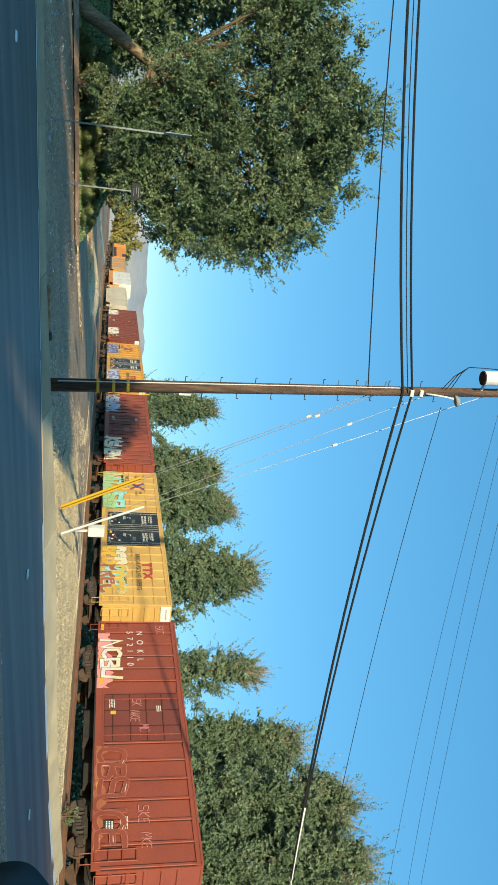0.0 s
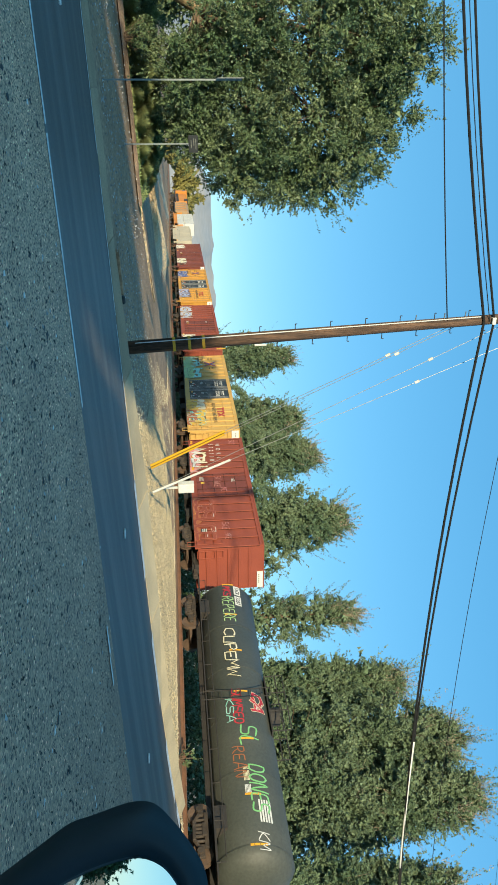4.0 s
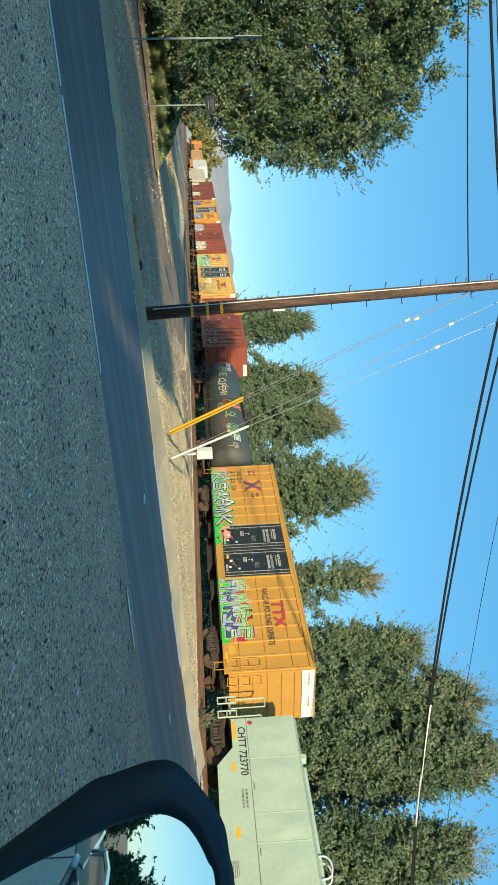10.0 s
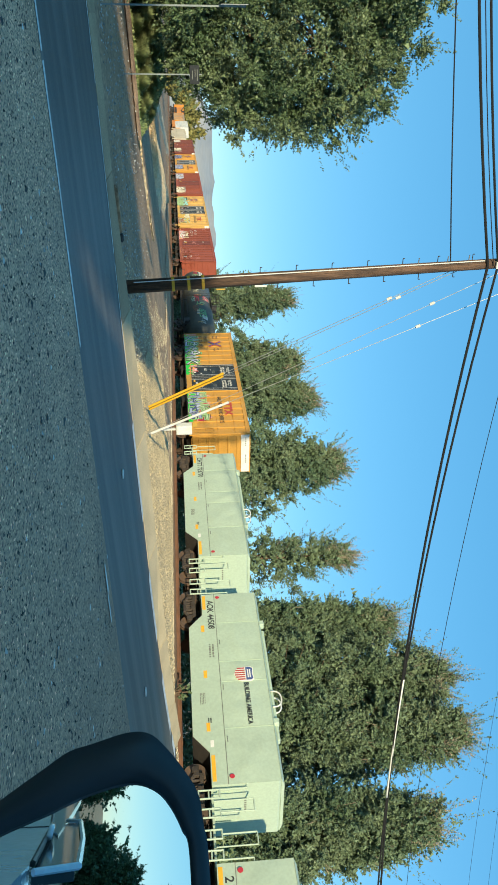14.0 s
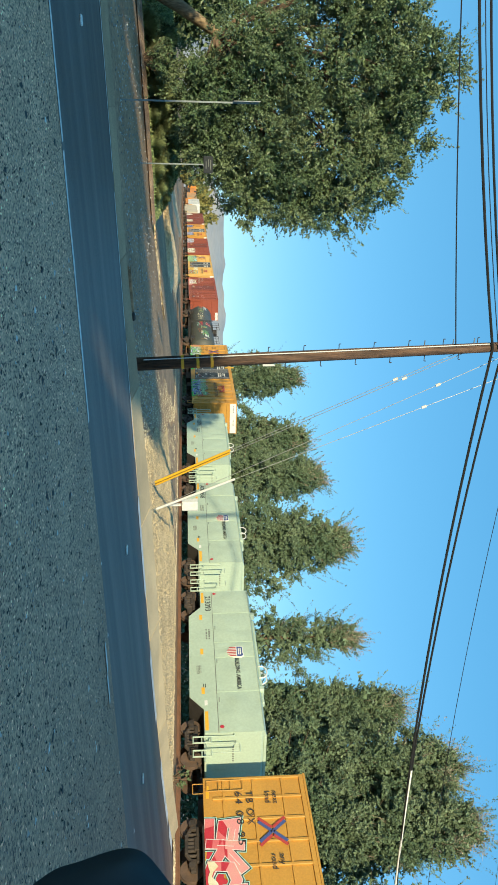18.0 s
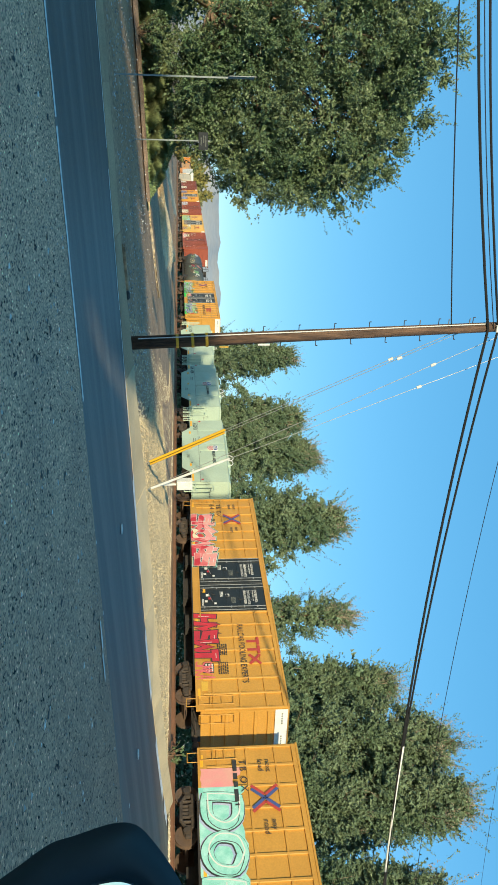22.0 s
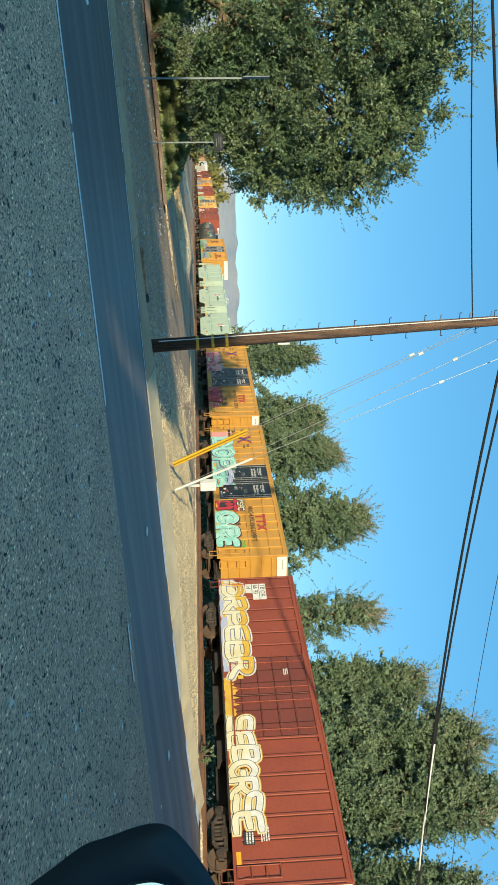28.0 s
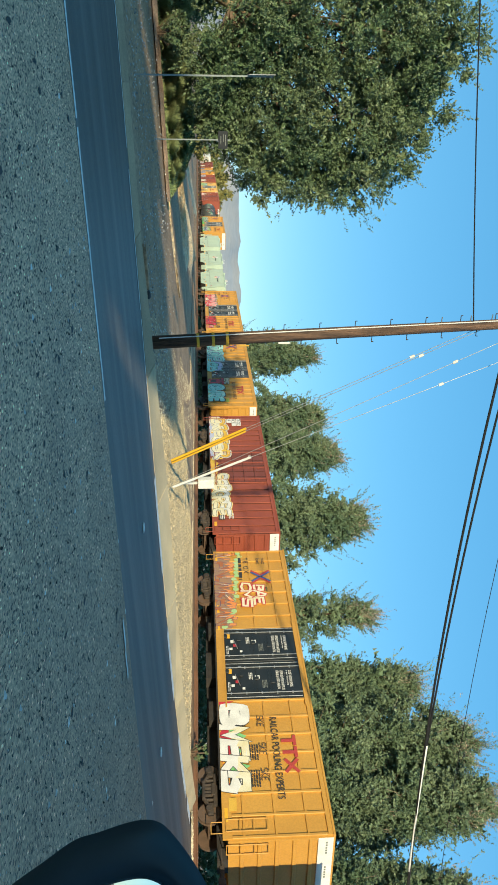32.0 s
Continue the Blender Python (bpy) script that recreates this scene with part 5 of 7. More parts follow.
def big_letters(car, f, text, x, z, wide, tall, coats, label, gap=0.0, base=0.008):
    """Fat rounded sprayed letters, each coat narrower than the last."""
    for n, c in enumerate(text):
        s = [[(x + wide * (q[0] + 0.1 * q[1]), z + tall * q[1]) for q in stroke] for stroke in BIG[c]]
        for k, (material, width, dx, dz) in enumerate(coats):
            spray(car, [[(a + dx, b + dz) for a, b in q] for q in s], width, material, f - base - 0.0045 * k - 0.0007 * (n % 2), label)
        x += wide + gap


patch(car, -8.3, -6.9, 0.95, 2.7, PINK_INK, f - 0.002, 51, "pale pink sprayed patch", 0.25, 8)
patch(car, -1.9, 0.6, 0.95, 2.5, TEAL_INK, f - 0.0045, 56, "pale teal sprayed patch over the door", 0.25, 14)
patch(car, -7.4, -1.9, 0.86, 2.72, TEAL_INK, f - 0.003, 57, "pale teal sprayed ground", 0.12, 24)
big_letters(car, f, "DOP", -7.1, 1.12, 1.6, 1.4, ((LILAC_INK, 0.6, 0.06, -0.05), (INK, 0.53, 0.02, -0.02), (TEAL_INK, 0.45, 0, 0), (INK, 0.03, 0.17, 0.02), (WHITE_PAINT, 0.05, -0.13, 0.06)), "large teal sprayed letter", 0.14)
wild(car, f, "EB", -1.8, 0.5, 1.05, 2.3, 0.34, (TEAL_INK, LILAC_INK), INK, 61, overlap=1.3, lift=0.03, soft=True, edge_wide=0.05, jump=0.2)
patch(car, 2.7, 4.0, 0.95, 2.5, INK, f - 0.004, 52, "dark sprayed face shape", 0.2, 12)
patch(car, 2.8, 3.9, 1.0, 2.35, CRIMSON_INK, f - 0.006, 54, "dark red sprayed face shape", 0.35, 9)
patch(car, 2.95, 3.6, 1.2, 2.0, INK, f - 0.008, 53, "dark sprayed patch", 0.5, 8)
shards(car, f, 2.75, 4.0, 2.2, 2.75, 3, CRIMSON_INK, 55, "dark red sprayed points", 0.0065)
wild(car, f, "MSAC", 2.7, 4.1, 2.45, 2.85, 0.09, (CREAM_INK,), INK, 56, lift=0.01)
patch(car, 4.1, 8.2, 0.86, 1.3, LEAF_SPRAY, f - 0.003, 58, "pale green sprayed shadow", 0.9, 30)
big_letters(car, f, "GR", 4.2, 1.1, 1.4, 1.1, ((INK, 0.62, 0.06, 0.05), (WHITE_PAINT, 0.58, 0.0, 0), (TEAL_INK, 0.55, -0.02, -0.02), (INK, 0.03, 0.17, -0.05), (WHITE_PAINT, 0.05, -0.12, 0.1)), "large teal sprayed letter with a dark edge", 0.3)
big_letters(car, f, "E", 7.4, 1.1, 0.9, 1.1, ((INK, 0.5, 0.05, 0.05), (TEAL_INK, 0.4, 0, 0)), "teal sprayed letter", 0.0, 0.03)
scrawl(car, f, "SKM", 7.6, 2.3, 0.28, 0.4, 0.04, GREEN_INK, "green sprayed tag")
car, h, f = cars["y4"]
patch(car, -9.2, -2.4, 0.85, 2.05, BROWN_SPRAY, f - 0.002, 61, "faded brown sprayed patch", 0.4)
wild(car, f, "WANUMKAWN", -9.0, -2.7, 1.0, 1.95, 0.2, (BROWN_SPRAY, ORANGE_SPRAY, RUST_INK), PURPLE_INK, 62, overlap=1.3, edge_wide=0.05)
r = random.Random(63)
for i in range(22):
    u = i / 21
    bx, bz = -9.1 + 6.6 * u, 2.35 - 0.3 * math.sin(u * 3) + r.uniform(-0.12, 0.12) - (0.9 * u ** 6)
    verts = [(bx + r.uniform(0.14, 0.2) * math.cos(a * 0.7), f - 0.03 - 0.0002 * i, bz + r.uniform(0.13, 0.19) * math.sin(a * 0.7)) for a in range(9)]
    raw("graffiti", verts, [tuple(range(9))], LEAF_SPRAY, car, "pale green sprayed leaf")
wild(car, f, "BAE", -6.0, -4.3, 3.05, 3.6, 0.13, (CREAM_INK,), CRIMSON_INK, 64, lift=0.03)
wild(car, f, "CMS", -6.2, -4.1, 2.4, 2.95, 0.13, (CREAM_INK,), CRIMSON_INK, 67, lift=0.03)
patch(car, 2.6, 7.3, 0.86, 1.9, CRIMSON_INK, f - 0.002, 65, "dull red sprayed patch", 0.7)
patch(car, 2.7, 7.2, 1.3, 2.2, SOFT_GREEN, f - 0.003, 68, "dull green sprayed patch", 0.8)
big_letters(car, f, "B", 2.8, 1.08, 1.2, 1.05, ((INK, 0.46, 0.04, -0.03), (WHITE_PAINT, 0.4, 0, 0)), "fat white sprayed letter", 0.1)
wild(car, f, "MEKB", 4.1, 7.3, 1.0, 2.0, 0.32, (WHITE_PAINT, CREAM_INK), INK, 66, edge_wide=0.06, overlap=1.15)
for x in (3.5, 5.0, 6.3):
    scrawl(car, f, "SKE", x, 2.55, 0.22, 0.3, 0.03, INK, "thin black sprayed tag")
car, h, f = cars["r2"]
patch(car, -8.9, -1.6, 0.85, 1.9, LILAC_INK, f - 0.002, 71, "faded pale blue sprayed patch", 0.5)
patch(car, -8.8, -2.0, 1.1, 2.3, CREAM_INK, f - 0.003, 70, "faded cream sprayed patch", 0.6)
wild(car, f, "DRPEBR", -8.5, -1.3, 1.2, 2.25, 0.26, (CREAM_INK, OCHRE_INK), INK, 72, halo=((CREAM_INK, 0.22), (LILAC_INK, 0.1)), soft=True, edge_wide=0.045, overlap=1.15)
wild(car, f, "SEBGRSE", 1.3, 6.9, 1.05, 2.1, 0.24, (CREAM_INK, WHITE_PAINT), INK, 73, halo=((OCHRE_INK, 0.22), (CREAM_INK, 0.15)), soft=True, overlap=1.2, edge_wide=0.05, jump=0.1)
patch(car, -1.2, 1.4, 0.86, 1.6, OCHRE_INK, f - 0.003, 74, "faded ochre sprayed haze", 0.5, 24)
for i, txt in enumerate(("TB OX", "66 93", "14")):
    z = 3.15 - i * 0.38
    part("number_panel", boxes((-8.4, -7.0 if i < 2 else -7.6, f - 0.006, f - 0.002, z - 0.03, z + 0.32)), WHITE_PAINT, car, "white number panel")
    words(txt, 0.26, INK, car, face(-8.32, z + 0.03, f, 0.004))
car, h, f = cars["r3"]
wild(car, f, "KSBWM", -8.4, -2.6, 0.95, 2.3, 0.3, (CREAM_INK,), INK, 75)
car, h, f = cars["n"]
words("N O K L", 0.34, WHITE_PAINT, car, face(-6.8, 2.95, f), gap=1.6)
words("5 7 2 1 1 0", 0.34, WHITE_PAINT, car, face(-6.8, 2.42, f), gap=1.35)
patch(car, -6.6, -2.2, 0.85, 1.8, PINK_INK, f - 0.002, 81, "pale pink sprayed patch", 0.5)
wild(car, f, "NCBU", -6.0, -2.9, 1.15, 2.1, 0.2, (WHITE_PAINT, CREAM_INK), CAR_BROWN, 82, overlap=1.05, edge_wide=0.05)
scrawl(car, f, "SKC", -7.3, 4.0, 0.26, 0.45, 0.025, PINK_INK, "white sprayed tag")
wild(car, f, "CBSUCE", 1.8, 6.9, 1.05, 2.25, 0.2, (CAR_RED,), FAINT_PINK, 84, label="faint pink sprayed outline", soft=True, edge_wide=0.04, overlap=1.1)
patch(car, 1.6, 7.0, 0.9, 1.6, RUST_INK, f - 0.002, 85, "faint brown sprayed haze", 0.7, 30)
scrawl(car, f, "SKE", 4.9, 2.7, 0.3, 0.45, 0.022, PINK_INK, "white sprayed tag")
scrawl(car, f, "MKE", 6.2, 2.8, 0.25, 0.4, 0.02, PINK_INK, "white sprayed tag")
for x, z, q in ((-1.4, 2.6, "SK"), (-0.6, 2.5, "NKE"), (0.3, 2.9, "MC")):
    scrawl(car, f, q, x, z, 0.26, 0.45, 0.022, PINK_INK, "white sprayed tag on the door")
car, h, f = cars["a"]
patch(car, -9.2, -2.8, 0.85, 2.3, LEAF_SPRAY, f - 0.002, 90, "pale green sprayed haze", 0.6)
wild(car, f, "MINSB", -9.0, -3.0, 0.95, 2.4, 0.34, (LEAF_SPRAY, TEAL_INK), GREY_INK, 91, edge_wide=0.07)
patch(car, 2.6, 7.6, 1.2, 2.8, TEAL_INK, f - 0.003, 92, "teal sprayed patch", 0.8)
wild(car, f, "DEB", 2.8, 4.9, 1.0, 2.4, 0.4, (OCHRE_INK, CREAM_INK), RUST_INK, 93, soft=True, overlap=1.0)
wild(car, f, "PREC", 5.0, 8.2, 0.95, 2.4, 0.3, (RUST_INK, OCHRE_INK), TEAL_INK, 94, soft=True, overlap=1.0, lift=0.01)
for key, x0, x1, m, o, seed in (("b", -8.6, -3.5, LILAC_INK, CREAM_INK, 94), ("b", 3.5, 8.4, CREAM_INK, WHITE_PAINT, 95), ("c", 3.0, 7.0, LILAC_INK, BLUE_INK, 96), ("c", -8.5, -4.5, BLUE_INK, LILAC_INK, 97), ("d", -8.5, -5.5, WHITE_PAINT, CREAM_INK, 98), ("d", 3.0, 6.5, CREAM_INK, WHITE_PAINT, 99)):
    car, h, f = cars[key]
    wild(car, f, "KSWBM", x0, x1, 0.95, 2.2, 0.26, (m,), o, seed, edge_wide=0.12)
car, h, f = cars["t"]
SHELL = (1.5, 2.42)
for text, x in (("TAEX", -7.95), ("2287", -7.05)):
    plate = pose(x, -1.372, 3.05, -24.8)
    panel = part("number_panel", boxes((0, 0.78, -0.003, 0.0, -0.19, 0.19)), WHITE_PAINT, car, "white number panel")
    panel.matrix_local = plate
    words(text, 0.24, INK, car, plate @ pose(0.07, -0.005, -0.11), wide=0.64, fat=0.006)
scrawl(car, f, "MKS", -7.9, 2.3, 0.3, 0.4, 0.06, CRIMSON_INK, "crimson sprayed tag", SHELL)
scrawl(car, f, "REPERE", -7.0, 2.2, 0.36, 0.62, 0.05, LEAF_SPRAY, "pale green sprayed tag", SHELL)
wild(car, f, "CUPEMW", -4.3, -0.8, 2.05, 2.65, 0.06, (CREAM_INK,), DARK, 104, shell=SHELL, edge_wide=0.04, overlap=1.0)
wild(car, f, "CA", 0.2, 1.3, 3.05, 3.5, 0.14, (CRIMSON_INK,), CREAM_INK, 106, shell=SHELL, edge_wide=0.05)
scrawl(car, f, "SUMSED", 0.0, 2.15, 0.36, 0.45, 0.06, CRIMSON_INK, "crimson sprayed tag", SHELL)
scrawl(car, f, "KSA", 0.5, 1.85, 0.5, 0.35, 0.045, TEAL_INK, "pale teal sprayed tag", SHELL)
scrawl(car, f, "SL", 2.2, 2.35, 0.6, 0.75, 0.07, SOFT_GREEN, "bright green sprayed tag", SHELL)
scrawl(car, f, "REAN", 3.3, 1.95, 0.42, 0.5, 0.045, RUST_INK, "rusty red sprayed tag", SHELL)
scrawl(car, f, "DONES", 4.3, 2.5, 0.46, 0.7, 0.07, SOFT_GREEN, "bright green sprayed tag", SHELL)
scrawl(car, f, "KM", 7.4, 2.6, 0.4, 0.4, 0.04, WHITE_PAINT, "white sprayed tag", SHELL)
for x0, x1, z0, z1, m in ((6.0, 7.0, 2.75, 3.25, WHITE_PAINT), (4.4, 5.1, 2.3, 2.55, CREAM_INK), (5.3, 5.75, 2.3, 2.55, WHITE_PAINT)):
    for i in range(5):
        z = z0 + (z1 - z0) * i / 5
        raw("data_panel", on_shell([(x0, f - 0.004, z), (x1, f - 0.004, z), (x1, f - 0.004, z + (z1 - z0) * 0.13), (x0, f - 0.004, z + (z1 - z0) * 0.13)], *SHELL), [(0, 1, 2, 3)], m, car, "stencilled data line")



# ---- trees ----
def leaf_cards(p, way, size, r):
    """Small pointed leaves at points p, roughly along way."""
    n = len(p)
    a = way * 0.75 + r.normal(size=(n, 3)) * 0.75
    a /= np.linalg.norm(a, axis=1)[:, None]
    b = np.cross(a, r.normal(size=(n, 3)))
    b /= np.linalg.norm(b, axis=1)[:, None]
    s = size * r.uniform(0.5, 1.5, n)[:, None]
    v = np.stack([p - a * s * 0.8 + b * s * 0.55, p + a * s, p - a * s * 0.6 - b * s * 0.55], axis=1).reshape(-1, 3)
    return v, np.arange(3 * n).reshape(n, 3)


def sprays(starts, tips, per, size, loose, seed, droop=0.15, tight=2.4, lift=0.35, run=14):
    """Leafy sprigs along the outer part of each branch: each sprig is a short twig that points outwards and carries a run of leaves."""
    r = np.random.default_rng(seed)
    count = max(1, per * len(tips) // run)
    k = r.integers(0, len(tips), count)
    u = r.beta(tight, 1.0, count)[:, None]
    line = (tips - starts)[k]
    far = line / (np.linalg.norm(line, axis=1)[:, None] + 1e-6)
    ball = r.normal(size=(count, 3))
    ball *= (np.cbrt(r.random(count)) / np.linalg.norm(ball, axis=1))[:, None]
    root = starts[k] + line * u + ball * loose * 0.75 * (0.5 + 0.5 * u)
    d = far * 0.75 + r.normal(size=(count, 3)) * 0.55 + ball * 0.5 + np.array([0, 0, lift])
    d /= np.linalg.norm(d, axis=1)[:, None]
    long = loose * r.uniform(0.35, 1.0, count) * np.where(r.random(count) < 0.08, 1.7, 1.0)
    j = np.repeat(np.arange(count), run)
    v = r.random(len(j))[:, None] ** 0.8
    p = root[j] + d[j] * long[j][:, None] * v + r.normal(size=(len(j), 3)) * (loose * 0.13 * (1.15 - v))
    p[:, 2] -= droop * long[j] * v[:, 0] ** 2
    return leaf_cards(p, d[j], size, r)


def clumps(centres, ways, radius, per, size, seed, lift=0.3, run=14):
    """Rounded leafy masses: sprigs that radiate from each centre, mostly outwards and up, each with a run of leaves."""
    r = np.random.default_rng(seed)
    k = np.repeat(np.arange(len(centres)), max(1, per // run))
    count = len(k)
    d = r.normal(size=(count, 3))
    d /= np.linalg.norm(d, axis=1)[:, None]
    d += ways[k] * 0.85 + np.array([0, 0, lift])
    d /= np.linalg.norm(d, axis=1)[:, None]
    rad = radius[k]
    root = centres[k] + d * (rad * 0.2)[:, None] + r.normal(size=(count, 3)) * (rad * 0.13)[:, None]
    long = rad * r.uniform(0.35, 0.85, count) * np.where(r.random(count) < 0.16, r.uniform(1.3, 2.3, count), 1.0)
    j = np.repeat(np.arange(count), run)
    v = r.random(len(j))[:, None] ** 0.65
    p = root[j] + d[j] * long[j][:, None] * v + r.normal(size=(len(j), 3)) * (rad[j][:, None] * 0.085 * (1.2 - 1.08 * v))
    p[:, 2] -= 0.12 * long[j] * v[:, 0] ** 2
    return leaf_cards(p, d[j], size, r)


def shoots(starts, ends, run, size, wide, seed):
    """Slender shoots that thin out towards their ends, leaves all along."""
    r = np.random.default_rng(seed)
    j = np.repeat(np.arange(len(starts)), run)
    v = r.random(len(j))[:, None] ** 0.9
    line = (ends - starts)[j]
    p = starts[j] + line * v + r.normal(size=(len(j), 3)) * wide * (1.15 - v)
    return leaf_cards(p, line / (np.linalg.norm(line, axis=1)[:, None] + 1e-6), size, r)


def tree(name, label, x, y, profile, branches, per, size, loose, material, seed, trunk=0.35, lean=(0, 0), offset=(0, 0), bare=0, rise=0.25, lift=0.35):
    """profile(q, a): the crown's reach in metres at height share q and bearing a; its first and last heights are profile.low and profile.tall."""
    r = random.Random(seed)
    reach, low, tall = profile
    ob = thing(name, label, "tree", pose(x, y, height(x, y) - 0.05))
    bends = []
    for i in range(8):
        q = i / 7
        g = q * q
        bends.append(Vector((lean[0] * q + offset[0] * g + r.uniform(-0.1, 0.1) * (i > 0), lean[1] * q + offset[1] * g + r.uniform(-0.1, 0.1) * (i > 0), tall * 0.94 * q)))
    part("trunk", pipe(bends, trunk, 10, trunk * 0.12), BARK, ob, smooth=True)
    starts, tips, limbs = [], [], bmesh.new()
    for i in range(branches):
        q = min(1.0, max(0.0, (i + r.random()) / branches))
        a = i * 2.39996 + r.uniform(-0.5, 0.5)
        z = low + (tall - low) * q
        d = reach(q, a) * r.uniform(0.72, 1.12)
        k = min(0.96, max(0.15, (z - rise * d) / tall))
        j = min(6, int(k * 7))
        start = bends[j].lerp(bends[j + 1], k * 7 - j)
        tip = Vector((start.x + d * math.cos(a), start.y + d * math.sin(a), z + r.uniform(-0.4, 0.4)))
        starts.append(tuple(start))
        tips.append(tuple(tip))
        rod(limbs, start, tip, trunk * 0.2 * (1.15 - q), 0.012, sides=5)
    part("branchwork", limbs, BARK, ob)
    a, b = np.array(starts), np.array(tips)
    ways = (b - a) / (np.linalg.norm(b - a, axis=1)[:, None] + 1e-6)
    sizes = loose * np.random.default_rng(seed).uniform(0.7, 1.25, len(b))
    v, f = clumps(b, ways, sizes, per, size, seed, lift)
    v2, f2 = clumps(a * 0.5 + b * 0.5, ways, sizes * 1.5, per // 2, size * 1.4, seed + 5, lift)
    v3, f3 = clumps(a * 0.75 + b * 0.25, ways * 0, sizes * 1.6, 60, size * 2.6, seed + 7, lift)
    f = np.concatenate([f, f2 + len(v), f3 + len(v) + len(v2)])
    raw("crown", np.concatenate([v, v2, v3]), f, material, ob)
    if bare:
        tw, n = bmesh.new(), len(tips)
        for i in range(bare):
            t = Vector(tips[n - 1 - int(r.random() ** 2.2 * n * 0.6)])
            out = Vector((t.x, t.y, 0)).normalized() * 0.7
            d = (out + Vector((r.gauss(0, 0.35), r.gauss(0, 0.35), r.uniform(0.3, 1.1)))).normalized()
            long = r.uniform(0.5, 1.5)
            rod(tw, t, t + d * long, 0.016, 0.007, sides=3)
            for k in range(3):
                s = t + d * long * r.uniform(0.25, 0.9)
                e = (d + Vector((r.gauss(0, 0.6), r.gauss(0, 0.6), r.gauss(0, 0.6)))).normalized()
                rod(tw, s, s + e * long * r.uniform(0.25, 0.5), 0.013, 0.006, sides=3)
        part("bare_twig", tw, LEAF_DRY, ob, "thin brown bare twigs")["kind"] = "stuff"
        pick = [min(n - 1, int(n * (1 - 0.75 * r.random() ** 1.5))) for i in range(150)]
        base = np.array([tips[i] for i in pick])
        out = base * np.array([1, 1, 0]) / (np.linalg.norm(base[:, :2], axis=1)[:, None] + 0.3)
        out = out * 0.9 + np.array([0, 0, 0.9]) + np.random.default_rng(seed + 8).normal(size=base.shape) * 0.3
        run = np.random.default_rng(seed + 9).uniform(0.8, 2.6, (len(pick), 1)) * loose
        v, f = shoots(base, base + out * run, 60, size * 0.7, 0.17, seed + 6)
        raw("leader_shoot", v, f, material, ob, "slender leafy shoots")["kind"] = "stuff"
        top = sorted(range(n), key=lambda i: -tips[i][2] - 0.5 * abs(tips[i][0]))[: max(6, n // 7)]
        tp = np.array([tips[i] for i in top])[np.random.default_rng(seed + 2).integers(0, len(top), 70)]
        way = np.stack([tp[:, 0] * 0.22, tp[:, 1] * 0.22, np.full(len(tp), 1.0)], 1) + np.random.default_rng(seed + 3).normal(size=tp.shape) * 0.28
        v, f = shoots(tp, tp + way * np.random.default_rng(seed + 4).uniform(0.8, 2.1, (len(tp), 1)), 60, size * 0.55, 0.16, seed + 3)
        raw("dry_spray", v, f, LEAF_DRY, ob, "brown dry leaf sprays")["kind"] = "stuff"
    return ob


def globe(bulge, seed):
    def reach(q, a):
        return bulge * math.sqrt(max(0.06, 1 - (2 * q - 1) ** 2)) * (1 + 0.24 * noise.noise((2.2 * math.cos(a), 2.2 * math.sin(a), q * 4 + seed)))
    return reach


def spire(bulge, seed, power=0.75):
    def reach(q, a):
        return bulge * (0.06 + (1 - q) ** power * (0.9 + 0.5 * noise.noise((2 * math.cos(a), 2 * math.sin(a), q * 7 + seed))))
    return reach


# lobes of the oak's crown: across, up, radius
OAK_LOBES = [(-5.0, 8.7, 2.0), (-3.3, 9.9, 1.9), (-1.5, 11.3, 1.7), (-0.6, 9.9, 1.9), (0.7, 10.4, 1.6), (2.3, 9.4, 1.6), (3.2, 8.0, 1.5), (3.3, 6.3, 1.5), (3.1, 4.5, 1.3), (1.0, 7.6, 2.3), (-2.2, 7.6, 2.5), (1.1, 5.0, 1.9), (-6.0, 8.3, 1.3), (-1.1, 5.0, 1.9), (2.2, 3.4, 0.8), (0.3, 2.3, 0.9), (1.6, 2.4, 0.8), (-1.0, 2.3, 1.0), (-0.6, 3.2, 1.2), (0.9, 3.1, 1.1), (-2.4, 4.4, 1.5)]


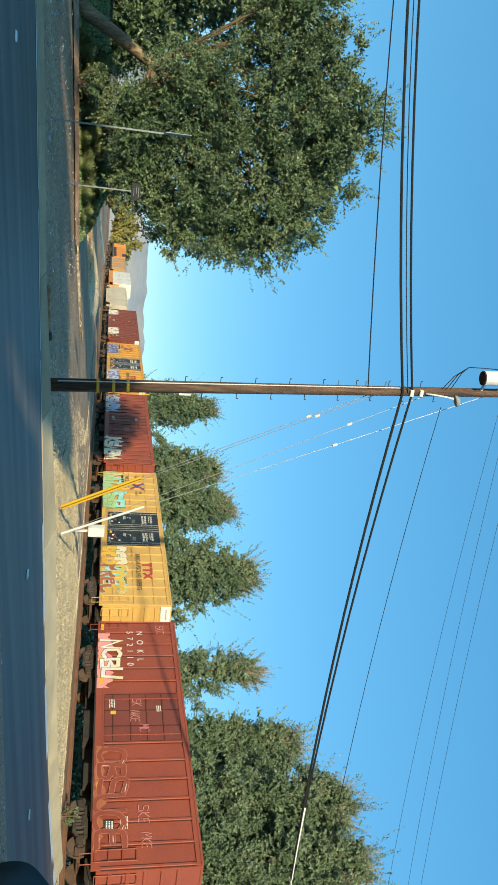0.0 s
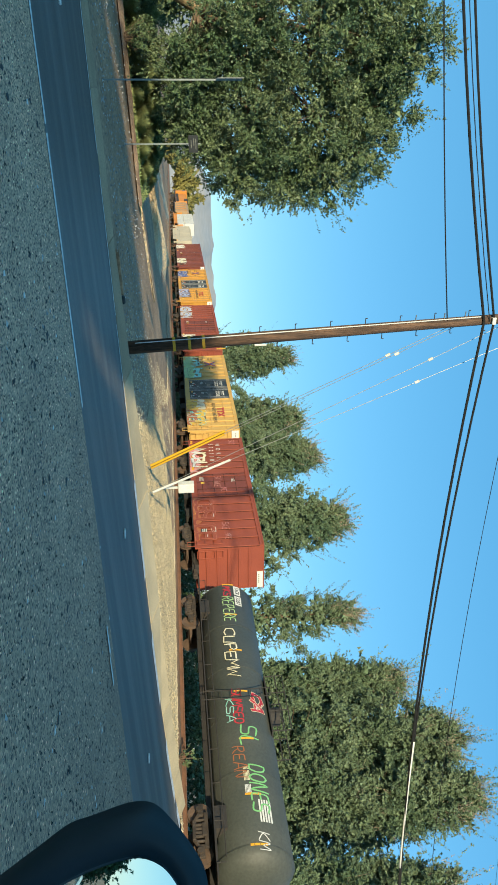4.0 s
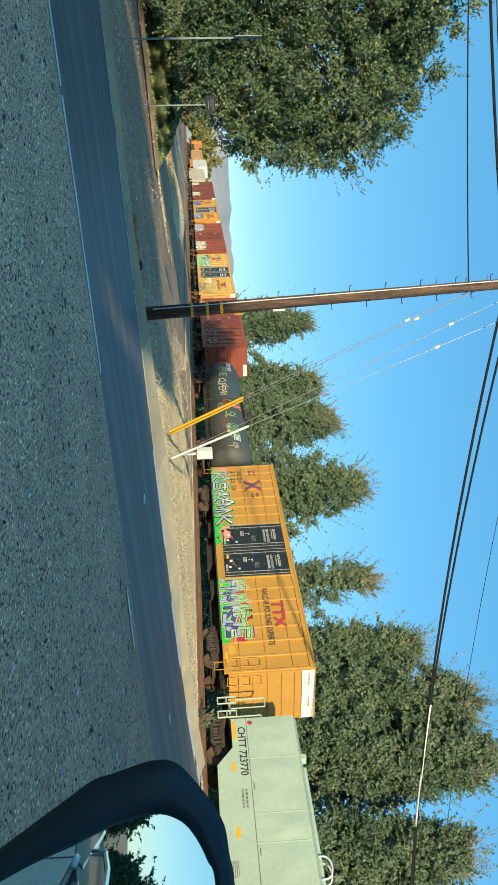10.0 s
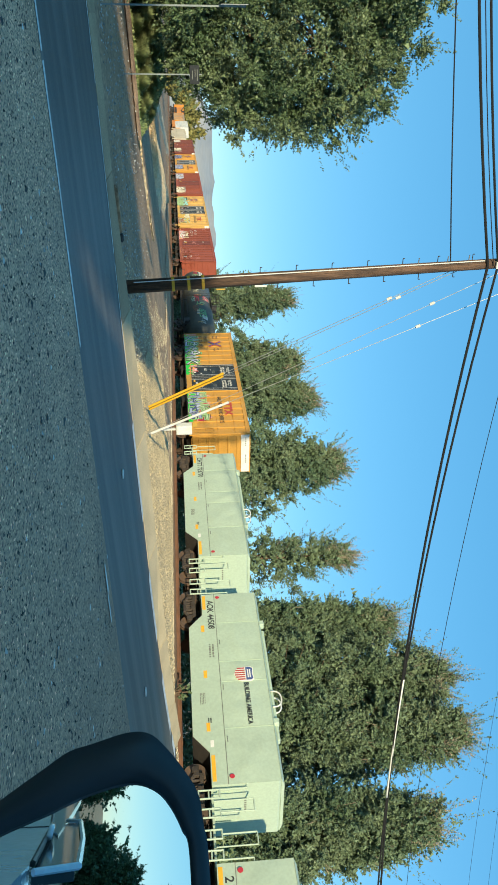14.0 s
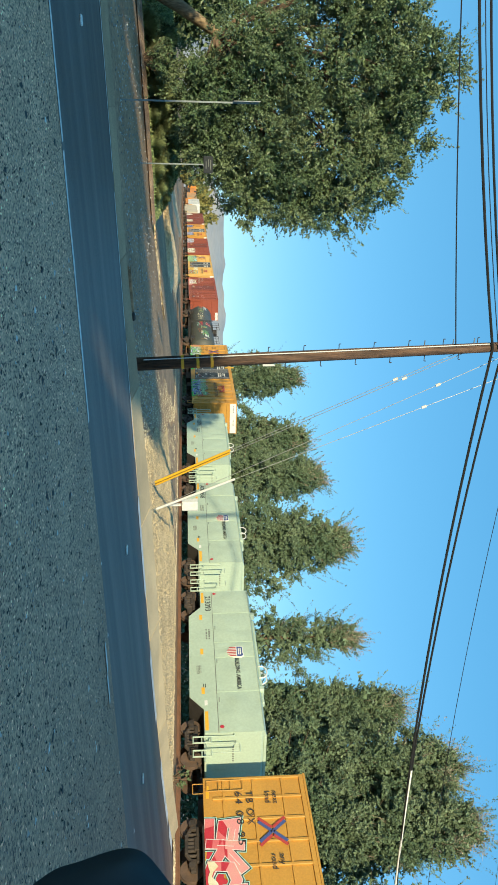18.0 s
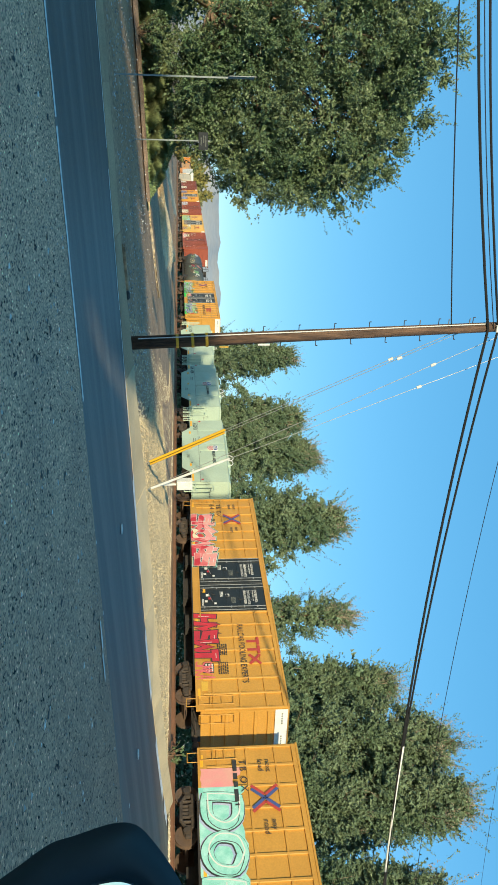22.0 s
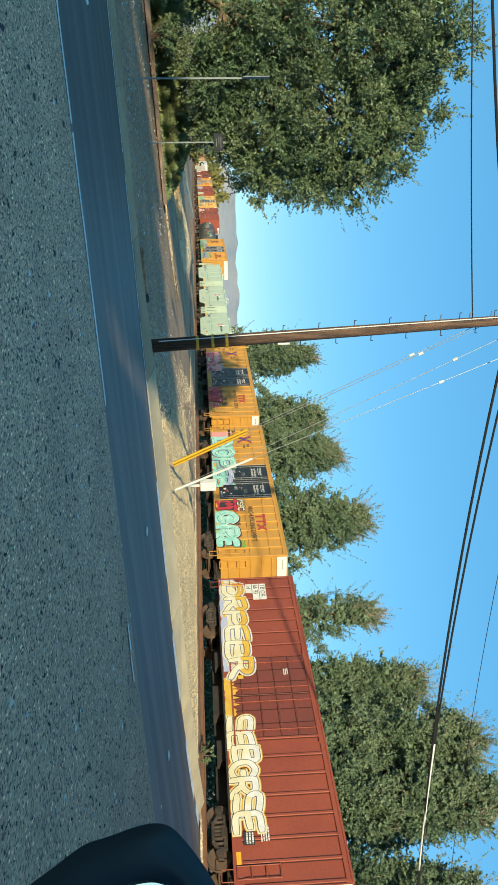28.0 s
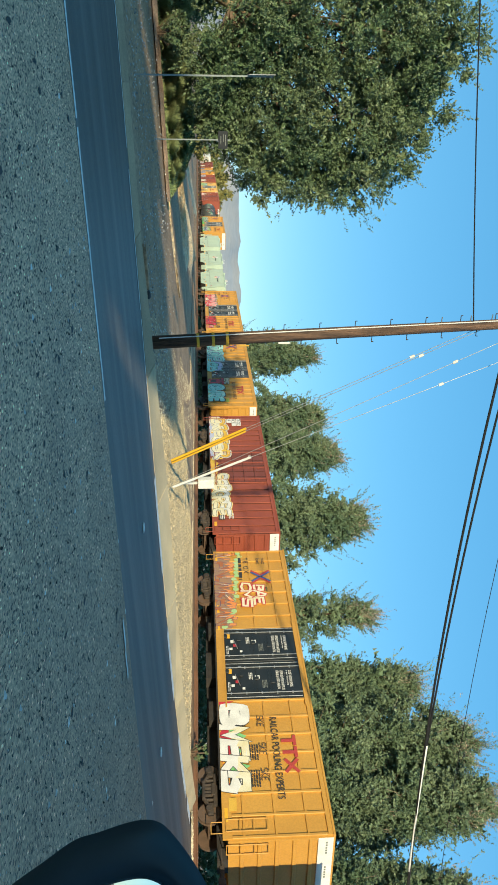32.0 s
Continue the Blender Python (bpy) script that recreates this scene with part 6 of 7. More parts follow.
def oak(x, y, seed):
    """A leaning trunk that forks into boughs, each bough a rounded mass of leafy sprigs with dark gaps between."""
    r = random.Random(seed)
    ob = thing("oak_tree", "large dense dark green tree with a leaning trunk", "tree", pose(x, y, height(x, y) - 0.05))
    fork = Vector((0, 1.6, 3.1))
    part("trunk", pipe([(0, -0.25, 0), (0, 0.1, 0.5), (0.05, 0.75, 1.7), fork, (0, 2.4, 5.0), (0.1, 2.9, 7.5), (0, 2.8, 11.0)], 0.34, 12, 0.05), OAK_BARK, ob, "pale leaning trunk", smooth=True)
    limbs, starts, tips = bmesh.new(), [], []
    balls = [(Vector((dx + r.uniform(-0.5, 0.5), a - y, b)), c * k) for a, b, c in OAK_LOBES for dx, k in ((1.7, 0.94), (-1.3, 1.0))]
    for n, (centre, c) in enumerate(balls):
        rod(limbs, fork, centre, 0.09, 0.03, sides=5)
        c *= 0.86
        count = int(7.5 * c * c) + 4
        for i in range(count):
            z = 1 - 2 * (i + 0.5) / count
            a = i * 2.39996 + n
            d = Vector((math.sqrt(1 - z * z) * math.cos(a), math.sqrt(1 - z * z) * math.sin(a), z))
            tip = centre + d * c * r.uniform(0.68, 1.05)
            if d.x < -0.6 or any((tip - q).length < w * 0.5 for q, w in balls if q != centre):
                continue
            starts.append(tuple(centre))
            tips.append(tuple(tip))
            if i % 3 == 0:
                rod(limbs, centre, tip, 0.03, 0.008, sides=4)
    part("branchwork", limbs, BARK, ob)
    a, b = np.array(starts), np.array(tips)
    ways = (b - a) / (np.linalg.norm(b - a, axis=1)[:, None] + 1e-6)
    sizes = np.random.default_rng(seed).uniform(0.5, 0.95, len(b))
    v, f = clumps(b, ways, sizes, 600, 0.052, seed, 0.45, run=18)
    inner = np.array([tuple(q) for q, w in balls])
    v2, f2 = clumps(inner, inner * 0, np.array([w * 0.75 for q, w in balls]), 900, 0.12, seed + 1)
    raw("crown", np.concatenate([v, v2]), np.concatenate([f, f2 + len(v)]), LEAF_OAK, ob)
    k = np.random.default_rng(seed + 2).choice(len(b), 420)
    d = ways[k] + np.array([0, 0, 0.55]) + np.random.default_rng(seed + 4).normal(size=(420, 3)) * 0.25
    v, f = shoots(b[k], b[k] + d * np.random.default_rng(seed + 3).uniform(0.5, 1.15, (420, 1)), 70, 0.045, 0.13, seed + 6)
    raw("leader_shoot", v, f, LEAF_OAK, ob, "slender leafy shoots at the crown's edge")["kind"] = "stuff"
    return ob


oak(-34.5, -4.4, 3)
for i, (x, y, wide, tall) in enumerate(((-46, -8.6, 4.2, 10.5), (-43.5, -5.6, 2.0, 3.3), (-50.5, -7.5, 2.4, 5.0))):
    tree("tree", "dark shady tree behind the leaning trunk", x, y, (globe(wide, 7 + i), 0.4, tall), 110 if i == 0 else 70, 300, 0.11, 1.0, LEAF_OAK, 9 + i, trunk=0.3)
# added out of view to shade the ground round the leaning trunk
tree("unseen_shade_tree", "unseen low green tree added to shade the leaning one", -27.5, -11.0, (globe(2.6, 21), 0.4, 4.3), 55, 420, 0.1, 1.0, LEAF_OAK, 23, trunk=0.28)
ROW = [(-123, 42, 19.6, 6.0, 41), (-96, 42, 17.0, 6.2, 42), (-87, 43, 17.8, 6.0, 47), (-68.8, 42, 17.4, 7.0, 43), (-54.6, 43, 15.6, 4.0, 44), (-45.3, 43, 16.8, 2.7, 45), (-39.8, 43.5, 19.6, 4.6, 49), (-35.3, 44, 19.6, 3.5, 48), (-28.0, 43, 15.0, 3.0, 46)]
for x, y, tall, spread, seed in ROW:
    full = seed in (45, 48, 49, 46)
    slim = seed == 44
    near = seed > 43 and seed != 47
    tree("tall_tree", "tall rough-crowned green tree behind the railway", x, y, (spire(spread, seed, 0.45 if full else 0.7), 3.0 if slim else 0.8, tall), 210 if full else 52 if slim else 190, 280 if slim else 420 if near else 300, 0.095 if near else 0.12, 0.95 if full else 0.8 if slim else 1.0, LEAF_FAR, seed, trunk=0.4, bare=150, rise=0.1, lift=0.5)
# unseen trees added across the road on the sun's side, to shade the lane
for i in range(7):
    y = -18.3 - i * 4.4
    tree("shade_tree", "unseen dense green tree added to cast long shade", 15 + 0.134 * y + (i % 3) * 0.6, y, (globe(2.4, 60 + i), 0.4, 8.9), 110, 70, 0.26, 0.9, LEAF_OAK, 70 + i, trunk=0.25)
# an unseen block added on the sun's side to shade the lane and shoulder
hall = thing("shade_building", "unseen long cream building with a flat roof, added for shade", "building", pose(15, 0, 0, 0, 0, -7.63))
part("wall", prism_x([(-19.5, -1.0), (14.0, -1.0), (14.0, 7.64), (-14.6, 5.94), (-14.6, 5.1), (-19.5, 5.1)], 0, 9), CREAM_WALL, hall)
part("roof", prism_x([(-14.75, 5.94), (14.15, 7.64), (14.15, 7.94), (-14.75, 6.24)], -0.15, 9.15), CONCRETE, hall)
part("roof", prism_x([(-19.65, 5.1), (-14.76, 5.1), (-14.76, 5.3), (-19.65, 5.3)], -0.15, 9.15), CONCRETE, hall)
for y in range(-12, 13, 4):
    win = part("window", boxes((-0.03, 0.0, y, y + 1.6, 1.0, 2.6)), WHITE_PAINT, hall)
    part("pane", boxes((-0.036, -0.03, y + 0.1, y + 1.5, 1.1, 2.5)), CAR_GLASS, win)
for i, (x, y, tall) in enumerate(((-34, -52, 9), (0.2, -46, 2.9), (3.5, -46, 2.1), (5.6, -47, 3.6), (9.0, -50, 5.0), (-44, -70, 10), (19, -80, 12))):
    tree("street_tree", "round green tree farther back along the road", x, y, (globe(tall * (0.28 if i == 1 else 0.42), 90 + i), 0.1 if tall < 6 else 0.8, tall), 120, 200 if tall < 6 else 110, 0.07 if tall < 6 else 0.16, min(1.1, 0.2 * tall), LEAF_OAK, 90 + i, trunk=0.03 * tall)

# ---- hills ----
verts, faces = [], []
n = 180
for i in range(n + 1):
    a = radians(-35 + 130 * i / n)
    d = 2600
    z = (102 + 46 * max(0.0, min(1.0, (-35 + 130 * i / n - 4.5) / 2.5))) + 14 * noise.noise((i * 0.33, 3.1, 0)) + 9 * noise.noise((i * 1.1, 7.7, 0))
    for dd, zz in ((d, -5), (d + 250, z * (0.6 + 0.06 * noise.noise((i * 0.5, 1.3, 0)))), (d + 600, z * 1.1)):
        verts.append((-dd * math.cos(a), dd * math.sin(a), zz))
for i in range(n):
    for s in (0, 1):
        faces.append((3 * i + s, 3 * i + 3 + s, 3 * i + 4 + s, 3 * i + 1 + s))
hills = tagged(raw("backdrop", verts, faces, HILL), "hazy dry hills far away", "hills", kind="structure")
hills.data.polygons.foreach_set("use_smooth", [True] * len(faces))

# ---- ground cover and small things ----
def stones(name, label, count, area, size, material, seed, flat=0.6):
    """Loose angular stones, strewn; area gives x, y for two random numbers."""
    r = np.random.default_rng(seed)
    u, w = r.random(count), r.random(count)
    xy = np.array([area(a, b) for a, b in zip(u, w)])
    z = np.array([height(a, b) for a, b in xy])
    s = size * r.uniform(0.4, 1.6, count)[:, None]
    corners = np.array([(1, 0, 0), (-0.6, 0.9, 0), (-0.5, -0.8, 0.1), (0.1, 0.05, 1.0), (0.3, 0.7, 0.6)])
    v = []
    for c in corners:
        v.append(np.stack([xy[:, 0], xy[:, 1], z], 1) + s * (c + r.normal(size=(count, 3)) * 0.25) * np.array([1, 1, flat]))
    v = np.stack(v, 1).reshape(-1, 3)
    i = np.arange(count)[:, None] * 5
    f = np.concatenate([np.hstack([i + a, i + b, i + c]) for a, b, c in ((0, 4, 3), (4, 1, 3), (1, 2, 3), (2, 0, 3), (0, 1, 4), (0, 2, 1))])
    return tagged(raw(name, v, f, material), label, "stones", kind="stuff")


def bank_spot(a, b, reach=38.0):
    """A place on the gravel bank between the gutter and the track."""
    d = reach * a ** 1.4
    low = min(17.6, 7.6 + 0.36 * d) + 0.8 * noise.noise((d * 0.3, 1.7, 0))
    y = low + (23.0 - low) * b
    return edge(gutter_side(y), y) - d, y




def gravel_bed(near, far, ni, nj, lump, material, label):
    """A strip of the gravel bank between two distances from the gutter, its top all stones and hollows."""
    r = np.random.default_rng(17)
    lumps = r.random((ni + 1, nj + 1)) ** 2
    verts, faces = [], []
    for i in range(ni + 1):
        for j in range(nj + 1):
            x, y = bank_spot(((near + (far - near) * i / ni) / 38.0) ** (1 / 1.4), j / nj)
            x, y = x + r.uniform(-0.02, 0.02), y + r.uniform(-0.02, 0.02)
            verts.append((x, y, height(x, y) + (-0.03 if j == 0 else lump * lumps[i, j] + 0.05 * noise.noise((x * 0.7, y * 0.7, 3)))))
    for i in range(ni):
        for j in range(nj):
            a = i * (nj + 1) + j
            faces.append((a, a + 1, a + nj + 2, a + nj + 1))
    tagged(raw("gravel_bed", verts, faces, material), label, "gravel", kind="structure")


gravel_bed(0.0, 16.0, 260, 240, 0.06, BALLAST, "pale sandy gravel beside the track")
gravel_bed(16.0, 110.0, 120, 60, 0.05, DIRT, "brown gravelly dirt farther along the track")
stones("gravel", "pale loose gravel between the gutter and the track", 28000, lambda a, b: bank_spot(a, 1.2 * b ** 0.9 - 0.2), 0.022, STONE, 11)
stones("ballast_stone", "pale angular ballast stones along the track", 15000, lambda a, b: (-12 - 60 * a, 22.4 + 2.6 * b), 0.045, STONE, 12)
stones("dirt_stones", "scattered stones and clods on the bare dirt", 1700, lambda a, b: (-19.2 - 10 * a ** 1.3 + 0.134 * (-6 + 15 * b), -6 + 15 * b), 0.026, GRIT, 15, 0.8)
stones("dirt_pebbles", "small pale pebbles on the bare dirt", 420, lambda a, b: (-19.2 - 15 * a ** 1.3 + 0.134 * (-6 + 15 * b), -6 + 15 * b), 0.026, PALE_PEBBLE, 16, 0.8)
stones("road_grit", "small loose stones on the coarse asphalt", 22000, lambda a, b: (-9.8 + 0.134 * (-8 + 26 * b) + 6.4 * a, -8 + 26 * b), 0.011, GRIT, 13)
stones("pale_pebble", "scattered pale pebbles on the coarse asphalt", 520, lambda a, b: (-9.8 + 0.134 * (-14 + 32 * b) + 5.8 * a, -14 + 32 * b), 0.024, PALE_PEBBLE, 14)
stones("road_chips", "dark tar chips and leaf bits on the coarse asphalt", 11000, lambda a, b: (-9.8 + 0.134 * (-8 + 26 * b) + 6.4 * a, -8 + 26 * b), 0.015, CHIP, 14, 0.7)

# shallow holes in the coarse asphalt, where the top coat has broken out
hole_rng = random.Random(5)
for i in range(120):
    cx, cy = hole_rng.uniform(-9.6, -6.0), hole_rng.uniform(-5.0, 6.5) if i < 84 else hole_rng.uniform(6, 13)
    cx += ROAD * cy
    wide, long = hole_rng.uniform(0.03, 0.09), hole_rng.uniform(0.01, 0.045)
    verts = [(cx + wide * math.cos(a * 0.524) * hole_rng.uniform(0.5, 1.2), cy + long * math.sin(a * 0.524) * hole_rng.uniform(0.6, 1.2)) for a in range(12)]
    verts = [(a, b, height(a, b) + 0.0095) for a, b in verts] + [(cx, cy, height(cx, cy) + 0.0075)]
    hole_ob = raw("asphalt_hole", verts, [(a, (a + 1) % 12, 12) for a in range(12)], CHIP)
    tagged(hole_ob, "dark shallow hole in the coarse asphalt", "hole", "holes in the asphalt")

# white scraps and marker studs on the lane
for x0, y in ((-13.4, 7.6), (-12.9, 12.2), (-13.2, -1.2), (-16.0, 16.4)):
    x = edge(x0, y) if x0 > -15 else x0 + 0.1
    tagged(part("marker_stud", boxes((x - 0.07, x + 0.07, y - 0.08, y + 0.08, height(x, y) + 0.002, height(x, y) + 0.034), bevel=0.012), PAINT_WHITE), "small white raised marker stud on the lane", "road stud", "studs on the lane")
scrap = random.Random(8)
for i in range(48):
    x, y = scrap.uniform(-9.6, -5.0), scrap.uniform(-4, 12)
    z = height(x, y) + 0.012
    bm = bmesh.new()
    w = scrap.uniform(0.012, 0.036)
    q = [(x - w, y - w * 0.6, z), (x + w * 0.9, y - w * 0.5, z + 0.004), (x + w, y + w * 0.8, z), (x - w * 0.7, y + w, z + 0.005)]
    top = [bm.verts.new(p) for p in q]
    low = [bm.verts.new((p[0], p[1], p[2] - 0.006)) for p in q]
    bm.faces.new(top), bm.faces.new(low[::-1])
    for k in range(4):
        bm.faces.new((top[k], low[k], low[(k + 1) % 4], top[(k + 1) % 4]))
    tagged(part("paper_scrap", bm, PAINT_WHITE), "small pale scrap of litter on the asphalt", "litter", "scraps on the asphalt")

# a bent white stroke on the coarse asphalt
painted_line("white_stroke", -9.76, 0.1, [(6.9, 7.35)], 0.02)
painted_line("white_stroke", -9.68, 0.09, [(7.36, 7.8)], 0.02)

# a low concrete drain cover beside the gutter
drain = thing("drain_cover", "worn grey concrete drain cover beside the gutter", "drain cover", pose(-18.85, 4.1, height(0, 4.1), 2.75, 0, -7.6))
part("slab", boxes((-0.16, 0.16, -0.55, 0.55, -0.05, 0.03), bevel=0.012), DIRT, drain)
part("lump", boxes((-0.12, 0.14, 0.58, 0.78, -0.05, 0.04), bevel=0.03), CHIP, drain, "dark broken lump")

# a cabinet on a post
cab = thing("utility_cabinet", "small white metal cabinet on a short post", "cabinet", pose(-27.1, 14.6, height(0, 14.6)))
part("post", boxes((-0.04, 0.04, -0.04, 0.04, -0.05, 0.75)), WHITE_PLASTIC, cab)
part("cabinet_box", boxes((-0.18, 0.18, -0.19, 0.19, 0.62, 1.25), bevel=0.015), WHITE_PLASTIC, cab)
part("cabinet_door", boxes((0.18, 0.192, -0.165, 0.165, 0.66, 1.21), bevel=0.004), WHITE_PLASTIC, cab)
tagged(part("concrete_pad", boxes((-27.4, -26.3, 15.0, 15.9, 0.66, 0.8), bevel=0.02), CONCRETE), "small concrete pad beside the cabinet", "slab")


def bush(name, label, x, y, reach, tall, count, size, material, seed):
    r = np.random.default_rng(seed)
    ob = thing(name, label, "bush", pose(x, y, height(x, y)))
    n = 26
    a = r.random(n) * 6.28
    d = reach * np.sqrt(r.random(n))
    tips = np.stack([d * np.cos(a), d * np.sin(a), tall * (1 - 0.5 * (d / reach) ** 2) * r.uniform(0.6, 1.05, n)], 1)
    stems = bmesh.new()
    for t in tips:
        rod(stems, (t[0] * 0.15, t[1] * 0.15, 0), tuple(t), 0.02, 0.006, sides=4)
    part("stem", stems, BARK, ob)["kind"] = "stuff"
    v, f = sprays(tips * 0.2, tips, count // n, size, reach * 0.18, seed)
    raw("foliage", v, f, material, ob)
    return ob


bush("weed", "spindly green weed growing beside the rail", -22.3, 24.3, 0.45, 0.75, 700, 0.05, LEAF_OAK, 21)
bush("bush", "dark green shrub under the large tree", -33.0, -1.7, 0.95, 1.55, 7000, 0.05, LEAF_OAK, 22)
bush("bush", "dark green shrub under the large tree", -35.5, -2.4, 0.9, 1.5, 4000, 0.06, LEAF_OAK, 23)
bush("bush", "golden round shrub far along the track", -355, 42, 13.0, 13.5, 26000, 0.6, GOLD_LEAF, 28)
bush("bush", "green round shrub far along the track", -500, 41, 7.0, 15.0, 9000, 0.6, LEAF_FAR, 29)
bush("bush", "green round shrub before the far house", -122, 4.6, 2.6, 3.4, 5000, 0.2, LEAF_FAR, 30)
bush("bush", "green round shrub before the far house", -118, 8.6, 2.0, 2.2, 4000, 0.2, GOLD_LEAF, 31)

# the bank of bark mulch beyond the dirt
verts, faces = [], []
for i in range(31):
    q = i / 30
    y = -9.0 + 13.4 * q
    x = -32.6 - 0.5 * math.sin(q * 3)
    wob = 0.06 * noise.noise((y * 1.3, 0, 0))
    for dx, dz in ((1.0, -0.02), (0.5, 0.14 + wob), (0.0, 0.26 + wob), (-0.7, 0.22), (-1.6, -0.02)):
        verts.append((x + dx * (1 - 0.6 * q), y, height(x, y) + dz * 0.65 * (1 - 0.35 * q)))
for i in range(30):
    for s in range(4):
        faces.append((5 * i + s, 5 * i + s + 1, 5 * i + 6 + s, 5 * i + 5 + s))
tagged(raw("mulch_bank", verts, faces, MULCH), "low bank of reddish brown bark mulch", "mulch", kind="structure")

# a low grass bank behind the mulch, with tufts too many to count
def bank_rise(x, y):
    u = max(0.0, min(1.0, (-33.6 - x) / 4.6))
    back = max(0.0, min(1.0, (x + 46.0) / 5.0))
    end = max(0.0, min(1.0, (4.9 - y) / 2.2))
    return (1.1 * u * u * (3 - 2 * u) * back * end + 0.1 * noise.noise((x * 0.5, y * 0.5, 2.0)) * u * end)


verts, faces = [], []
for i in range(28):
    for j in range(30):
        x, y = -33.4 - 0.48 * i, -9.0 + 0.48 * j
        verts.append((x, y, height(x, y) - 0.02 + bank_rise(x, y)))
for i in range(27):
    for j in range(29):
        a = i * 30 + j
        faces.append((a, a + 1, a + 31, a + 30))
bank = tagged(raw("grass_bank", verts, faces, LAWN), "low bank of rough green and yellow grass", "grass bank", kind="structure")
bank.data.polygons.foreach_set("use_smooth", [True] * len(faces))
r = np.random.default_rng(31)
n = 14000
px = -33.8 - 6 * r.random(n)
py = -7 + 11.5 * r.random(n)
p = np.stack([px, py, np.array([height(a, b) + bank_rise(a, b) for a, b in zip(px, py)]) + 0.05], 1)
v, f = leaf_cards(p, np.tile(np.array([0.0, 0.0, 1.6]), (n, 1)), 0.1, r)
tagged(raw("verge_grass", v, f, GRASS), "rough green and yellow grass on the verge", "grass", kind="stuff")



def plume_grass(x, y, reach, tall, count, seed):
    """An arching clump of fine grass blades that part from one root."""
    r = np.random.default_rng(seed)
    a = r.random(count) * 6.283
    d = reach * np.sqrt(r.random(count))
    t = tall * r.uniform(0.55, 1.05, count) * (1 - 0.45 * (d / reach) ** 2)
    side = np.stack([-np.sin(a), np.cos(a), np.zeros(count)], 1) * 0.009
    v = []
    for q, w in ((0.0, 1.0), (0.5, 0.9), (1.0, 0.1)):
        c = np.stack([d * np.cos(a) * (0.2 + 0.8 * q ** 1.5), d * np.sin(a) * (0.2 + 0.8 * q ** 1.5), t * (1 - (1 - q) ** 1.7)], 1)
        v += [c - side * w, c + side * w]
    v = np.stack(v, 1).reshape(-1, 3)
    i = np.arange(count)[:, None] * 6
    f = np.concatenate([np.hstack([i, i + 1, i + 3, i + 2]), np.hstack([i + 2, i + 3, i + 5, i + 4])])
    ob = raw("plume_grass", v, f, PLUME)
    ob.matrix_world = pose(x, y, height(x, y) + bank_rise(x, y) - 0.05)
    return tagged(ob, "soft arching clump of yellow-green ornamental grass", "grass clump", "grass clumps on the bank")


for i in range(26):
    x, y = -34.3 - 0.75 * ((i * 7) % 4) * 0.8, -3.0 + 0.27 * i
    plume_grass(x, y, 0.85 - 0.015 * i, (1.1 if i % 3 else 0.8) * (1 - 0.022 * i), 2200, 300 + i)

# a parked car under the tree and a low house beyond
van = thing("parked_car", "dark parked car half hidden behind the shrubs", "car", pose(-40, -5.6, height(0, -5.6)))
part("car_shell", prism_x([(-2.1, 0.3), (2.1, 0.3), (2.15, 0.75), (1.3, 0.9), (0.7, 1.4), (-1.2, 1.42), (-1.8, 0.95), (-2.15, 0.85)], -0.85, 0.85), CAR_BLACK, van)
part("side_window", prism_x([(-1.2, 0.95), (1.05, 0.95), (0.6, 1.33), (-1.05, 1.35)], 0.851, 0.86), CAR_GLASS, van)
for yy in (-1.35, 1.35):
    w = bmesh.new()
    rod(w, (0.68, yy, 0.32), (0.88, yy, 0.32), 0.32, sides=18)
    part("wheel", w, BLACK_PLASTIC, van)
house = thing("house", "low pale house with a grey roof in the distance", "house", pose(-150, 6.5, height(0, 6.5)) @ Matrix.Diagonal((1, 0.5, 0.5, 1)))
part("wall", boxes((-4, 4, -3.5, 3.5, 0, 2.7)), CREAM_WALL, house)
part("roof", prism_x([(-4.0, 2.6), (4.0, 2.6), (0, 4.3)], -4.4, 4.4), CONCRETE_GREY, house)
for yy in (-2.0, 1.2):
    win = part("window", boxes((4.0, 4.05, yy, yy + 1.2, 1.0, 2.1)), WHITE_PAINT, house)
    part("pane", boxes((4.05, 4.06, yy + 0.08, yy + 1.12, 1.08, 2.02)), CAR_GLASS, win)


# undergrowth added beyond the track to darken the gaps, too dense to count
r = np.random.default_rng(41)
n = 90000
px = 20 - 230 * r.random(n)
py = 36 + 4.5 * r.random(n)
pz = 0.9 + 2.6 * r.random(n) ** 0.8 * (0.75 + 0.25 * np.sin(px * 0.9) * np.sin(px * 0.37 + 1))
v, f = leaf_cards(np.stack([px, py, pz], 1), r.normal(size=(n, 3)), 0.16, r)
tagged(raw("undergrowth", v, f, LEAF_OAK), "tangled undergrowth added to darken the gaps under the train", "undergrowth", kind="stuff")

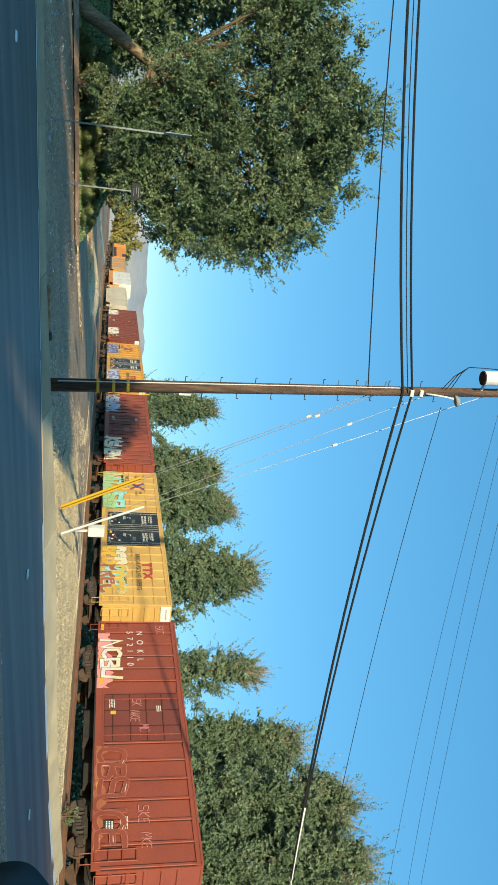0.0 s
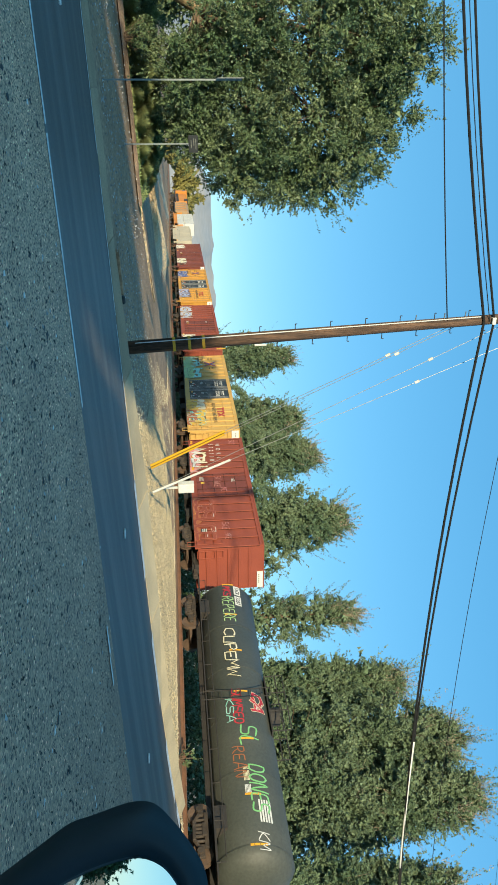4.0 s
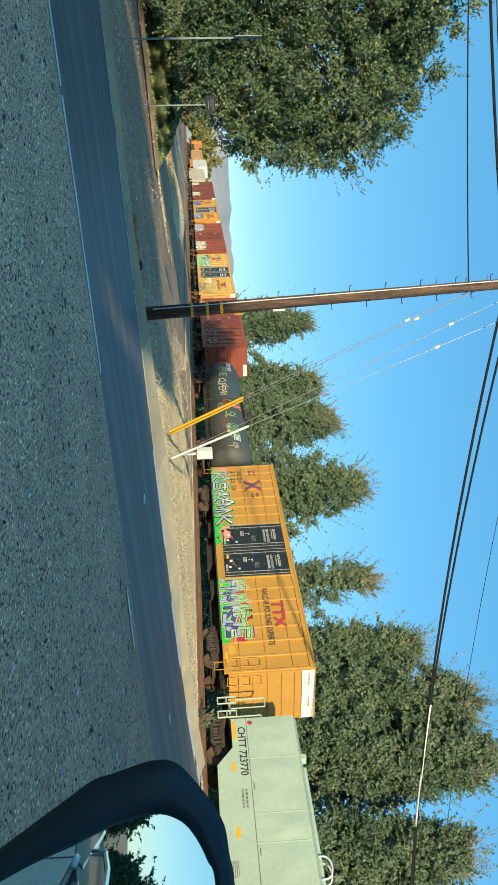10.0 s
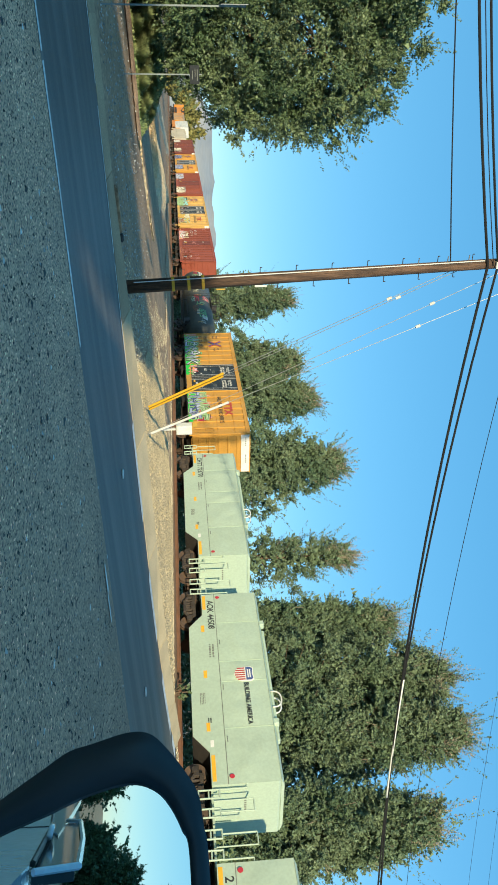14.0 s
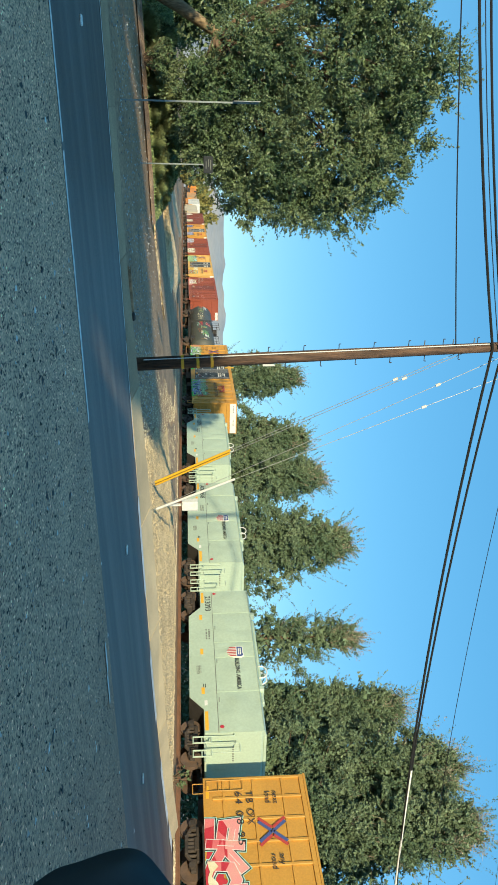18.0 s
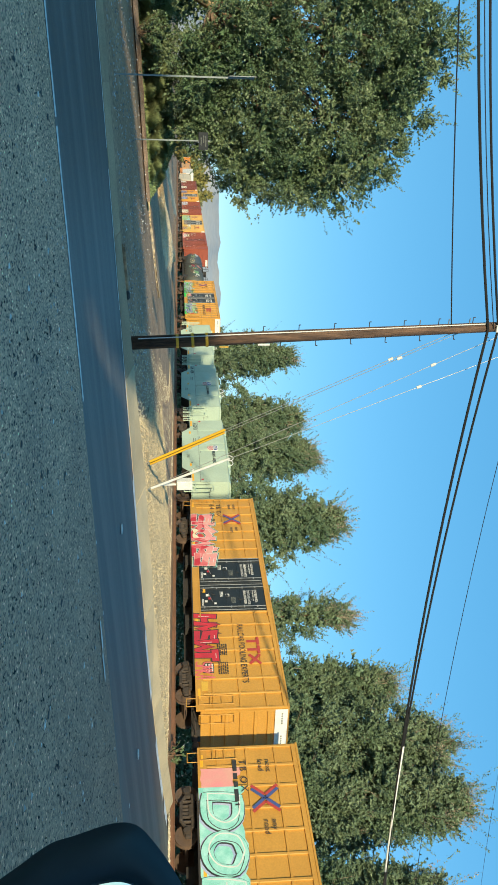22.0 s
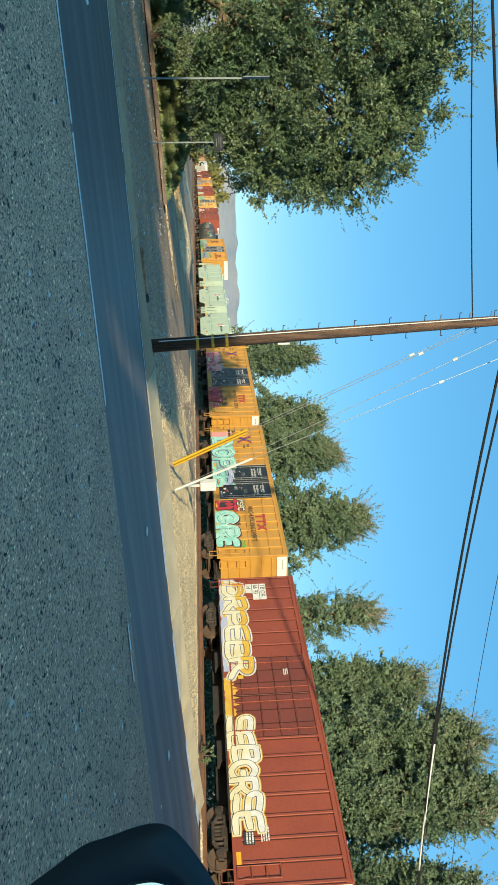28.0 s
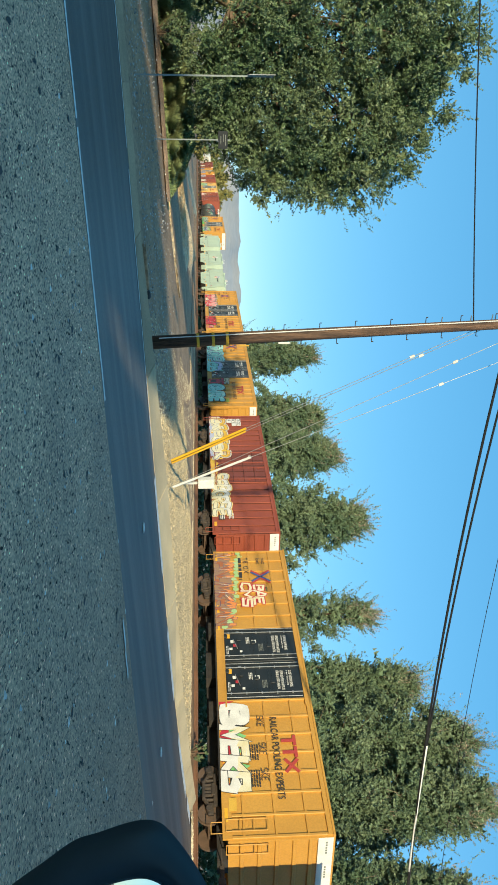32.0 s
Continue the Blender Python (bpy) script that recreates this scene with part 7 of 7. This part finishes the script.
# low sandy ridges, paled and raised in place of sunlit streaks on the dirt
def sandy_ridge(points, widths, ni, nj, rise, seed, rough=0.09):
    """A low rough ridge of sand and stones along a bent line."""
    r = np.random.default_rng(seed)
    lumps = r.random((ni + 1, nj + 1)) ** 2
    verts, faces = [], []
    for i in range(ni + 1):
        q = i / ni * (len(points) - 1)
        k = min(len(points) - 2, int(q))
        a, b = Vector(points[k]), Vector(points[k + 1])
        c = a.lerp(b, q - k)
        w = widths[k] + (widths[k + 1] - widths[k]) * (q - k)
        w *= 0.85 + 0.4 * noise.noise((i * 0.06, seed, 0))
        for j in range(nj + 1):
            u = 2 * j / nj - 1
            y = c.y + w * u + 0.25 * noise.noise((i * 0.05, 2.0 * u, seed))
            x = c.x + 0.1 * lumps[i, j]
            verts.append((x, y, height(x, y) - 0.03 - 0.05 * abs(u) ** 3 + (1 - u * u) * (rise + rough * lumps[i, j])))
    for i in range(ni):
        for j in range(nj):
            a = i * (nj + 1) + j
            faces.append((a, a + 1, a + nj + 2, a + nj + 1))
    tagged(raw("sandy_ridge", verts, faces, SAND), "raised sand streak paled as sunlit ground beside the track", "dirt ridge", kind="structure")


sandy_ridge([(-48.0, 5.3), (-50, 7.7), (-56, 9.4), (-62, 10.9), (-68, 12.9), (-74, 14.5), (-80, 16.7)], (0.4, 2.4, 3.4, 3.4, 2.7, 1.5, 0.3), 260, 60, 0.28, 5, 0.07)
sandy_ridge([(-33.6, 4.2), (-34.6, 5.6), (-36.0, 7.6), (-38.0, 9.8)], (0.14, 0.22, 0.22, 0.1), 60, 8, 0.05, 6, 0.03)
sandy_ridge([(-76, 7.0), (-89.7, 10.1), (-113, 15.9), (-140, 21.0)], (0.6, 1.2, 1.5, 1.0), 120, 16, 0.2, 7, 0.07)

# ---- the utility pole ----
pole = thing("utility_pole", "tall weathered wooden utility pole with climbing steps", "utility pole", pose(-18.25, 5.85, height(-18.1, 5.8)))
LEAN = Vector((-0.2, -0.58, 12.6)) / 12.6
part("shaft", pipe([LEAN * 0, LEAN * 4, LEAN * 8, LEAN * 13.6], 0.17, 14, 0.115), WOOD_POLE, pole, smooth=True)
for z in (1.12, 1.5, 1.85):
    b = bmesh.new()
    rod(b, LEAN * z, LEAN * (z + 0.07), 0.178, sides=16)
    part("yellow_band", b, YELLOW_PLASTIC, pole)
for i in range(16):
    z = 3.3 + i * 0.45
    b = bmesh.new()
    s = 1 if i % 2 else -1
    c = LEAN * z
    rod(b, c, c + Vector((0, s * 0.28, 0)), 0.011, sides=5)
    rod(b, c + Vector((0, s * 0.28, 0)), c + Vector((0, s * 0.28, 0.05)), 0.011, sides=5)
    part("step", b, DARK, pole)
part("tag", boxes((0.15, 0.165, -0.05, 0.0, 3.15, 3.45), bevel=0.008), WHITE_PLASTIC, pole)
part("conduit", pipe([LEAN * 0.2 + Vector((0.12, -0.14, 0)), LEAN * 9 + Vector((0.1, -0.12, 0))], 0.014, 6), WHITE_PLASTIC, pole, "pale conduit up the pole")
c0 = Vector((0.3, -0.5, 0))
tr = bmesh.new()
rod(tr, LEAN * 11.2 + c0, LEAN * 12.05 + c0, 0.2, sides=24)
rod(tr, LEAN * 12.05 + c0, LEAN * 12.13 + c0, 0.21, 0.12, sides=24)
transformer = part("transformer", tr, WHITE_PLASTIC, pole, "cream cylindrical transformer")
tr = bmesh.new()
rod(tr, LEAN * 11.17 + c0, LEAN * 11.2 + c0, 0.19, sides=24)
part("base_plate", tr, DARK, transformer, "dark round base")
for z in (11.35, 11.85):
    tr = bmesh.new()
    rod(tr, LEAN * z, LEAN * z + c0 * 0.8, 0.045, sides=6)
    part("bracket", tr, WHITE_PLASTIC, transformer)
for k in range(3):
    part("lead", pipe([LEAN * (10.2 + 0.12 * k) + Vector((0.1, -0.12, 0)), LEAN * (10.4 + 0.1 * k) + Vector((0.2, -0.5 - 0.05 * k, 0)), LEAN * 10.75 + Vector((0.25, -0.78, 0)), LEAN * 11.4 + Vector((0.3, -0.76, 0)), LEAN * (11.9 + 0.1 * k) + Vector((0.3, -0.7, 0))], 0.012, 5), WIRE, pole, "black service lead")
for z in (7.3, 8.05, 8.6):
    tr = bmesh.new()
    rod(tr, LEAN * z, LEAN * z + Vector((0.05, -0.28, 0)), 0.014, sides=5)
    part("wire_bracket", tr, GALV, pole)
for z in (9.33, 9.6):
    tr = boxes((0.1, 0.2, -0.09, 0.09, -0.05, 0.05), bevel=0.01)
    clamp = part("cable_clamp", tr, WHITE_PLASTIC, pole)
    clamp.matrix_local = Matrix.Translation(LEAN * z)
part("warning_strip", boxes((0.165, 0.175, 0.02, 0.05, 2.2, 2.42)), OCHRE_INK, pole)
lamp_arm = part("lamp_arm", pipe([LEAN * 9.75 + Vector((0.13, 0.02, 0)), LEAN * 10.0 + Vector((0.2, 0.03, 0)), LEAN * 10.3 + Vector((0.27, 0.06, 0)), LEAN * 10.5 + Vector((0.3, 0.1, 0))], 0.024, 8), WHITE_PLASTIC, pole, "pale bent lamp arm", smooth=True)
lb = bmesh.new()
bmesh.ops.create_uvsphere(lb, u_segments=18, v_segments=10, radius=0.16)
for v in lb.verts:
    v.co.x, v.co.z = v.co.x * 0.75, v.co.z * (0.8 if v.co.z > 0 else 0.25)
head = part("lamp_head", lb, POST, lamp_arm, "grey oval lamp head", smooth=True)
head.matrix_local = Matrix.Translation(LEAN * 10.55 + Vector((0.32, 0.15, 0))) @ Matrix.Rotation(0.3, 4, "X")
lb = bmesh.new()
bmesh.ops.create_uvsphere(lb, u_segments=18, v_segments=10, radius=0.15)
for v in lb.verts:
    v.co.x, v.co.z = v.co.x * 0.75, v.co.z * 0.7 - 0.03
lens = part("lamp_lens", lb, CAR_GLASS, lamp_arm, "dark lamp lens", smooth=True)
lens.matrix_local = head.matrix_local


# ---- wires ----
def wire(name, a, b, sag, r, label, material=WIRE, n=28):
    a, b = Vector(a), Vector(b)
    pts = []
    for i in range(n + 1):
        q = i / n
        p = a.lerp(b, q)
        p.z -= sag * 4 * q * (1 - q)
        pts.append(p)
    return tagged(part(name, pipe(pts, r, 6), material), label, "cable")


PT = Vector((-18.25, 5.85, 0.28))
SLEEVE = 0.355


def on_pole(z, dx=0.0, dy=0.0):
    return PT + LEAN * (z - 0.28) + Vector((dx, dy, 0))


wire("cable", on_pole(9.35, 0.15), (-13.4, 41, 9.3), 1.3, 0.035, "thick black telephone cable")
sleeve = []
for k in range(18):
    q = SLEEVE + (0.49 - SLEEVE) * k / 17
    p = on_pole(9.62, 0.15).lerp(Vector((-13.4, 41, 8.95)), q)
    p.z -= 1.3 * 4 * q * (1 - q)
    sleeve.append(p)
tagged(part("cable_sleeve", pipe(sleeve, 0.036, 8), WHITE_PLASTIC, smooth=True), "pale plastic sleeve round the telephone cable", "cable sleeve")
wire("cable", on_pole(9.62, 0.15), (-13.4, 41, 8.95), 1.3, 0.03, "thick black telephone cable")
wire("cable", on_pole(9.35, 0.15), (-23.5, -34, 9.6), 1.9, 0.035, "thick black telephone cable")
wire("cable", on_pole(9.62, 0.15), (-23.5, -34, 9.9), 1.9, 0.03, "thick black telephone cable")
wire("cable", on_pole(8.4, 0.1), (-23.5, -34, 8.2), 0.9, 0.016, "thin black cable between the poles")
wire("cable", on_pole(10.4, 0.4, 0.3), (-13.4, 41, 9.9), 1.15, 0.009, "thin twisted black service line")
wire("cable", on_pole(9.5, 0.15), (-23.5, -34, 9.72), 1.9, 0.012, "thin black cable between the poles")
wire("cable", on_pole(12.3, 0.1), (-13.4, 41, 12.3), 1.0, 0.005, "thin bare power line")
wire("cable", on_pole(12.9, 0.4), (-13.0, 41, 13.2), 0.8, 0.005, "thin bare power line")
wire("cable", on_pole(12.9, -0.4), (-13.8, 41, 13.2), 0.8, 0.005, "thin bare power line")

# ---- guy wires with their guards ----
ANCHORS = [(-19.75, 9.95, 8.75), (-19.9, 10.1, 8.95), (-19.35, 10.6, 12.1), (-19.5, 10.65, 10.35)]
for i, (x, y, z) in enumerate(ANCHORS):
    g = thing("guy_wire", "steel guy wire with a plastic guard at its foot", "guy wire", group="guy wires of the pole")
    a, b = Vector((x, y, height(x, y))), on_pole(z)
    part("strand", pipe([a, b], 0.008, 5), GALV, g)
    d = (b - a).normalized()
    if i < 3:
        part("guard", pipe([a + d * 0.15, a + d * 2.6], 0.035, 8), YELLOW_PLASTIC if i < 2 else WHITE_PLASTIC, g, "yellow plastic guard" if i < 2 else "white plastic guard")
    share = (0.785, 0.795, 0.635, 0.775)[i]
    part("insulator", pipe([a + d * (b - a).length * share, a + d * ((b - a).length * share + 0.13)], 0.04, 8), WHITE_PLASTIC, g, "white strain insulator")

# ---- signs seen from the edge ----
sign = thing("road_sign", "thin galvanised sign post, sign seen from its edge", "road sign", pose(-20.9, -0.17, 0))
part("post", boxes((-0.025, 0.025, -0.02, 0.02, -0.05, 3.38)), POST, sign)
part("plate", boxes((-0.45, 0.45, -0.045, -0.03, 2.75, 3.4)), GALV, sign)
sign = thing("road_sign", "dark rectangular sign on a thin steel post", "road sign", pose(-28.05, 1.76, 0.08))
part("post", boxes((-0.025, 0.025, -0.02, 0.02, -0.05, 2.5)), POST, sign)
part("plate", boxes((0.03, 0.045, -0.28, 0.28, 2.1, 2.42)), CAR_BLACK, sign)
for z, y0, y1 in ((2.34, -0.16, 0.18), (2.27, -0.18, 0.06), (2.18, -0.12, 0.14)):
    part("white_bar", boxes((0.045, 0.048, y0, y1, z, z + 0.02)), GREY_INK, sign)

# ---- the car that the camera sits in: its side mirror and its flank ----
carbody = thing("car", "parked blue-grey car with a black side mirror", "car", pose(0, 0, 0))
MIR = Vector((-0.484, 0.571, 1.45))
SIDE, UPW, NRM = Vector((0.9455, 0.3257, -0.0000)), Vector((-0.0177, 0.0514, 0.9985)), Vector((0.3252, -0.9441, 0.0544))


def ring(outline, depth, grow=0.0):
    """Points of an outline in the mirror's plane, depth behind the glass."""
    return [MIR + SIDE * (a + grow) + UPW * b - NRM * depth for a, b in outline]


OUTER = [(0.084, -0.153), (0.049, -0.107), (0.032, -0.083), (0.016, -0.060), (0.010, -0.040), (0.001, -0.008), (0.003, 0.013), (0.019, 0.030), (0.042, 0.047), (0.060, 0.056), (0.083, 0.059), (0.107, 0.062), (0.197, 0.062), (0.257, 0.047), (0.267, -0.020), (0.257, -0.130), (0.217, -0.190), (0.127, -0.190)]
INNER = [(0.102, -0.149), (0.092, -0.129), (0.080, -0.104), (0.068, -0.072), (0.061, -0.056), (0.054, -0.038), (0.048, -0.014), (0.0475, 0.004), (0.055, 0.02), (0.068, 0.031), (0.086, 0.040), (0.106, 0.046), (0.196, 0.046), (0.236, 0.034), (0.246, -0.020), (0.236, -0.120), (0.206, -0.165), (0.126, -0.165)]


def rounded(q, n=6):
    """The closed outline with points added along a smooth curve."""
    out = []
    for i in range(len(q)):
        p0, p1, p2, p3 = (Vector(q[(i + k) % len(q)]) for k in (-1, 0, 1, 2))
        for k in range(n):
            t = k / n
            out.append(tuple(0.5 * (2 * p1 + (p2 - p0) * t + (2 * p0 - 5 * p1 + 4 * p2 - p3) * t * t + (3 * p1 - p0 - 3 * p2 + p3) * t ** 3)))
    return out


OUTER, INNER = rounded(OUTER), rounded(INNER)
bm = bmesh.new()
loops = [[bm.verts.new(p) for p in q] for q in (ring(INNER, 0.004), ring(INNER, -0.004), [p.lerp(q, 0.3) + NRM * 0.004 for p, q in zip(ring(INNER, -0.004), ring(OUTER, 0.0))], ring(OUTER, 0.006), ring(OUTER, 0.03), [MIR + SIDE * 0.13 - UPW * 0.06 - NRM * 0.07 + (p - MIR - SIDE * 0.13 + UPW * 0.06) * 0.8 for p in ring(OUTER, 0.0)])]
for l0, l1 in zip(loops, loops[1:]):
    for i in range(len(OUTER)):
        j = (i + 1) % len(OUTER)
        bm.faces.new((l0[i], l0[j], l1[j], l1[i]))
bm.faces.new(loops[-1])
bmesh.ops.recalc_face_normals(bm, faces=bm.faces)
housing = part("mirror_housing", bm, BLACK_PLASTIC, carbody, "black plastic mirror housing", smooth=True)
bm = bmesh.new()
bm.faces.new([bm.verts.new(p) for p in ring(INNER, 0.002)])
bmesh.ops.recalc_face_normals(bm, faces=bm.faces)
part("mirror_pane", bm, MIRROR, housing, "bluish mirror glass")
arm = boxes((-0.36, -0.16, 0.62, 0.72, 1.24, 1.32), bevel=0.02)
part("mirror_arm", arm, BLACK_PLASTIC, carbody)
# the flank behind: door skin, dark quarter glass, window with its bright frame, handle
part("door_skin", prism_x([(-4.3, 0.35), (-0.2, 0.35), (-0.2, 1.24), (-0.8, 1.255), (-2.0, 1.225), (-3.7, 1.13), (-4.5, 0.9)], -0.24, -0.15), CAR_PAINT, carbody, "pale blue-grey painted door skin")
part("door_gap", boxes((-0.2425, -0.2395, -2.06, -2.04, 0.4, 1.22), (-0.2425, -0.2395, -3.3, -3.27, 0.4, 1.13)), BLACK_PLASTIC, carbody)
part("quarter_glass", prism_x([(-3.75, 1.14), (-2.0, 1.235), (-1.75, 1.27), (-4.9, 1.262)], -0.232, -0.2), CAR_GLASS, carbody, "dark tinted quarter glass")
part("door_glass", prism_x([(-1.95, 1.235), (-0.75, 1.265), (-0.8, 1.36), (-1.5, 1.352), (-2.35, 1.32), (-2.45, 1.275)], -0.225, -0.2), CAR_GLASS, carbody, "dark tinted door glass")
part("window_trim", pipe([(-0.232, -2.5, 1.27), (-0.232, -2.4, 1.33), (-0.232, -1.5, 1.362), (-0.232, -0.8, 1.37), (-0.232, -0.72, 1.27)], 0.009, 6), CAR_PAINT, carbody, "bright window frame")
part("belt_trim", pipe([(-0.242, -4.6, 1.15), (-0.242, -3.7, 1.138), (-0.242, -2.0, 1.232), (-0.242, -0.8, 1.262)], 0.008, 6), BLACK_PLASTIC, carbody)
hd = pipe([(-0.245, -1.74, 1.245), (-0.268, -1.69, 1.253), (-0.268, -1.53, 1.258), (-0.245, -1.48, 1.255)], 0.010, 8)
part("door_handle", hd, CAR_PAINT, carbody, smooth=True)

# the rest of the car: lower body, bonnet, roof, far side and wheels
part("body_shell", prism_x([(-4.4, 0.4), (1.9, 0.4), (2.0, 0.8), (1.75, 0.98), (0.75, 1.08), (-3.9, 1.1), (-4.5, 0.9)], -0.12, 1.5), CAR_PAINT, carbody, "pale blue-grey painted body")
part("roof_panel", prism_x([(-3.6, 1.66), (0.2, 1.70), (0.25, 1.74), (-1.5, 1.80), (-3.6, 1.72)], 0.32, 1.42), CAR_PAINT, carbody, "pale blue-grey painted roof")
for y0, y1 in ((-3.75, -3.55), (-1.3, -1.2)):
    part("roof_post", boxes((1.38, 1.46, y0, y1, 1.08, 1.70)), CAR_PAINT, carbody)
part("far_glass", boxes((1.40, 1.42, -3.5, 0.2, 1.1, 1.66)), CAR_GLASS, carbody, "dark tinted far windows")
part("rear_glass", boxes((0.36, 1.38, -3.68, -3.66, 1.12, 1.66)), CAR_GLASS, carbody, "dark tinted rear window")
for x in (-0.17, 1.38):
    for y in (-3.2, 1.0):
        z0 = height(x, y)
        w = bmesh.new()
        rod(w, (x - 0.02, y, z0 + 0.34), (x + 0.19, y, z0 + 0.34), 0.34, sides=24)
        wheel = part("wheel", w, BLACK_PLASTIC, carbody, "black tyre")
        w = bmesh.new()
        rod(w, (x - 0.03, y, z0 + 0.34), (x + 0.2, y, z0 + 0.34), 0.21, sides=20)
        part("rim", w, GALV, wheel, "grey metal rim")



def motions():
    rows = [(t, travel(t)) for t in range(0, 33)]
    for car, x in TRAIN:
        walk(car, [(t, pose(x - s, TRACK_Y, RAIL_TOP)) for t, s in rows])
    for axle, x in WHEELSETS:
        walk(axle, [(t / 10, pose(x, 0, 0.457, 0, -math.degrees(travel(t / 10) / 0.457), 0)) for t in range(0, 321)])


motions()
